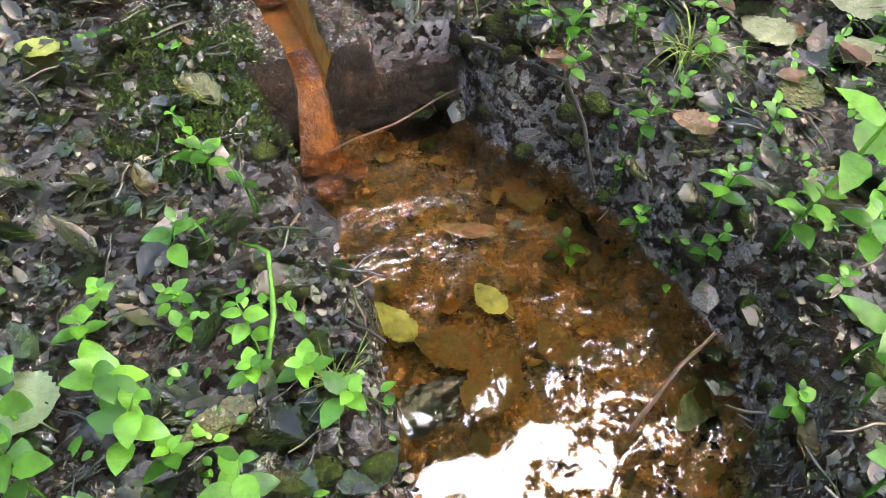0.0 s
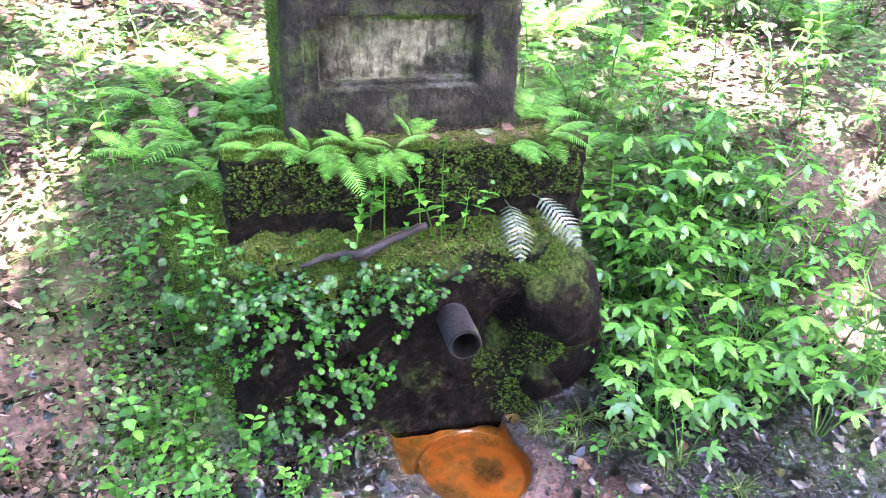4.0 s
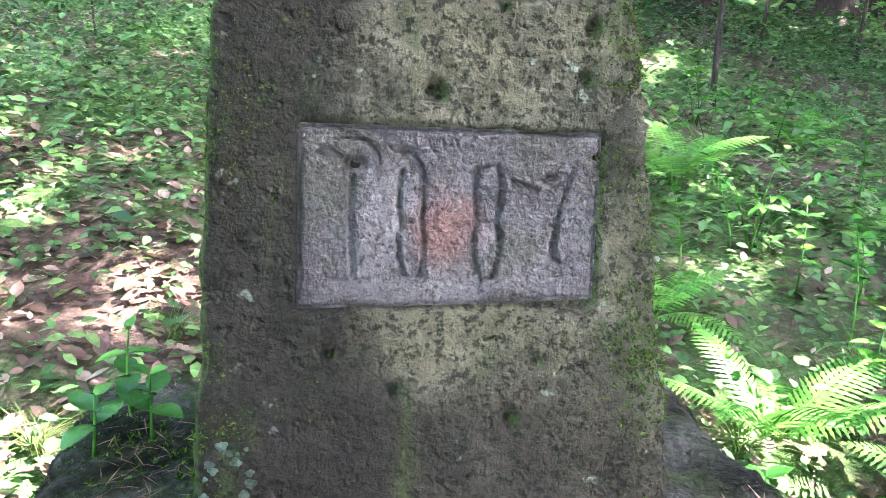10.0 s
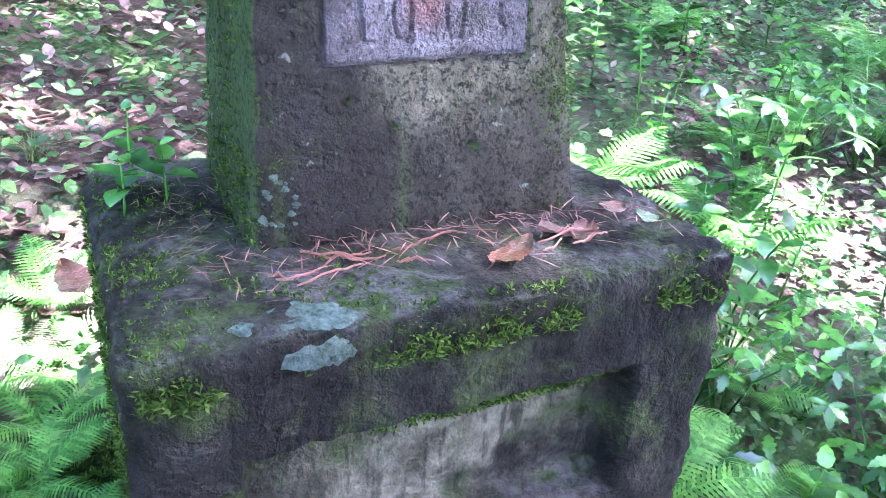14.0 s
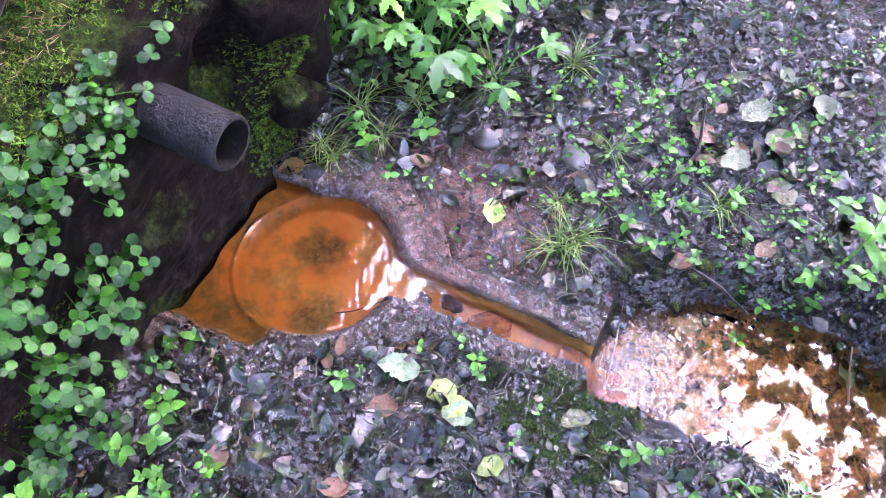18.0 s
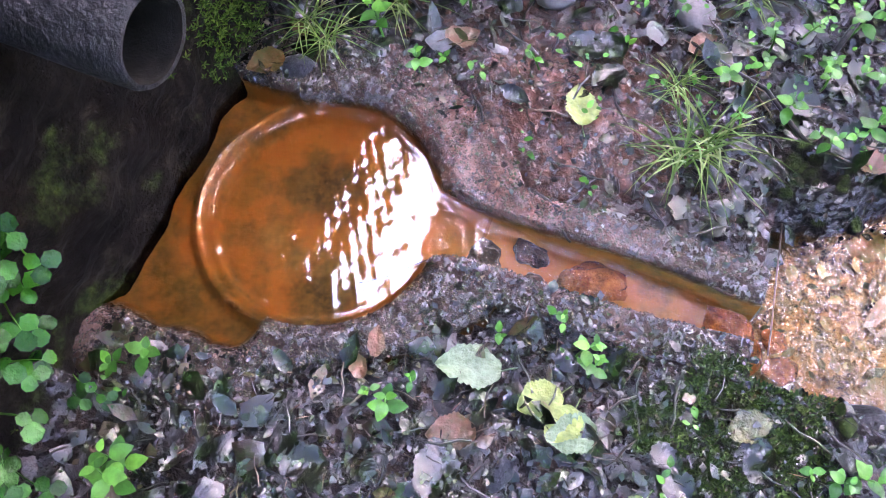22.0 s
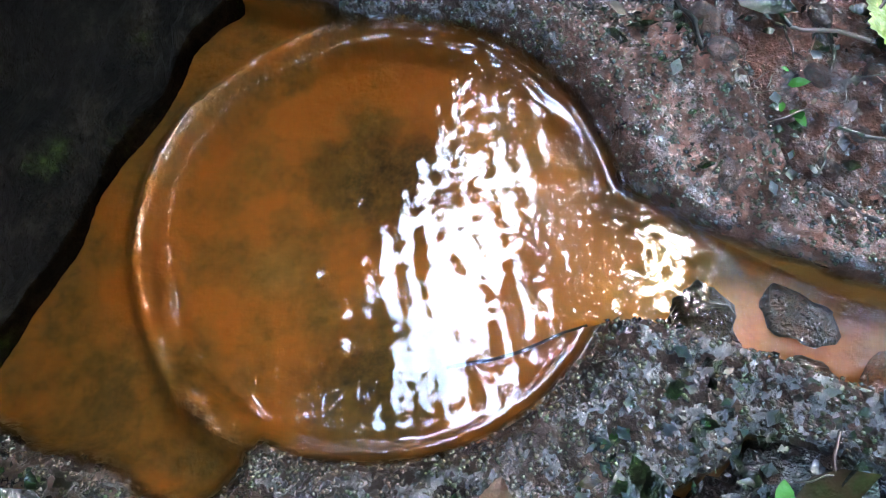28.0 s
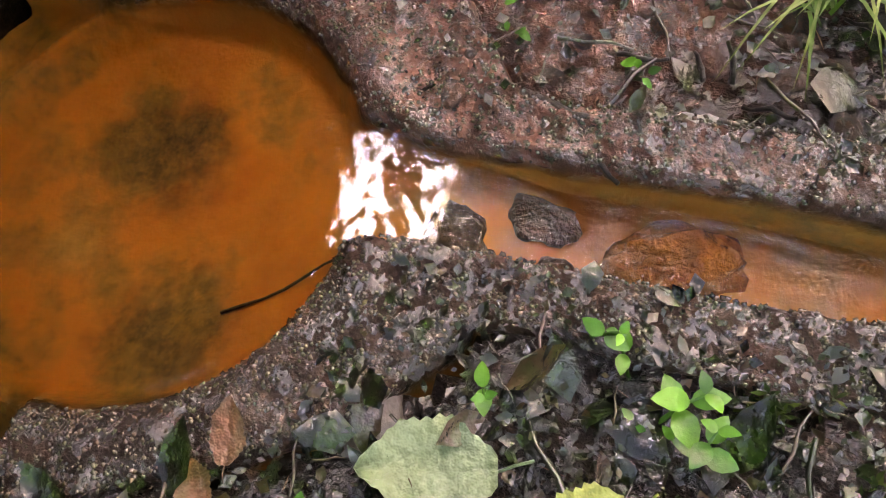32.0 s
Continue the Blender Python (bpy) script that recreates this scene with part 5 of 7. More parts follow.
    a, d = rng.uniform(0, 2 * np.pi, n), rng.uniform(19.5, 40, n)
    x, y = d * np.cos(a), d * np.sin(a)
    # the unseen rear half is made denser and higher to hold off side light
    back = y < 4
    z = land(x, y) + rng.uniform(0, 1, n) ** 1.3 * np.where(back, 17, 13)
    ok = wavy(x + z, y, 0.55, 4) + 0.6 * wavy(a * 9, z, 0.8, 1) + rng.uniform(-0.5, 0.5, n) > np.where(back, -2.0, -0.9)
    x, y, z = x[ok], y[ok], z[ok]
    cl = np.repeat(np.stack([x, y, z], -1), 8, 0) + rng.normal(0, 0.75, (len(x) * 8, 3)) * [1, 1, 0.6]
    m = turns(len(cl), None, (-35, 35), (-35, 35), (0.38, 0.85), cl, rng)
    # the unseen rear is all dark spruce, which dims the light from there
    dark = wavy(cl[:, 0], cl[:, 1], 0.35, 2) + 0.4 * (cl[:, 0] > 5) + 3.0 * (cl[:, 1] < 6) > 0.85
    stuff("far_woods", [placed(blade(1, 0.6, 2, 0.2, 0.2), m[~dark])], M_BEECH, "far wood of bright leafy trees closing the view", "wood")
    stuff("far_spruce_woods", [placed(blade(1, 0.4, 2, 0.2, 0.2), m[dark])], M_SPRUCE, "far wood of dark spruces, with an unseen rear half added to dim the light", "wood")


# gaps in the leaf roof: x, y, half length, half width, turn, share that is missing
SKY_HOLES = ((3.4, 3.6, 3.0, 1.3, 22, 1.0), (4.8, -2.0, 1.2, 1.8, 0, 0.75))
build_canopy()



def build_stump():
    """An old mossy stump on a dark mound of roots and earth."""
    base = tagged(new("tree_stump"), "rotten mossy stump beside a dark mound of roots", "stump")
    V, F = trunk_arrays(0.62, 0.24, 0.06, 91, 18, 20, 1.5)
    F.append(tuple(range(19 * 18, 20 * 18)))
    piece("trunk", V, F, M_SOIL, base)
    part("root_mound", stone_mesh(0.55, 0.55, 47, M_SOIL), base, "dark earth held by old roots", pose(-0.15, -0.75, 0.0, 0, 0, 20))
    base.matrix_basis = pose(6.0, 7.95, stand(6.0, 7.95))


build_stump()

# ---- undergrowth of the slope ----


def scatter_xy(n, x0, x1, y0, y1, rng, keep=None):
    p = np.stack([rng.uniform(x0, x1, n), rng.uniform(y0, y1, n)], -1)
    return p if keep is None else p[keep(p[:, 0], p[:, 1])]


def off_monument(x, y):
    return ~((np.abs(x - MX) < 0.54) & (y > 1.5) & (y < 2.28)) & ~((np.abs(x - 0.05) < 0.6) & (y > 1.34) & (y < 1.6))


def build_cover():
    rng = np.random.default_rng(5)
    groups = []
    for n, x0, x1, y0, y1, lo, hi, up in ((2600, -0.78, -0.44, 1.28, 1.85, 0.012, 0.032, 0.03), (7000, -2.4, -0.8, 0.9, 2.1, 0.012, 0.038, 0.05), (1600, -0.85, -0.5, 1.15, 1.9, 0.012, 0.034, 0.05), (7000, 0.60, 2.4, 1.1, 2.0, 0.012, 0.036, 0.06), (2200, 0.55, 1.5, 1.35, 2.5, 0.015, 0.036, 0.10), (15000, -3.2, 3.6, 1.6, 4.6, 0.015, 0.052, 0.11), (30000, -5, 9, 3.5, 11, 0.03, 0.085, 0.16), (7000, -2.3, -0.3, 4.9, 7.4, 0.025, 0.055, 0.26), (5000, 3.6, 8.5, 5.5, 9.0, 0.03, 0.07, 0.26), (20000, -9, 20, 9, 28, 0.08, 0.2, 0.3)):
        p = scatter_xy(n, x0, x1, y0, y1, rng, off_monument)
        thick = wavy(p[:, 0], p[:, 1], 1.5, 2) + 0.5 * wavy(p[:, 0], p[:, 1], 4, 1) + rng.uniform(-0.6, 0.6, len(p)) + 0.35 * (p[:, 0] > 0.5)
        p = p[thick + 0.3 * (p[:, 1] > 4) > -0.12]
        z = land(p[:, 0], p[:, 1]) + np.abs(rng.normal(0, up, len(p))) * 0.7 + 0.01
        groups.append(placed(LEAF_L, turns(len(p), None, (-25, 25), (-30, 30), (lo, hi), np.column_stack([p, z]), rng)))
    stuff("undergrowth", groups, M_COVER, "low green undergrowth covering the sunlit slope", "undergrowth")


build_cover()


def sized(m, s):
    m[:, :3, :3] *= np.asarray(s)[:, None, None]
    return m


def open_ground(x, y):
    """Where litter lies: off the water, the basin's rim and the channel's edges."""
    clear = (np.hypot(x - BASIN[0], y - BASIN[1]) > 0.206 + 0.016 * wavy(x, y, 23, 5)) & ((np.abs(x - 0.211) > np.where(x < 0.211, 0.046, 0.052) + 0.010 * wavy(x, y, 31, 2)) | (y > 1.05))
    dry = (x < -0.04) | (x > 0.335) | (y < 1.17)
    return (pool_depth(x, y) < 0.004) & clear & dry & ((y < 1.36) | (np.abs(x) > 0.6))


def build_litter():
    rng = np.random.default_rng(6)
    curl = blade(1, 0.62, 3, 0.35, -0.25)
    groups = []
    for n, x0, x1, y0, y1, lo, hi in ((2600, -0.80, -0.42, 1.25, 1.85, 0.010, 0.030), (7500, -2.6, -0.6, 0.9, 2.2, 0.010, 0.034), (8500, -3.5, 0.5, 1.6, 5.0, 0.025, 0.068), (6500, 0.5, 4.5, 1.7, 6, 0.02, 0.055), (1800, -6, 8, 5, 14, 0.05, 0.1)):
        p = scatter_xy(n, x0, x1, y0, y1, rng, off_monument)
        z = land(p[:, 0], p[:, 1]) + rng.uniform(0.003, 0.02, len(p))
        groups.append(placed(curl, turns(len(p), None, (-25, 25), (-25, 25), (lo, hi), np.column_stack([p, z]), rng)))
    stuff("leaf_litter", groups, M_DRYLEAF, "dry brown fallen leaves on the slope", "leaf litter")
    groups = []
    p = scatter_xy(46000, -2.0, 1.5, -0.5, 1.7, rng, open_ground)
    # fewer on the trodden soil beside the channel
    p = p[rng.uniform(0, 1, len(p)) < 0.25 + 0.75 * sstep(0.1, 0.4, np.hypot(p[:, 0] - 0.4, p[:, 1] - 0.95))]
    z = np.maximum(top_at(p[:, 0], p[:, 1]), floor_height(p[:, 0], p[:, 1])) + rng.uniform(-0.001, 0.008, len(p))
    half = len(p) // 2
    for i, b in enumerate((blade(1, 0.5, 3, 0.35, -0.3), blade(1, 0.75, 3, -0.25, 0.35, 0.6, 0.7))):
        q = slice(0, half) if i == 0 else slice(half, None)
        groups.append(placed(b, sized(turns(len(p[q]), None, (-32, 32), (-32, 32), (1, 1), np.column_stack([p[q], z[q]]), rng), (0.005 + 0.047 * rng.uniform(0, 1, len(p[q])) ** 3.4) * np.where((np.hypot((p[q][:, 0] - 0.09) / 0.10, (p[q][:, 1] - 0.62) / 0.14) < 1) | (np.abs(p[q][:, 0] - 0.211) < 0.11) & (p[q][:, 1] < 1.08), 0.4, 1))))
    # the fine crumbs between the leaves
    p = scatter_xy(80000, -1.5, 1.3, -0.45, 1.4, rng, open_ground)
    p = p[rng.uniform(0, 1, len(p)) < 0.35 + 0.65 * sstep(0.1, 0.35, np.hypot(p[:, 0] - 0.4, p[:, 1] - 0.95))]
    z = np.maximum(top_at(p[:, 0], p[:, 1]), floor_height(p[:, 0], p[:, 1])) + rng.uniform(-0.001, 0.006, len(p))
    groups.append(placed(blade(1, 0.7, 2, 0.3, -0.2, 0.5, 0.6), sized(turns(len(p), None, (-38, 38), (-38, 38), (1, 1), np.column_stack([p, z]), rng), 0.004 + 0.009 * rng.uniform(0, 1, len(p)) ** 2)))
    stuff("wet_leaf_litter", groups, M_WETLEAF, "dark wet leaf scraps lying on the mud", "leaf litter")


build_litter()


def build_twig_litter():
    """Thin dark stalks and bits of twig that lie criss-cross on the mud."""
    rng = np.random.default_rng(61)
    p = scatter_xy(5200, -1.1, 1.3, -0.45, 1.36, rng, lambda x, y: (pool_depth(x, y) < -0.01) & (collar(x, y) < 0.6))
    bit = tube([(0, -0.5, 0), (0.04, -0.15, 0.03), (-0.02, 0.2, 0.02), (0.03, 0.5, 0)], [0.03, 0.034, 0.028, 0.018], 4, False)
    m = sized(turns(len(p), None, (-10, 10), (-10, 10), (1, 1), np.column_stack([p, top_at(p[:, 0], p[:, 1]) + rng.uniform(0.004, 0.014, len(p))]), rng), 0.012 + 0.05 * rng.uniform(0, 1, len(p)) ** 3)
    stuff("twig_litter", [placed(bit, m)], M_TWIGBIT, "thin dark wet stalks and bits of twig on the mud", "twigs")
    # sprouts of a few small leaves
    n = 900
    p = scatter_xy(n, -0.9, 1.25, -0.3, 1.36, rng, lambda x, y: (pool_depth(x, y) < -0.012) & (collar(x, y) < 0.3))
    good = wavy(p[:, 0], p[:, 1], 7, 5) + 0.9 * (p[:, 0] > 0.42) + rng.uniform(-0.5, 0.5, len(p)) > 0.55
    p = p[good]
    k = rng.integers(3, 8, len(p))
    q = np.repeat(p, k, 0) + rng.normal(0, 0.009, (k.sum(), 2))
    z = top_at(q[:, 0], q[:, 1]) + rng.uniform(0.006, 0.03, len(q))
    leaf = blade(1, 0.62, 4, 0.2, 0.25, 0.42, 0.8)
    stuff("sprouts", [placed(leaf, turns(len(q), None, (-25, 30), (-25, 25), (0.006, 0.015), np.column_stack([q, z]), rng))], M_HERB, "small green sprouts scattered over the mud", "sprouts")


build_twig_litter()


def build_pool_debris():
    rng = np.random.default_rng(16)
    p = scatter_xy(2200, 0.1, 0.6, -0.5, 0.6, rng, lambda x, y: pool_depth(x, y) > 0.005)
    z = floor_height(p[:, 0], p[:, 1]) + rng.uniform(0.0, 0.010, len(p))
    m = sized(turns(len(p), None, (-25, 25), (-25, 25), (1, 1), np.column_stack([p, z]), rng), 0.004 + 0.030 * rng.uniform(0, 1, len(p)) ** 4)
    stuff("pool_debris", [placed(blade(1, 0.6, 3, 0.3, -0.2), m)], M_POOLLEAF, "scraps of leaf coated with ochre on the bed of the pool", "debris")


build_pool_debris()

# ---- plants ----


def frond(length, width, pairs, seed, droop=0.5):
    """One fern frond along +y: a stalk and two rows of toothed leaflets."""
    rng = np.random.default_rng(seed)
    V, F = [], []

    def spine(s):
        return np.array([0.04 * length * math.sin(2.2 * s + seed), length * (s - 0.12 * droop * s ** 3), length * (0.28 * s - droop * s * s)])

    st = [spine(s) for s in np.linspace(0, 1, 10)]
    groups = [tube(st, np.linspace(0.012, 0.003, 10) * length * 0.7, 4)]
    for i in range(pairs):
        s = 0.16 + 0.82 * i / (pairs - 1)
        w = width * 0.5 * (math.sin(math.pi * (0.18 + 0.80 * (s - 0.16) / 0.82)) ** 0.8) * rng.uniform(0.9, 1.1)
        o, d = spine(s), spine(min(1, s + 0.05)) - spine(s - 0.05)
        d /= np.linalg.norm(d)
        for side in (-1, 1):
            out = np.array([side * 1.0, 0, 0]) * 0.93 + d * 0.36
            out /= np.linalg.norm(out)
            up = np.cross(out, d) * side
            k = max(4, int(9 * w / (width * 0.5)))
            base = len(V)
            step = (0.45 if pairs > 15 else 0.34) * length * 0.82 / pairs
            for j in range(k + 1):
                u = j / k
                c = o + out * w * u - up * (0.12 * w * u * u) + np.array([0, 0, -0.12 * w * u * u])
                t = step * (1 - u) ** 0.55 * (1.45 if j % 2 == 0 else 0.8)
                V += [c - d * t, c + np.array([0, 0, 0.0015 * (j % 2)]), c + d * t]
            for j in range(k):
                a = base + 3 * j
                F += [(a, a + 1, a + 4, a + 3), (a + 1, a + 2, a + 5, a + 4)]
    groups.append((np.array(V), F))
    return joined(groups)


FRONDS = [mesh_of("frond", *frond(1, 0.50, 22, 1, 0.55), M_FERN), mesh_of("frond", *frond(1, 0.56, 20, 2, 0.75), M_FERN), mesh_of("frond", *frond(1, 0.46, 22, 3, 0.4), M_FERN)]
GREYFROND = mesh_of("frond", *frond(1, 0.52, 14, 4, 0.45), M_FERNGREY)


def build_fern(x, y, z, fronds, seed, label="bright green fern with arching fronds", grey=False):
    """fronds: (yaw, pitch, length) each."""
    rng = np.random.default_rng(seed)
    base = tagged(new("fern"), label, "fern", "ferns round the monument")
    base.matrix_basis = pose(x, y, z)
    for i, (yaw, pitch, L) in enumerate(fronds):
        part("frond", GREYFROND if grey else FRONDS[(seed + i) % 3], base, "", pose(0, 0, 0, pitch, rng.uniform(-12, 12), yaw) @ Matrix.Scale(L * (1.0 if grey else 0.66 if y < 1.75 else 0.78 if y < 2.3 else 1.0), 4))
    return base


build_fern(-0.21, 1.60, 0.90, [(150, 35, 0.22), (190, 20, 0.24), (95, 30, 0.22), (230, 40, 0.18), (130, 60, 0.2)], 1)
build_fern(-0.07, 1.62, 0.90, [(170, 30, 0.24), (215, 25, 0.2), (120, 45, 0.24), (75, 40, 0.18), (20, 70, 0.17), (185, 5, 0.2)], 2)
build_fern(0.03, 1.60, 0.90, [(190, 15, 0.21), (150, 5, 0.18), (235, 35, 0.2), (110, 35, 0.22), (270, 45, 0.16)], 3)
build_fern(0.10, 1.68, 0.90, [(340, 65, 0.17), (60, 60, 0.15), (290, 50, 0.15)], 4, "small fern at the foot of the plinth")
build_fern(0.36, 1.585, 0.90, [(200, 0, 0.22), (235, 5, 0.2), (260, 15, 0.22)], 5, "fern hanging over the mossy step")
build_fern(0.50, 1.63, 0.90, [(265, 30, 0.25), (230, 20, 0.22), (310, 40, 0.2), (200, 30, 0.2), (180, 10, 0.2)], 6)
build_fern(0.47, 1.78, 0.90, [(250, 40, 0.24), (290, 35, 0.26), (330, 50, 0.2), (200, 45, 0.18)], 7)
build_fern(0.56, 1.72, 0.80, [(240, 30, 0.24), (280, 25, 0.28), (200, 20, 0.24), (320, 40, 0.2)], 17)
build_fern(-0.33, 1.66, 0.89, [(120, 30, 0.22), (160, 25, 0.2), (80, 35, 0.2)], 8)
build_fern(-0.50, 1.95, 0.82, [(90, 35, 0.26), (130, 30, 0.26), (60, 45, 0.2), (170, 35, 0.22)], 9)
build_fern(-0.62, 2.3, 0.86, [(90, 35, 0.28), (140, 30, 0.28), (40, 45, 0.24), (190, 35, 0.22), (240, 40, 0.2)], 10)
build_fern(0.64, 2.05, 0.82, [(270, 35, 0.3), (220, 30, 0.28), (310, 40, 0.26), (180, 35, 0.22)], 11)
build_fern(0.335, 1.525, 0.755, [(182, -22, 0.22)], 12, "dusty grey fern frond lying on the bank", True)
build_fern(0.42, 1.525, 0.765, [(205, -22, 0.23)], 13, "dusty grey fern frond lying on the bank", True)
build_fern(-0.14, 1.575, 0.90, [(160, 5, 0.2), (200, -5, 0.22), (130, 15, 0.19), (180, 25, 0.2)], 18, "fern hanging over the mossy step")
build_fern(0.02, 1.57, 0.90, [(175, 0, 0.18), (205, 10, 0.2), (150, 12, 0.2)], 19, "fern hanging over the mossy step")
for i, (x, y, z, k) in enumerate(((-0.36, 1.80, 0.905, 0.22), (-0.34, 1.98, 0.905, 0.24), (-0.38, 2.14, 0.905, 0.24), (-0.48, 1.78, 0.80, 0.26), (-0.56, 2.10, 0.82, 0.28), (-0.68, 1.92, 0.80, 0.26), (-0.80, 2.16, 0.84, 0.28), (-0.62, 2.45, 0.90, 0.28), (0.60, 1.90, 0.82, 0.28), (0.72, 1.80, 0.80, 0.26), (0.78, 2.15, 0.86, 0.30), (0.56, 2.25, 0.88, 0.26), (0.92, 2.0, 0.84, 0.28), (-0.36, 2.32, 0.86, 0.24), (-0.28, 2.48, 0.88, 0.26), (-0.44, 2.46, 0.88, 0.25), (-0.34, 2.66, 0.91, 0.26), (-0.42, 2.02, 0.905, 0.20), (-0.36, 2.18, 0.905, 0.20))):
    build_fern(x, y, z, [(a + 23 * i, 22 + (a * 7 + 11 * i) % 30, k * (0.58 + 0.03 * ((a + i) % 9))) for a in range(0, 360, 60)], 20 + i, "bright feathery fern beside the plinth")
FERN_FAR = build_fern(1.25, 2.4, 0.9, [(a, 30 + (a % 37), 0.33) for a in range(0, 360, 52)], 14)
rng4 = np.random.default_rng(44)
for x, y in ((1.7, 2.9), (2.3, 2.7), (0.95, 3.3), (2.1, 3.8), (2.9, 3.4), (1.5, 4.4), (3.4, 4.5), (2.6, 5.2), (-2.1, 4.6), (1.0, 2.75)):
    s = rng4.uniform(0.8, 1.3)
    copy_thing(FERN_FAR, pose(x, y, stand(x, y), 0, 0, rng4.uniform(0, 360))).scale = (s, s, s)

HERB_LEAF = [mesh_of("leaf", *blade(1, 0.52, 7, 0.16, 0.3, 0.38, 0.9, 0.07), M_HERB), mesh_of("leaf", *blade(1, 0.66, 8, 0.16, 0.3, 0.45, 0.8, 0.03), M_HERB), mesh_of("leaf", *blade(1, 0.34, 6, 0.2, 0.35, 0.4, 0.9), M_HERB)]


def build_herb(seed, height, tiers, leaf, size, label):
    """An upright herb: a stem with crossed pairs of leaves, each leaf a part."""
    rng = np.random.default_rng(seed)
    base = tagged(new("woodland_herb"), label, "plant", "herbs round the spring")
    bend = rng.uniform(-0.25, 0.25, 2)
    at = lambda s: np.array([bend[0] * height * s * s, bend[1] * height * s * s, height * s])
    piece("stem", *tube([at(s) for s in (-0.1, 0.2, 0.5, 0.8, 1.0)], np.array([1, 0.9, 0.75, 0.6, 0.35]) * (0.0016 + 0.006 * height), 5), M_HERB, base)
    for i in range(tiers):
        s = 0.3 + 0.7 * (i + 1) / tiers
        yaw = 90 * i + rng.uniform(-20, 20)
        for side in (0, 180):
            L = size * (1.05 - 0.45 * s + 0.1 * rng.uniform(-1, 1)) * (0.75 if i == tiers - 1 else 1)
            p = at(s)
            part("leaf", HERB_LEAF[leaf], base, "", pose(*p, rng.uniform(5, 35) if i < tiers - 1 else 40, rng.uniform(-15, 15), yaw + side) @ Matrix.Scale(L, 4))
    return base


def build_palm_herb(seed, height, stalks, size, label):
    """A herb of long stalks, each with a hand-shaped spray of five toothed leaflets as one leaf."""
    rng = np.random.default_rng(seed)
    base = tagged(new("lobed_leaf_herb"), label, "plant", "herbs round the spring")
    for i in range(stalks):
        a = 2 * math.pi * i / stalks + rng.uniform(-0.4, 0.4)
        out, h = rng.uniform(0.25, 0.6) * height, height * rng.uniform(0.55, 1.0)
        tip = np.array([out * math.cos(a), out * math.sin(a), h])
        g = [tube([(0, 0, -0.02), tip * [0.4, 0.4, 0.6], tip], [0.0028, 0.0022, 0.0016], 4)]
        for k, ang in enumerate((-105, -52, 0, 52, 105)):
            v, f = blade(1, 0.36, 9, 0.12, 0.22, 0.5, 0.9, 0.22)
            m = np.array(pose(*tip, rng.uniform(-18, 12), rng.uniform(-8, 8), math.degrees(a) - 90 + ang) @ Matrix.Scale(size * (1.0 - 0.12 * abs(k - 2)), 4))
            g.append(placed((v, f), m[None]))
        piece("leaf", *joined(g), M_HERB, base)
    return base


def ground_under(x, y):
    if -0.55 < x < 0.56 and 1.40 < y < 1.545:
        return 0.645 + 0.3 * (y - 1.42)
    return float(top_at(np.array([x]), np.array([y]))[0])


def plant_out(makers, spots, rng, lo=0.8, hi=1.2):
    """Stands each maker's plant at its first spot, and copies of it at the others."""
    made = {}
    for i, (x, y, k) in enumerate(spots):
        s, m = rng.uniform(lo, hi), pose(x, y, ground_under(x, y), rng.uniform(-10, 10), rng.uniform(-10, 10), rng.uniform(0, 360))
        if k not in made:
            made[k] = makers[k]()
            made[k].matrix_basis = m @ Matrix.Scale(s, 4)
        else:
            copy_thing(made[k], m).scale = (s, s, s)


HERBS = [
    lambda: build_herb(1, 0.16, 4, 0, 0.055, "upright herb with pointed glossy leaves"),
    lambda: build_herb(2, 0.24, 5, 0, 0.075, "tall herb with toothed pointed leaves"),
    lambda: build_herb(3, 0.34, 6, 0, 0.10, "tall nettle-like herb with broad toothed leaves"),
    lambda: build_herb(4, 0.05, 3, 1, 0.025, "small seedling with oval leaves"),
    lambda: build_palm_herb(5, 0.24, 6, 0.06, "herb with hand-shaped deeply lobed leaves"),
    lambda: build_palm_herb(6, 0.34, 8, 0.075, "bushy herb with hand-shaped lobed leaves"),
    lambda: build_herb(7, 0.075, 4, 1, 0.033, "low herb with shiny oval leaves"),
    lambda: build_herb(8, 0.05, 2, 1, 0.020, "tiny sprout with four leaves"),
]
rngh = np.random.default_rng(99)
spots = [(-0.06, 1.51, 0), (-0.02, 1.50, 1), (-0.10, 1.49, 0), (0.09, 1.52, 1), (0.12, 1.50, 0), (0.16, 1.515, 1), (0.14, 1.48, 6), (0.05, 1.49, 6), (0.21, 1.50, 0), (0.25, 1.51, 0)]
for n, x0, x1, y0, y1, kinds in ((34, 0.66, 1.75, 1.12, 1.8, (4, 5, 4, 4, 5, 6)), (18, 0.60, 2.0, 1.7, 2.6, (0, 2, 4, 1, 6)), (24, 0.66, 1.4, 0.98, 1.35, (4, 4, 6, 1)), (34, -1.15, -0.52, 1.3, 2.2, (6, 0, 6, 3)), (14, -1.5, -0.6, 1.9, 2.8, (1, 2, 6)), (30, 0.7, 2.8, 2.4, 3.8, (2, 1, 5, 2)), (18, 1.5, 4.5, 3.6, 5.6, (2, 5, 2)), (10, -2.4, -0.8, 2.6, 4.0, (1, 6))):
    for _ in range(n):
        spots.append((rngh.uniform(x0, x1), rngh.uniform(y0, y1), kinds[rngh.integers(len(kinds))]))
for _ in range(48):
    spots.append((rngh.uniform(-0.75, -0.46), rngh.uniform(1.36, 1.8), (0, 6, 6, 6, 3)[rngh.integers(5)]))
for _ in range(34):
    spots.append((rngh.uniform(0.58, 1.2), rngh.uniform(1.3, 1.75), (4, 5, 6, 0, 4)[rngh.integers(5)]))
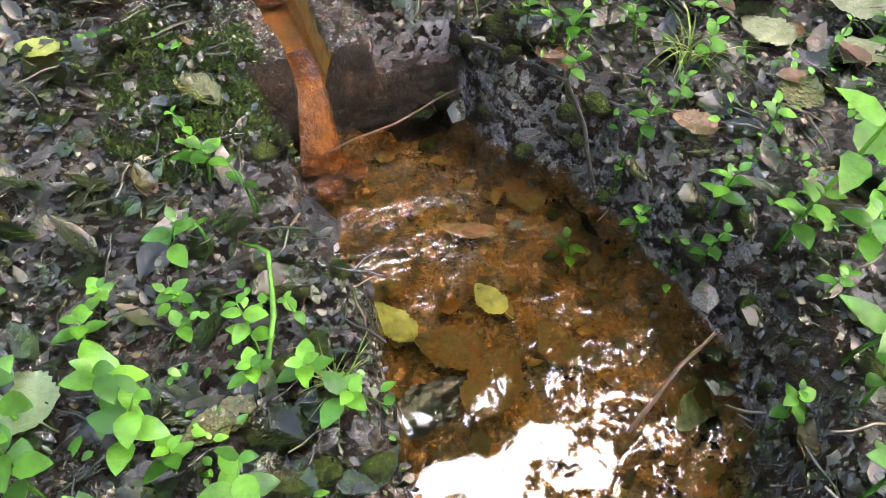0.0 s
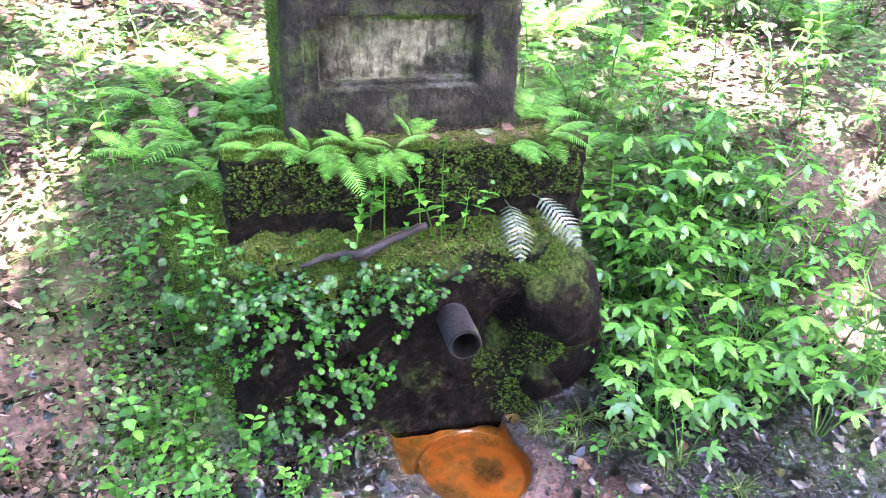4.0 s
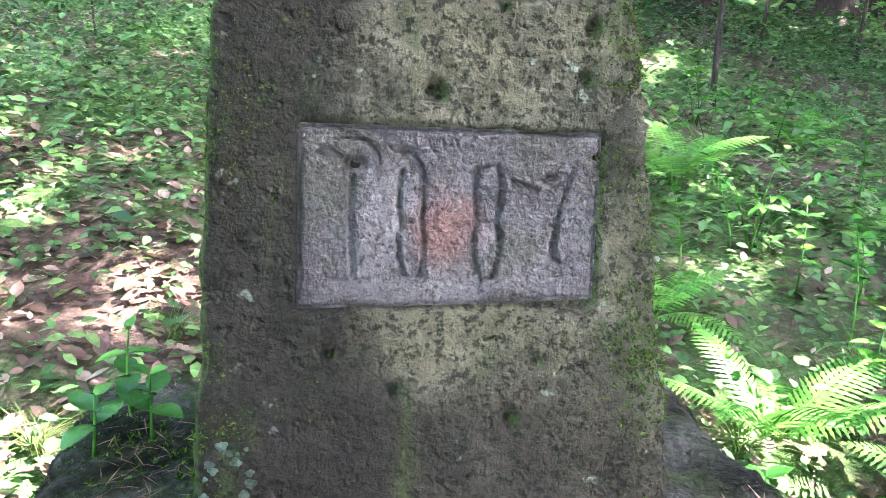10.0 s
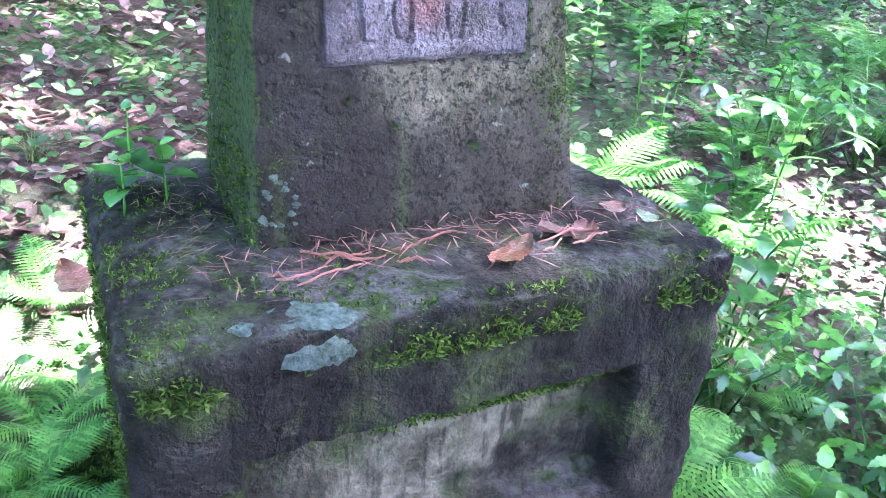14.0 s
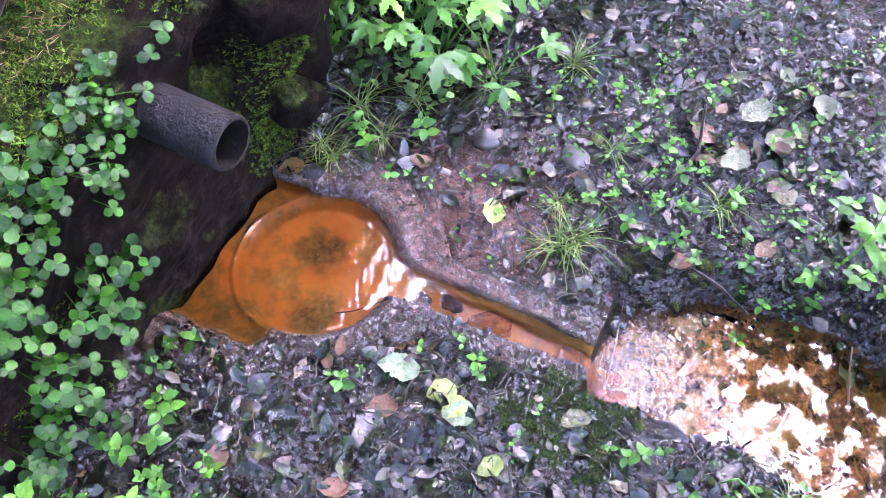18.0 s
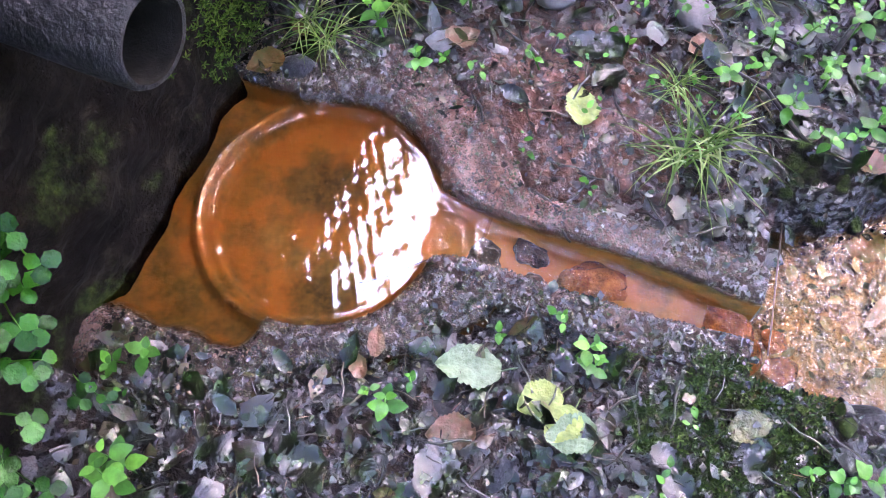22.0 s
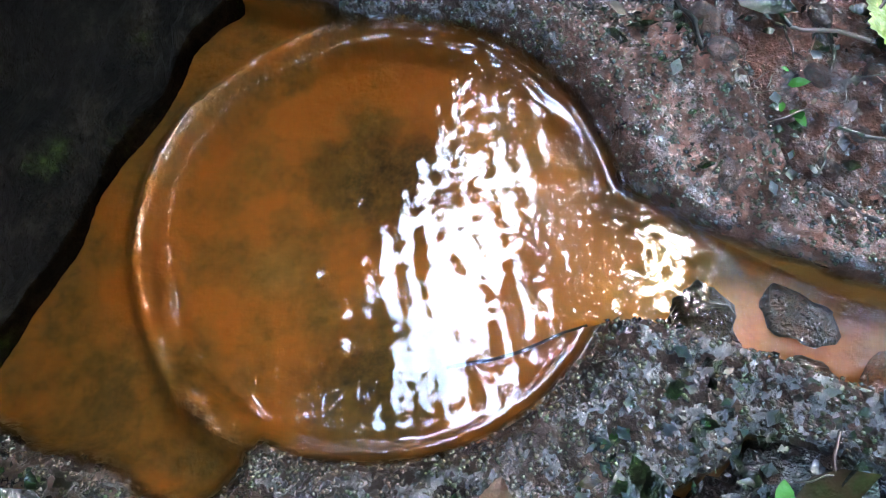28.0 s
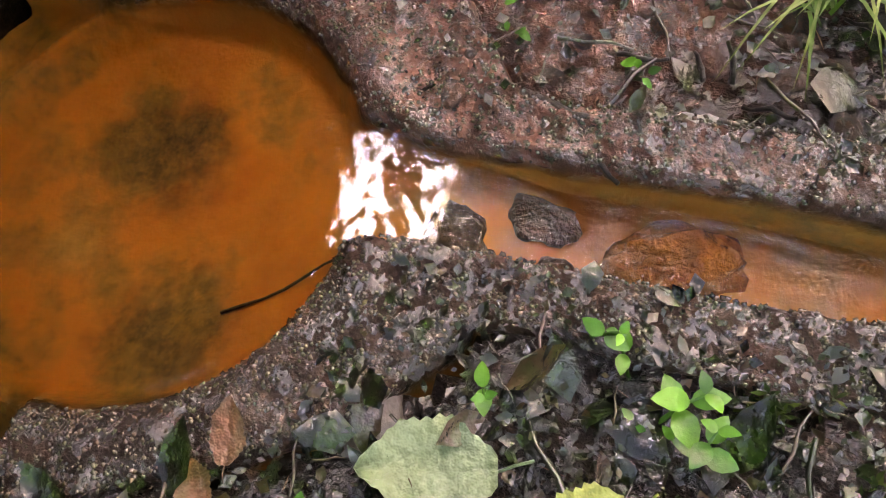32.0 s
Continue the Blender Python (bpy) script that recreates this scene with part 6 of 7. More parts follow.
for _ in range(30):
    spots.append((rngh.uniform(0.40, 0.9), rngh.uniform(0.28, 0.75), (3, 7, 7, 3)[rngh.integers(4)]))
for _ in range(22):
    spots.append((rngh.uniform(0.62, 1.15), rngh.uniform(1.6, 2.4), (0, 4, 1, 6, 2)[rngh.integers(5)]))
# the pool's banks and the mud
for x, y, k in ((0.505, 0.28, 6), (0.54, 0.24, 6), (0.585, 0.26, 0), (0.53, 0.31, 6), (0.47, 0.11, 6), (0.50, 0.08, 6), (0.52, 0.12, 0), (0.445, 0.02, 6), (0.40, -0.03, 6), (0.36, 0.06, 6), (0.60, 0.20, 6), (0.55, 0.18, 3), (0.66, 0.22, 6), (0.62, 0.36, 3), (0.49, 0.36, 3), (0.51, 0.42, 3), (0.47, 0.52, 3), (0.46, 0.60, 3), (0.48, 0.57, 7), (0.56, 0.44, 3), (0.70, 0.30, 6), (0.75, 0.12, 6),
                (-0.045, 0.285, 6), (-0.11, 0.30, 6), (-0.05, 0.24, 6), (-0.10, 0.235, 6), (-0.14, 0.22, 6), (-0.07, 0.20, 6), (-0.02, 0.22, 3), (-0.17, 0.27, 6), (0.06, 0.30, 6), (0.05, 0.27, 3), (-0.04, 0.38, 3), (-0.06, 0.345, 3), (0.0, 0.33, 7), (0.02, 0.40, 3), (0.05, 0.42, 7), (0.09, 0.26, 3), (0.10, 0.31, 7), (0.06, 0.515, 3), (0.07, 0.54, 7), (-0.12, 0.40, 3), (0.10, 0.23, 3), (0.01, 0.17, 6),
                (0.135, 0.865, 7), (0.098, 0.915, 7), (0.12, 0.84, 7), (0.08, 0.80, 3), (0.10, 0.82, 3), (-0.034, 1.006, 3), (0.0, 0.99, 7), (-0.02, 1.03, 7), (0.40, 1.13, 3), (0.44, 1.20, 6), (0.48, 1.24, 6), (0.43, 1.10, 7), (0.52, 1.10, 6), (-0.08, 1.30, 3), (-0.09, 1.325, 3), (0.46, 0.98, 7), (0.50, 0.66, 3), (0.55, 0.62, 3), (0.46, 0.71, 7), (0.58, 0.55, 3), (0.66, 0.60, 3), (0.52, 0.74, 3), (0.58, 0.70, 7), (0.72, 0.9, 3), (0.80, 0.78, 6), (0.70, 0.72, 3), (0.07, 0.50, 3), (0.02, 0.36, 3), (0.10, 0.45, 7), (-0.25, 1.12, 3), (-0.30, 1.05, 3), (-0.2, 1.25, 6), (-0.28, 1.28, 6), (-0.36, 1.22, 6), (-0.45, 1.3, 0), (-0.55, 1.2, 3), (-0.6, 1.0, 3)):
    spots.append((x, y, k))
for _ in range(22):
    spots.append((rngh.uniform(-0.78, -0.5), rngh.uniform(1.15, 1.42), (6, 0, 6, 3)[rngh.integers(4)]))
for _ in range(26):
    spots.append((rngh.uniform(-0.6, -0.2), rngh.uniform(1.12, 1.36), (3, 7, 6, 3)[rngh.integers(4)]))
plant_out(HERBS, spots, rngh)
# seedlings that have taken root behind the shaft's corner
for i, (x, y, h) in enumerate(((-0.20, 2.10, 0.10), (-0.17, 2.05, 0.07), (-0.22, 2.03, 0.06))):
    seedling = build_herb(40 + i, h, 3, 1, 0.05, "seedling with broad leaves growing on the plinth")
    seedling.matrix_basis = pose(x, y, 1.372, 4, -6, 70 * i)


def build_creeper(seed, n, size):
    """A clump of a creeping plant: thin stalks, each with three round, notched leaves."""
    rng = np.random.default_rng(seed)
    base = tagged(new("creeping_plant"), "clump of creeping plant with small round glossy leaves", "plant", "creeping plants on the bank")
    st, lv = [], []
    leaf = blade(1, 0.95, 6, 0.16, 0.25, 0.55, 0.6, 0.08)
    for i in range(n):
        p = np.array([rng.normal(0, 0.045), -abs(rng.normal(0.03, 0.02)), rng.normal(0, 0.045)])
        st.append(tube([p * [0.8, 0, 0.8] + [0, 0.02, -0.015], p * [0.9, 0.6, 0.95], p], [0.0012, 0.001, 0.0008], 3, False))
        a0 = rng.uniform(0, 360)
        for k in range(3):
            m = np.array(pose(*p, 26 + rng.uniform(-22, 26), rng.uniform(-16, 16), 0) @ pose(0, 0, 0, rng.uniform(-8, 12), 0, a0 + 120 * k) @ Matrix.Scale(size * rng.uniform(0.75, 1.2), 4))
            lv.append(placed(leaf, m[None]))
    tagged(piece("stem", *joined(st), M_HERB, base), kind="stuff")
    tagged(piece("foliage", *joined(lv), M_CLOVER, base), kind="stuff")
    return base


CREEP = [build_creeper(s, 9, 0.0155) for s in (1, 2, 3)]
rngc = np.random.default_rng(12)
used = set()
for i in range(74):
    u, v = rngc.uniform(0.06, 0.62), rngc.uniform(0.10, 0.62)
    # the growth hangs thickest over the middle of the bank, clear of the pipe
    x, y, z = (float(q) for q in bank_surface(np.array(u), np.array(v)))
    if x > 0.07 - 0.5 * (0.55 - v) or float(wavy(x, z, 16, 3)) < -0.3:
        continue
    m = pose(x, y - 0.005, z, -55 * float(sstep(0.5, 0.7, v)), 0, rngc.uniform(-30, 30))
    k = i % 3
    s = rngc.uniform(0.8, 1.35)
    if k in used:
        copy_thing(CREEP[k], m).scale = (s, s, s)
    else:
        used.add(k)
        CREEP[k].matrix_basis = m @ Matrix.Scale(s, 4)


def build_grass(seed, n, L, label="tuft of thin grass blades"):
    rng = np.random.default_rng(seed)
    V = []
    for i in range(n):
        a, t = rng.uniform(0, 6.28), rng.uniform(0.5, 1.2)
        l = L * rng.uniform(0.5, 1.1)
        d = np.array([math.cos(a), math.sin(a)])
        side = np.array([-d[1], d[0]]) * 0.0016
        o = rng.normal(0, 0.012, 2)
        vv, ff = [], []
        for j in range(6):
            s = j / 5
            c = np.array([*(o + d * l * t * 0.8 * s ** 1.5), l * (0.75 * s - 0.55 * s * s * t) + 0.002])
            w = side * (1 - s) ** 0.5
            vv += [(c[0] - w[0], c[1] - w[1], c[2]), (c[0] + w[0], c[1] + w[1], c[2])]
        for j in range(5):
            ff.append((2 * j, 2 * j + 1, 2 * j + 3, 2 * j + 2))
        V.append((np.array(vv), ff))
    return tagged(piece("grass_tuft", *joined(V), M_GRASS), label, "grass", "grass tufts")


GR = [build_grass(1, 34, 0.14), build_grass(2, 60, 0.30, "large tuft of long pale grass")]
GR[0].matrix_basis = pose(0.40, 0.765, 0.075)
GR[1].matrix_basis = pose(-1.05, 2.35, stand(-1.05, 2.35))
for x, y, k, s in ((0.43, 0.74, 0, 1.0), (0.41, 1.27, 0, 0.7), (-0.8, 1.7, 0, 1.2), (-0.87, 2.18, 1, 0.75), (-0.98, 2.1, 1, 0.6), (-0.95, 1.75, 0, 1.2), (-1.2, 1.6, 0, 1.2), (-1.2, 2.0, 1, 0.8), (-0.9, 2.7, 1, 0.8), (-0.55, 2.8, 1, 0.7), (0.62, 0.5, 0, 0.8), (0.9, 2.7, 1, 0.8), (-1.6, 3.3, 1, 0.9), (1.4, 3.0, 1, 0.9), (-0.35, 3.2, 1, 0.7), (-1.9, 2.7, 1, 0.9), (0.50, 0.80, 0, 0.6), (0.66, 0.74, 0, 0.7), (0.5, 1.2, 0, 0.8), (0.55, 1.28, 0, 1.1), (0.62, 1.18, 0, 0.9), (0.43, 1.31, 0, 0.8), (0.72, 1.05, 0, 0.9), (0.85, 0.9, 0, 1.0), (0.11, 0.25, 0, 0.45)):
    copy_thing(GR[k], pose(x, y, ground_under(x, y), 0, 0, 70 * x * y + 40 * x)).scale = (s, s, s)

# ---- fallen leaves, stones and sticks ----


def lobed_leaf(L, W, seed, n=23, curl=0.25):
    """A fallen leaf with a wavy rim, midrib and side veins."""
    rng = np.random.default_rng(seed)
    ph = rng.uniform(0, 6.28, 3)
    V, F = [], []
    m = 9
    for i in range(n):
        s = i / (n - 1)
        w = W / 2 * math.sin(math.pi * min(1, 0.04 + 0.96 * s) ** 0.85) ** 0.75 * (1 + 0.07 * math.sin(17 * s + ph[0]) + (0.05 if i % 2 else -0.05))
        for j in range(m):
            u = j / (m - 1) * 2 - 1
            x = u * w + 0.03 * L * math.sin(5 * s + ph[1])
            z = 0.010 * L + curl * L * 0.25 * (u * u * (0.6 + 0.5 * math.sin(4 * s + ph[2])) + (s - 0.5) ** 2 * 0.6) + 0.028 * L * abs(math.sin(14 * s - 5 * abs(u))) - (0.022 * L if j == m // 2 else 0)
            V.append((x, L * (s - 0.5), z))
    F = [q[::-1] for q in grid_faces(n, m)]
    g = [(np.array(V), F), tube([(0.03 * L * math.sin(ph[1]), -L * 0.5, 0.01 * L), (0.01 * L, -L * 0.62, 0.02 * L), (0.04 * L, -L * 0.75, 0.015 * L)], [0.012 * L] * 3, 4)]
    return joined(g)


def drop_leaf(x, y, z, L, W, yaw, mat, seed, label, tilt=(0, 0), curl=0.25):
    ob = piece("fallen_leaf", *lobed_leaf(L, W, seed, curl=curl), mat)
    ob.matrix_basis = pose(x, y, z, tilt[0], tilt[1], yaw)
    return tagged(ob, label, "leaf", "fallen leaves")


def at_floor(x, y):
    return float(top_at(np.array([x]), np.array([y]))[0]) + 0.003


for i, (x, y, L, W, yaw, mat, label) in enumerate((
        (0.422, 0.912, 0.062, 0.044, -70, M_YELLOW, "pale yellow-green fallen leaf lying on the mud"),
        (0.045, 0.935, 0.078, 0.052, 15, M_GREYLEAF, "faded green leaf with clear veins on wet mud"),
        (0.035, 0.845, 0.055, 0.045, 40, M_YELLOW, "yellow-green eaten leaf on wet mud"),
        (0.010, 0.800, 0.060, 0.046, 20, M_GREYLEAF, "pale green leaf on wet mud"),
        (-0.05, 0.715, 0.048, 0.036, 60, M_YELLOW, "bright yellow leaf on dark litter"),
        (-0.241, 0.693, 0.065, 0.038, 80, M_YELLOW, "pale yellow leaf on dark litter"),
        (0.002, 1.058, 0.036, 0.022, -40, M_BROWNLEAF, "brown leaf beside the basin"),
        (0.035, 1.045, 0.038, 0.022, -80, M_BROWNLEAF, "brown leaf beside the basin"),
        (0.345, 1.335, 0.055, 0.04, 40, M_POOLLEAF, "ochre-coloured leaf at the basin's corner"),
        (-0.345, 1.06, 0.08, 0.06, 30, M_GREYLEAF, "faded green leaf with veins on the litter"),
        (-0.349, 1.165, 0.055, 0.045, 10, M_GREYLEAF, "pale fallen leaf on the litter"),
        (-0.081, 0.93, 0.075, 0.05, 100, M_WETLEAF, "olive brown wet leaf on litter"),
        (-0.262, 0.496, 0.06, 0.042, 0, M_GREYLEAF, "green-white leaf on dark litter"),
        (-0.186, 0.531, 0.055, 0.045, 20, M_DRYLEAF, "pale brown curled leaf on litter"),
        (0.016, 0.812, 0.05, 0.04, 70, M_YELLOW, "yellow-green leaf scrap on the litter"),
        (0.453, 0.17, 0.075, 0.03, -75, M_GREYLEAF, "long pale green leaf on the bank"),
        (-0.11, 0.315, 0.06, 0.05, 30, M_GREYLEAF, "pale grey-green leaf on the mud"),
        (0.555, 0.40, 0.05, 0.035, 60, M_BROWNLEAF, "yellow-brown leaf on the bank"),
        (0.45, 1.12, 0.04, 0.035, 10, M_PALE, "pale leaf scrap beside the basin"),
        (0.46, 0.54, 0.035, 0.016, 70, M_DRYLEAF, "small pale leaf scrap on mud"),
        (-0.31, 1.09, 0.055, 0.045, -30, M_YELLOW, "pale leaf on dark litter"),
        (-0.233, 1.14, 0.05, 0.04, 60, M_DRYLEAF, "brown leaf on dark litter"),
        (0.744, 0.51, 0.07, 0.055, 20, M_PALELEAF, "large pale wet dead leaf"),
        (0.70, 0.40, 0.07, 0.05, -60, M_OLIVELEAF, "large wet olive dead leaf"),
        (0.82, 0.43, 0.08, 0.06, 100, M_PALELEAF, "large crumpled pale leaf on the bank"),
        (0.78, 0.58, 0.06, 0.045, 150, M_BROWNLEAF, "large wet brown dead leaf"))):
    drop_leaf(x, y, at_floor(x, y) + 0.007, L, W, yaw, mat, 60 + i, label, (6 * math.sin(3 * i), 6 * math.cos(5 * i)))
for i, (x, y, z, L, W, yaw, mat, label) in enumerate((
        (0.157, 1.785, 1.380, 0.062, 0.040, -75, M_BROWNLEAF, "curled russet leaf on the plinth"),
        (0.268, 1.81, 1.380, 0.042, 0.032, -50, M_BROWNLEAF, "russet leaf leaning on the obelisk"),
        (0.345, 1.86, 1.380, 0.042, 0.028, 80, M_BROWNLEAF, "dry leaf on the plinth"),
        (0.372, 1.825, 1.380, 0.032, 0.024, 40, M_GREYLEAF, "pale leaf on the plinth"),
        (0.23, 1.82, 1.380, 0.05, 0.03, 90, M_DRYLEAF, "dry brown leaf on the plinth"),
        (0.312, 1.66, 0.915, 0.055, 0.045, 60, M_GREYLEAF, "pale oval leaf on needles on the step"),
        (0.40, 1.70, 0.915, 0.05, 0.036, 20, M_DRYLEAF, "pale brown leaf on the step"),
        (0.14, 1.62, 0.925, 0.06, 0.04, 120, M_BROWNLEAF, "curled brown leaf among the ferns"),
        (0.30, 1.58, 0.915, 0.045, 0.03, 30, M_DRYLEAF, "brown leaf on the step"),
        (-0.28, 1.86, 1.385, 0.05, 0.032, 20, M_BROWNLEAF, "dead leaf at the back of the plinth"))):
    drop_leaf(x, y, z, L, W, yaw, mat, 90 + i, label, (10, -8), 0.6)
for i, (x, y, L, W, yaw, mat) in enumerate(((0.205, 0.425, 0.075, 0.06, 70, M_POOLLEAF), (0.312, 0.357, 0.045, 0.03, 20, M_YELLOW), (0.205, 0.365, 0.06, 0.035, 20, M_YELLOW), (0.245, 0.315, 0.07, 0.05, 50, M_POOLLEAF), (0.27, 0.264, 0.085, 0.055, -50, M_POOLLEAF), (0.205, 0.265, 0.09, 0.05, -70, M_WETLEAF), (0.42, 0.483, 0.06, 0.05, 10, M_POOLLEAF), (0.33, 0.45, 0.07, 0.022, 60, M_BROWNLEAF), (0.35, 0.28, 0.06, 0.04, 15, M_POOLLEAF), (0.40, 0.10, 0.06, 0.04, 75, M_POOLLEAF))):
    drop_leaf(x, y, -0.062 + 0.002 * (i % 5), L, W, yaw, mat, 120 + i, "leaf coated with ochre on the bed of the pool", (4, -5), 0.15)


WET_LEAVES = [mesh_of("fallen_leaf", *lobed_leaf(1.0, w, 150 + i, curl=0.55), m) for i, (w, m) in enumerate(((0.72, M_WETLEAF), (0.6, M_WETLEAF), (0.66, M_OLIVELEAF), (0.8, M_WETLEAF), (0.5, M_OLIVELEAF), (0.7, M_BROWNLEAF)))]
rngw = np.random.default_rng(151)
for i in range(150):
    x, y = (rngw.uniform(-0.75, 0.12), rngw.uniform(0.1, 1.15)) if i % 3 else (rngw.uniform(0.45, 1.0), rngw.uniform(0.25, 1.25))
    if pool_depth(np.array(x), np.array(y)) > -0.03 or not open_ground(np.array(x), np.array(y)):
        continue
    k = (0, 1, 2, 3, 0, 4, 1, 3, 0, 5)[i % 10]
    ob = new("fallen_leaf", WET_LEAVES[k])
    ob.matrix_basis = pose(x, y, at_floor(x, y) + 0.004, rngw.uniform(-14, 14), rngw.uniform(-14, 14), rngw.uniform(0, 360)) @ Matrix.Scale(rngw.uniform(0.03, 0.065), 4)
    tagged(ob, ("dark wet crumpled leaf on the mud", "dark wet crumpled leaf on the mud", "olive wet leaf on the mud", "dark wet crumpled leaf on the mud", "olive wet leaf on the mud", "russet wet leaf on the mud")[k], "leaf", "fallen leaves")


def drop_stone(x, y, z, r, flat, seed, mat, label, yaw=0, detail=3):
    ob = new("stone", stone_mesh(r, flat, seed, mat, detail))
    ob.matrix_basis = pose(x, y, z, 0, 0, yaw)
    return tagged(ob, label, "stone", "stones round the spring")


for x, y, z, r, flat, seed, mat, label in (
        (0.162, 0.395, -0.035, 0.028, 0.8, 1, M_WETSTONE, "black wet rounded stone at the pool's edge"),
        (0.135, 0.46, 0.0, 0.048, 0.9, 2, M_WETSTONE, "dark rough wet stone on the pool's bank"),
        (0.08, 0.60, 0.03, 0.035, 1.0, 3, M_ROCK, "grey square-edged stone beside the channel"),
        (-0.60, 0.75, 0.06, 0.075, 0.85, 4, M_WETSTONE, "smooth grey boulder half sunk in litter"),
        (0.272, 0.828, 0.075, 0.024, 0.7, 5, M_PALE, "pale grey-green stone beside the channel"),
        (0.614, 0.808, 0.085, 0.030, 0.5, 6, M_ROCK, "flat brown stone in the mud"),
        (0.585, 0.997, 0.09, 0.026, 0.5, 7, M_ROCK, "flat grey stone in the mud"),
        (0.36, 1.295, 0.085, 0.026, 0.9, 8, M_WETSTONE, "black wet stone at the basin's corner"),
        (-0.053, 0.862, 0.07, 0.022, 0.6, 9, M_WETSTONE, "black wet pebble in the litter"),
        (0.065, 0.985, 0.07, 0.030, 0.5, 10, M_ROCK, "grey wet stone beside the basin"),
        (0.02, 1.09, 0.075, 0.024, 0.6, 11, M_WETSTONE, "dark wet pebble beside the basin"),
        (-0.02, 1.12, 0.075, 0.022, 0.6, 12, M_WETSTONE, "dark wet pebble beside the basin"),
        (-0.03, 1.17, 0.075, 0.026, 0.6, 13, M_ROCK, "dark wet pebble beside the basin"),
        (-0.17, 1.066, 0.065, 0.045, 0.45, 14, M_WETSTONE, "flat blue-grey stone in the litter"),
        (-0.42, 1.05, 0.065, 0.07, 0.4, 15, M_WETSTONE, "long flat grey stone in the litter"),
        (0.24, 0.575, -0.048, 0.016, 0.6, 16, M_OCHRE, "ochre-coated stone under the outflow"),
        (0.205, 0.555, -0.05, 0.02, 0.5, 17, M_OCHRE, "ochre-coated stone under the outflow"),
        (0.47, 1.05, 0.085, 0.018, 0.6, 18, M_PALE, "small pale stone on the mud")):
    drop_stone(x, y, z, r, flat, seed, mat, label, 37 * seed)


for i, (x, y, L, mat, label) in enumerate(((0.80, 0.43, 0.06, M_DRYLEAF, "pale brown curled leaf on the bank"), (0.87, 0.50, 0.085, M_PALELEAF, "large bleached curled leaf on the bank"), (0.93, 0.37, 0.075, M_PALELEAF, "large bleached curled leaf on the bank"), (0.71, 0.56, 0.05, M_DRYLEAF, "pale brown curled leaf on the bank"), (0.86, 0.40, 0.05, M_OLIVELEAF, "olive wet leaf on the bank"), (0.78, 0.50, 0.045, M_BROWNLEAF, "russet leaf on the bank"), (0.94, 0.56, 0.06, M_OLIVELEAF, "olive wet leaf on the bank"), (0.70, 0.42, 0.04, M_BROWNLEAF, "russet leaf on the bank"), (0.99, 0.46, 0.055, M_PALELEAF, "bleached curled leaf on the bank"))):
    drop_leaf(x, y, at_floor(x, y) + 0.012, L * 0.85, L * 0.6, 61 * i, mat, 200 + i, label, (14 * math.sin(5 * i), 12 * math.cos(3 * i)), 0.5)

rngm = np.random.default_rng(23)
for x, y in ((0.405, 0.60), (0.43, 0.565), (0.455, 0.52), (0.475, 0.47), (0.49, 0.42), (0.51, 0.36), (0.52, 0.29), (0.515, 0.22), (0.48, 0.13), (0.12, 0.36), (0.115, 0.28), (0.11, 0.20), (0.13, 0.53), (0.36, 0.615), (0.44, 0.62)):
    for _ in range(3):
        px, py, r = x + rngm.normal(0, 0.02), y + rngm.normal(0, 0.02), rngm.uniform(0.006, 0.016)
        ob = new("clod", stone_mesh(r, rngm.uniform(0.5, 0.9), rngm.uniform(1, 90), M_SOIL))
        ob.matrix_basis = pose(px, py, at_floor(px, py), 0, 0, rngm.uniform(0, 360))
        tagged(ob, "dark wet clod of mud on the pool's bank", "clod", "clods of the pool's bank")


M_MUDCLOD = make_simple("red_brown_mud", [(0.3, (0.012, 0.006, 0.004)), (0.55, (0.06, 0.026, 0.016)), (0.8, (0.15, 0.066, 0.042))], 60, 0.25, 0.5, 0, 1.0, 160, None, 0.01)
CLODS = [stone_mesh(1.0, f, 60 + 3 * i, M_MUDCLOD, 2) for i, f in enumerate((0.5, 0.7, 0.45, 0.6))]
for i in range(110):
    px, py = rngm.uniform(0.27, 0.56), rngm.uniform(0.68, 1.24)
    if math.hypot(px - BASIN[0], py - BASIN[1]) < 0.22:
        continue
    ob = new("clod", CLODS[i % 4])
    ob.matrix_basis = pose(px, py, at_floor(px, py) - 0.002, 0, 0, rngm.uniform(0, 360)) @ Matrix.Scale(rngm.uniform(0.004, 0.013), 4)
    tagged(ob, "small wet clod of reddish mud", "clod", "clods beside the channel")


def drop_stick(points, radii, label, mat=M_TWIG, name="stick"):
    pts = []
    for a, b in zip(points, points[1:]):
        for s in (0, 0.33, 0.66):
            pts.append(Vector(a).lerp(Vector(b), s) + Vector((0.0015 * math.sin(40 * s + a[0] * 90), 0, 0.0015 * math.cos(70 * s + a[1] * 80))))
    pts.append(Vector(points[-1]))
    rr = np.interp(np.linspace(0, 1, len(pts)), np.linspace(0, 1, len(radii)), radii)
    rr = rr * (1 + 0.12 * np.sin(np.arange(len(pts)) * 2.3))
    return tagged(piece(name, *tube(pts, rr, 8), mat), label, "stick", "sticks")


drop_stick([(-0.265, 1.405, 0.662), (-0.20, 1.425, 0.674), (-0.145, 1.432, 0.676), (-0.105, 1.415, 0.674), (-0.04, 1.445, 0.688), (0.02, 1.467, 0.70), (0.095, 1.487, 0.712)], [0.006, 0.009, 0.011, 0.016, 0.012, 0.012, 0.011], "dark wet crooked stick lying on the bank")
drop_stick([(0.285, 0.94, 0.088), (0.275, 0.905, 0.092), (0.27, 0.88, 0.09)], [0.004, 0.003, 0.002], "short black twig on the concrete")
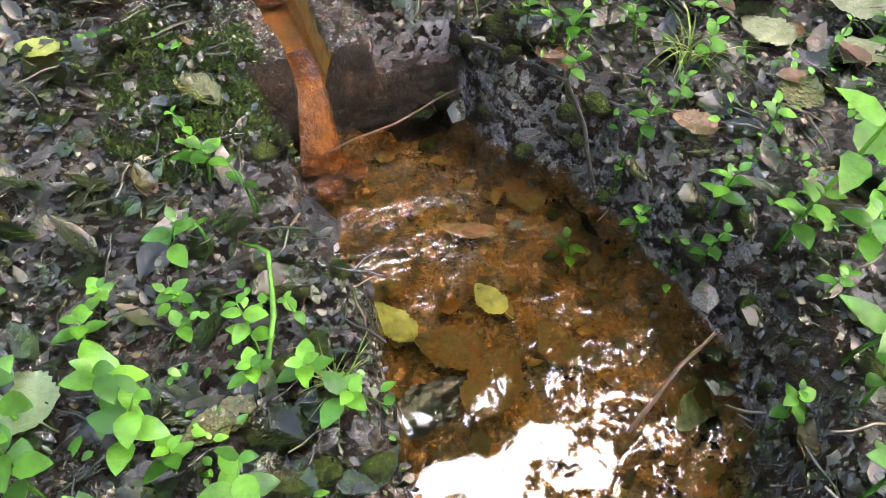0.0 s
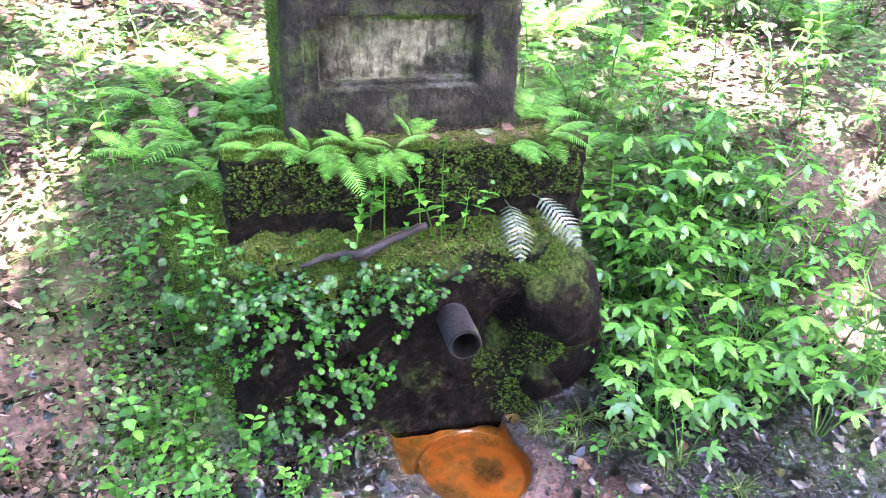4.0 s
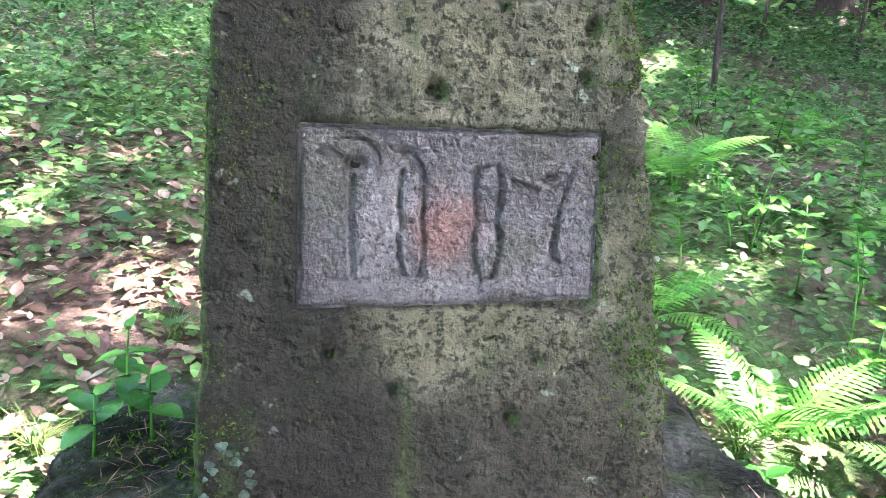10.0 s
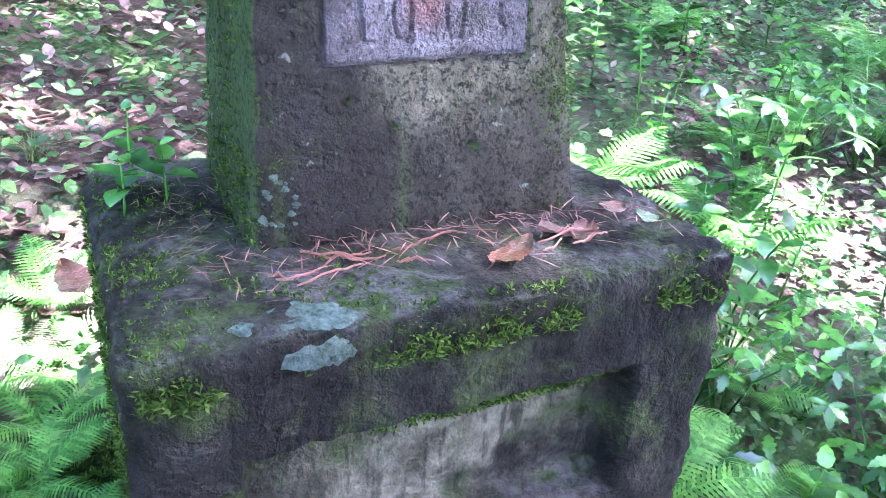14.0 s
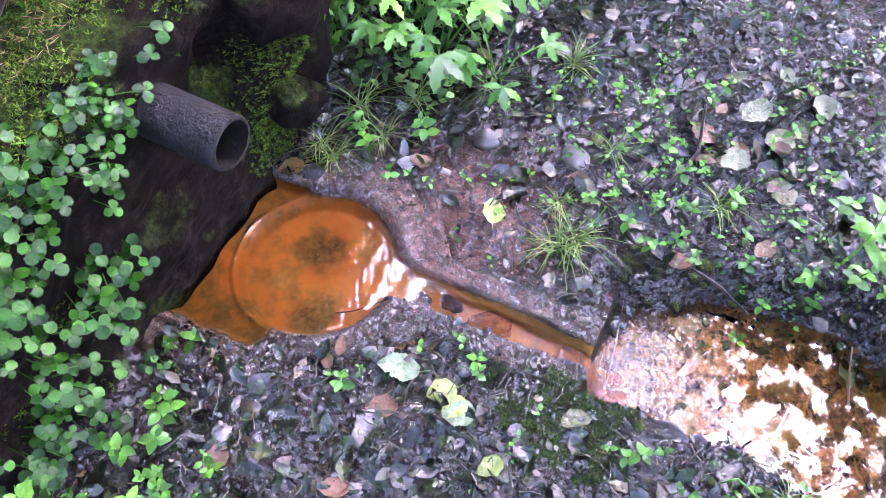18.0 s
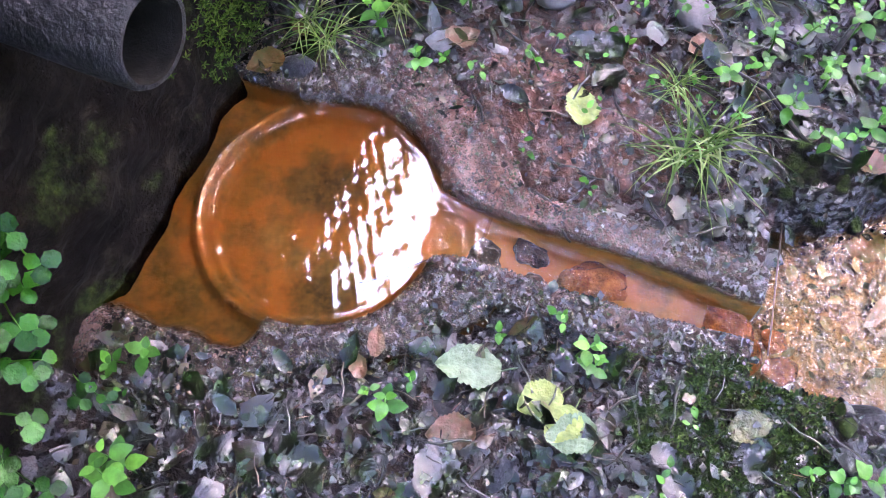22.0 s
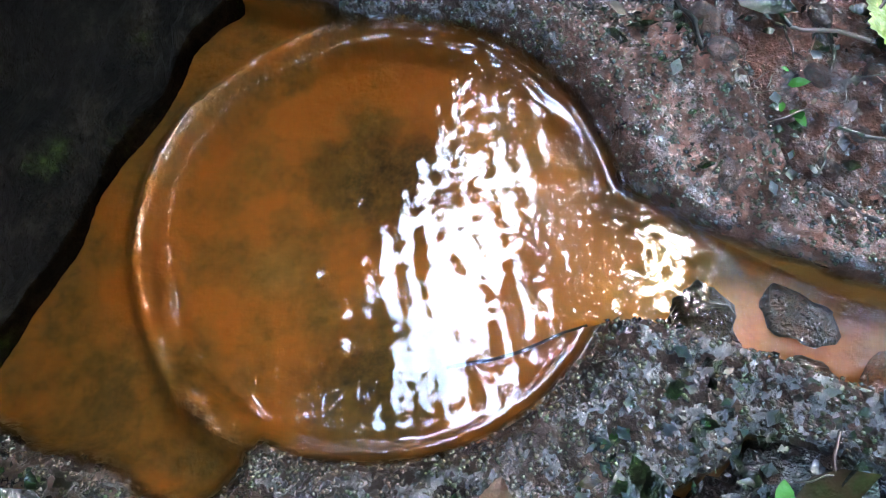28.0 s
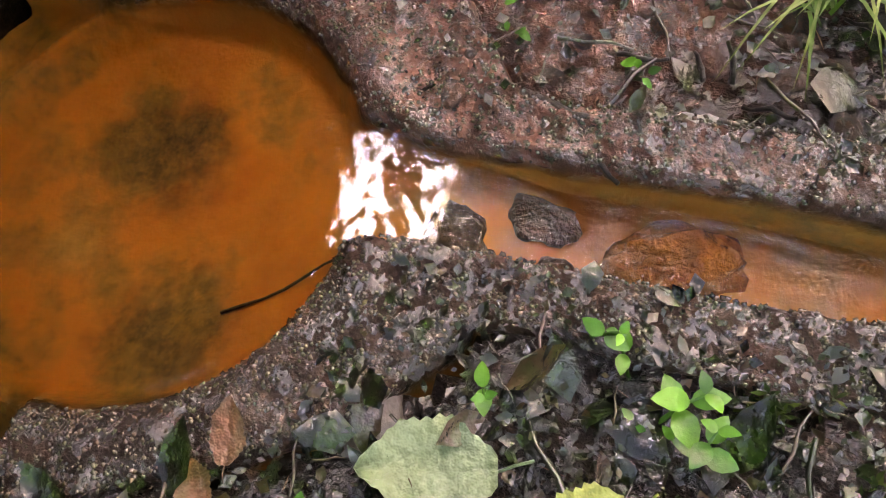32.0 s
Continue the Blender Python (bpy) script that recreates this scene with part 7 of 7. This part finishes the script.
drop_stick([(0.278, 0.905, 0.09), (0.25, 0.885, 0.088), (0.235, 0.868, 0.086)], [0.0025, 0.002, 0.0015], "thin black twig on the concrete")
drop_stick([(0.471, 0.52, 0.07), (0.455, 0.45, 0.06), (0.437, 0.385, 0.03)], [0.003, 0.003, 0.002], "thin pale stem leaning over the pool's bank")
drop_stick([(0.40, 0.60, 0.08), (0.44, 0.55, 0.075), (0.468, 0.515, 0.07)], [0.003, 0.0025, 0.002], "thin twig on the pool's bank")
drop_stick([(0.21, 0.585, -0.02), (0.30, 0.597, -0.012), (0.385, 0.612, 0.005)], [0.0012, 0.0012, 0.001], "thin pale straw at the foot of the wall", M_DRYLEAF)
drop_stick([(0.11, 1.11, 0.043), (0.135, 1.07, 0.048), (0.165, 1.035, 0.052)], [0.0014, 0.0012, 0.001], "thin twig under water in the basin")
drop_stick([(-0.02, 0.37, 0.065), (0.0, 0.345, 0.07), (0.03, 0.325, 0.065)], [0.002, 0.002, 0.0015], "thin twig on the mud")
drop_stick([(0.35, 0.16, -0.03), (0.41, 0.185, 0.01), (0.45, 0.195, 0.03)], [0.002, 0.002, 0.0015], "thin pale stem reaching over the water", M_DRYLEAF)
drop_stick([(0.46, 0.62, 0.085), (0.52, 0.69, 0.092), (0.56, 0.80, 0.095)], [0.003, 0.003, 0.002], "thin twig on the mud")
drop_stick([(0.05, 0.26, 0.03), (0.075, 0.30, 0.11), (0.085, 0.345, 0.13), (0.07, 0.37, 0.12)], [0.0025, 0.0022, 0.0018, 0.001], "bent green stem at the pool's edge", M_HERB, "plant_stem")
drop_stick([(0.60, 0.62, 0.09), (0.72, 0.58, 0.10), (0.84, 0.60, 0.11)], [0.004, 0.004, 0.003], "dark twig among dead leaves")

for i in range(34):
    px, py, a, L = rngm.uniform(0.27, 0.62), rngm.uniform(0.66, 1.22), rngm.uniform(0, 6.28), rngm.uniform(0.02, 0.06)
    if math.hypot(px - BASIN[0], py - BASIN[1]) < 0.24:
        continue
    pts = [(px + k * L * math.cos(a + 0.3 * k), py + k * L * math.sin(a + 0.3 * k), at_floor(px + k * L * math.cos(a), py + k * L * math.sin(a)) + 0.004) for k in (-0.5, 0, 0.5)]
    drop_stick(pts, [0.0016, 0.002, 0.0012], "thin dark twig on the reddish mud")

rngt = np.random.default_rng(77)
for i in range(16):
    x, y, a, L = rngt.uniform(-0.10, 0.33), rngt.uniform(1.765, 1.85), rngt.uniform(-0.9, 0.9), rngt.uniform(0.03, 0.10)
    pts = [(x + k * L * math.cos(a + 0.25 * k), y + k * L * 0.5 * math.sin(a), 1.386 + 0.004 * math.sin(3 * i + 5 * k)) for k in (-0.5, 0, 0.5)]
    drop_stick(pts, [0.0011, 0.0014, 0.0009], "thin reddish spruce twig on the plinth", M_NEEDLE)

# ---- moss, lichen and needles ----
TUFT = joined([placed(blade(1, 0.3, 2, 0.1, 0.2), np.array([np.array(pose(0, 0, 0, p, 0, a)) for a, p in ((0, 50), (75, 30), (140, 60), (215, 35), (290, 55))]))])


def lay_moss():
    rng = np.random.default_rng(8)
    g = []
    # along the plinth's front edge
    n = 1500
    x = rng.uniform(MX - 0.33, MX + 0.335, n)
    ok = (wavy(x, x * 0.3, 13, 1) + rng.uniform(-0.5, 0.5, n)) > -0.05
    x = x[ok]
    n = len(x)
    t = rng.uniform(0, 1, n)
    y = 1.733 - 0.018 * np.sin(t * 1.5)
    z = 1.372 - 0.055 * t
    g.append(placed(TUFT, turns(n, None, (-70, 20), (-20, 20), (0.006, 0.013), np.stack([x, y - 0.004, z], -1), rng)))
    # hanging from the panel's upper lip
    n = 300
    x = np.concatenate([rng.normal(0.10, 0.06, n), rng.normal(0.21, 0.03, n // 2)])
    g.append(placed(TUFT, turns(len(x), None, (-80, 0), (-20, 20), (0.005, 0.010), np.stack([x, np.full(len(x), 1.722), rng.uniform(1.232, 1.246, len(x))], -1), rng)))
    # the step's front and top
    n = 6500
    x, t = rng.uniform(MX - 0.52, MX + 0.5, n), rng.uniform(0.2, 1, n)
    z = np.where(t < 0.55, 0.66 + 0.24 * t / 0.55, 0.908)
    y = np.where(t < 0.55, 1.555, 1.565 + (t - 0.55) / 0.45 * 0.15)
    g.append(placed(TUFT, turns(n, None, (-60, 20), (-20, 20), (0.004, 0.011), np.stack([x, y, z], -1), rng)))
    n = 3000
    x, y = rng.uniform(MX - 0.525, MX - 0.34, n), rng.uniform(1.57, 2.25, n)
    ok = wavy(x, y, 12, 5) + rng.uniform(-0.7, 0.7, n) > -0.3
    g.append(placed(TUFT, turns(int(ok.sum()), None, (-40, 30), (-30, 30), (0.007, 0.016), np.stack([x, y, np.full(n, 0.908)], -1)[ok], rng)))
    # the bank
    n = 34000
    u, v = rng.uniform(0.03, 0.97, n), rng.uniform(0.05, 0.95, n)
    x, y, z = bank_surface(u, v)
    ok = wavy(x, z + y, 7, 2) + 0.4 * wavy(x, z, 25, 1) + rng.uniform(-0.6, 0.6, n) + 0.5 * (v > 0.5) - 0.9 * (v < 0.46) * (x < 0.22) + 0.45 * (x > 0.36) + 0.5 * (v > 0.44) * (x < -0.05) > 0.3
    g.append(placed(TUFT, turns(int(ok.sum()), None, (-50, 20), (-25, 25), (0.004, 0.011), np.stack([x, y - 0.003, z], -1)[ok], rng)))
    # thicker over the bank's end
    n = 7000
    u, v = rng.uniform(0.0, 0.13, n), rng.uniform(0.03, 1, n)
    x, y, z = bank_surface(u, v)
    ok = wavy(x * 3, z + y, 9, 6) + rng.uniform(-0.7, 0.7, n) > -0.5
    g.append(placed(TUFT, turns(int(ok.sum()), None, (-50, 30), (-40, 40), (0.006, 0.015), np.stack([x - 0.003, y - 0.003, z], -1)[ok], rng)))
    # the earth beside the channel and the obelisk's flank
    p = scatter_xy(4200, -0.1, 0.16, 0.42, 0.85, rng, lambda x, y: (np.hypot((x - 0.09) / 0.10, (y - 0.62) / 0.14) + 0.5 * wavy(x, y, 35, 3) < 0.8) & (pool_depth(x, y) < 0.0))
    stuff("dark_moss", [placed(TUFT, turns(len(p), None, (-30, 30), (-25, 25), (0.005, 0.011), np.column_stack([p, top_at(p[:, 0], p[:, 1])]), rng))], M_DARKMOSS, "dark damp moss on the earth beside the outfall", "moss")
    n = 2600
    s, w = rng.uniform(0, 1, n) ** 1.3, rng.uniform(-1, 1, n)
    hw = 0.137 - 0.066 * s
    x = SHX - 0.048 * s - (0.205 - 0.093 * s) - 0.001
    ok = wavy(w * 0.2, s, 11, 2) + rng.uniform(-0.6, 0.6, n) > 0.1
    g.append(placed(TUFT, turns(int(ok.sum()), None, (-50, 20), (-40, 40), (0.004, 0.008), np.stack([x, MY - 0.0625 + 0.022 * s + w * hw, 1.37 + s * 0.92], -1)[ok], rng)))
    # the obelisk's lower right edge
    n = 1500
    s = np.concatenate([rng.uniform(0, 0.35, n), rng.uniform(0.40, 0.85, n)])
    x = SHX - 0.048 * s + 0.205 - 0.093 * s - np.abs(rng.normal(0, 0.026, 2 * n))
    ok = wavy(s, x, 17, 4) + rng.uniform(-0.5, 0.5, 2 * n) > 0.15
    g.append(placed(TUFT, turns(int(ok.sum()), None, (-80, -20), (-20, 20), (0.002, 0.0045), np.stack([x, MY - 0.2 + 0.088 * s - 0.001, 1.375 + s * 0.92], -1)[ok], rng)))
    n = 5200
    s, x = rng.uniform(0, 1, n), np.abs(rng.normal(0, 0.05, n))
    x = SHX - 0.048 * s - (0.205 - 0.093 * s) + 0.004 + x
    ok = (wavy(x * 1.5, s, 15, 9) + rng.uniform(-0.5, 0.5, n) > 0.25) & ~((x > PLATE[0] - 0.01) & (s > 0.2) & (s < 0.37))
    g.append(placed(TUFT, turns(int(ok.sum()), None, (-85, -25), (-25, 25), (0.0015, 0.0035), np.stack([x, MY - 0.2 + 0.088 * s - 0.0005, 1.37 + s * 0.92], -1)[ok], rng)))
    # the plinth's left flank and the left of its top
    n = 5200
    w, s = rng.uniform(0, 1, n), rng.uniform(0, 1, n)
    ok = wavy(w, s, 13, 3) + rng.uniform(-0.6, 0.6, n) > -0.1
    g.append(placed(TUFT, turns(int(ok.sum()), None, (-60, 20), (-40, 40), (0.004, 0.010), np.stack([np.full(n, MX - 0.346), 1.735 + 0.45 * w, 0.90 + 0.46 * s], -1)[ok], rng)))
    n = 2600
    x, y = MX - 0.335 + 0.28 * rng.uniform(0, 1, n) ** 1.3, rng.uniform(1.735, 2.17, n)
    ok = (wavy(x, y, 25, 6) + rng.uniform(-0.6, 0.6, n) > 0.0) & ((x < SHX - 0.21) | (y < 1.86))
    g.append(placed(TUFT, turns(int(ok.sum()), None, (-30, 30), (-30, 30), (0.003, 0.007), np.stack([x, y, np.full(n, 1.374) + 0.006 * wavy(x, y, 12, 2)], -1)[ok], rng)))
    stuff("moss", g, M_MOSS, "short green moss on stone and soil", "moss")


lay_moss()


def lichen_patch(x, y, z, r, facing, seed):
    rng = np.random.default_rng(seed)
    n = 26
    v = [(0, 0, 0.002)] + [(r * (1 + 0.3 * math.sin(3 * a + seed) + rng.uniform(-0.15, 0.15)) * math.cos(a), r * 0.8 * (1 + rng.uniform(-0.2, 0.2)) * math.sin(a), 0.0012) for a in np.linspace(0, 2 * math.pi, n, endpoint=False)]
    v += [(p[0] * 1.03, p[1] * 1.03, -0.002) for p in v[1:]]
    f = [(0, 1 + i, 1 + (i + 1) % n) for i in range(n)] + [(1 + i, 1 + n + i, 1 + n + (i + 1) % n, 1 + (i + 1) % n) for i in range(n)]
    ob = piece("lichen", v, f, M_LICHEN)
    ob.matrix_basis = pose(x, y, z, facing, 0, 0)
    return tagged(ob, "pale green crust of lichen on the stone", "lichen", "lichen patches")


LICHEN_SPOTS = ((-0.098, 1.742, 1.3772, 0.026, 4, 1), (-0.070, 1.733, 1.3765, 0.022, 8, 3), (-0.095, 1.7185, 1.360, 0.029, 52, 2), (-0.073, 1.7165, 1.352, 0.020, 62, 4), (-0.15, 1.735, 1.3768, 0.010, 6, 6))
for x, y, z, r, facing, seed in LICHEN_SPOTS:
    lichen_patch(x, y, z, r, facing, seed)
for i, (x, z, r) in enumerate([(-0.078 + 0.018 * math.sin(12.9 * j + 1), 1.432 + 0.026 * math.sin(7.3 * j * j + 2), 0.0018 + 0.0026 * (j * 7 % 5) / 4) for j in range(18)]):
    lichen_patch(x, 1.8735 + (z - 1.368) * 0.0944 - 0.001, z, r, 85, 5 + i)


def lay_needles():
    rng = np.random.default_rng(9)
    g = []
    bar = blade(1, 0.055, 2, 0.3, 0.05, 0.5, 0.3)
    n = 260
    x, y = rng.uniform(MX - 0.26, MX + 0.30, n), MY - 0.205 - np.abs(rng.normal(0, 0.045, n))
    g.append(placed(bar, turns(n, None, (-8, 14), (0, 0), (0.016, 0.045), np.stack([x, y, np.full(n, 1.385) + rng.uniform(0, 0.008, n)], -1), rng)))
    n = 160
    g.append(placed(bar, turns(n, None, (-8, 14), (0, 0), (0.012, 0.032), np.stack([rng.uniform(MX - 0.29, MX - 0.205, n), rng.uniform(1.86, 2.2, n), np.full(n, 1.384)], -1), rng)))
    n = 1000
    x, y = rng.uniform(-0.05, 0.52, n), rng.uniform(1.57, 1.73, n)
    g.append(placed(bar, turns(n, None, (-10, 16), (0, 0), (0.012, 0.03), np.stack([x, y, np.full(n, 0.918) + rng.uniform(0, 0.014, n)], -1), rng)))
    n = 700
    x, y = rng.uniform(-0.4, 0.5, n), rng.uniform(1.42, 1.53, n)
    g.append(placed(bar, turns(n, None, (-10, 16), (0, 0), (0.012, 0.03), np.stack([x, y, 0.652 + 0.3 * (y - 1.42) + rng.uniform(0, 0.012, n)], -1), rng)))
    n = 1100
    p = scatter_xy(n, -0.9, 1.1, -0.3, 1.34, rng, lambda x, y: (pool_depth(x, y) < -0.02) & (collar(x, y) < 0.2))
    g.append(placed(bar, turns(len(p), None, (-12, 16), (0, 0), (0.008, 0.024), np.column_stack([p, top_at(p[:, 0], p[:, 1]) + 0.006]), rng)))
    stuff("fallen_needles", g, M_NEEDLE, "reddish fallen spruce needles and chaff", "needles")


lay_needles()
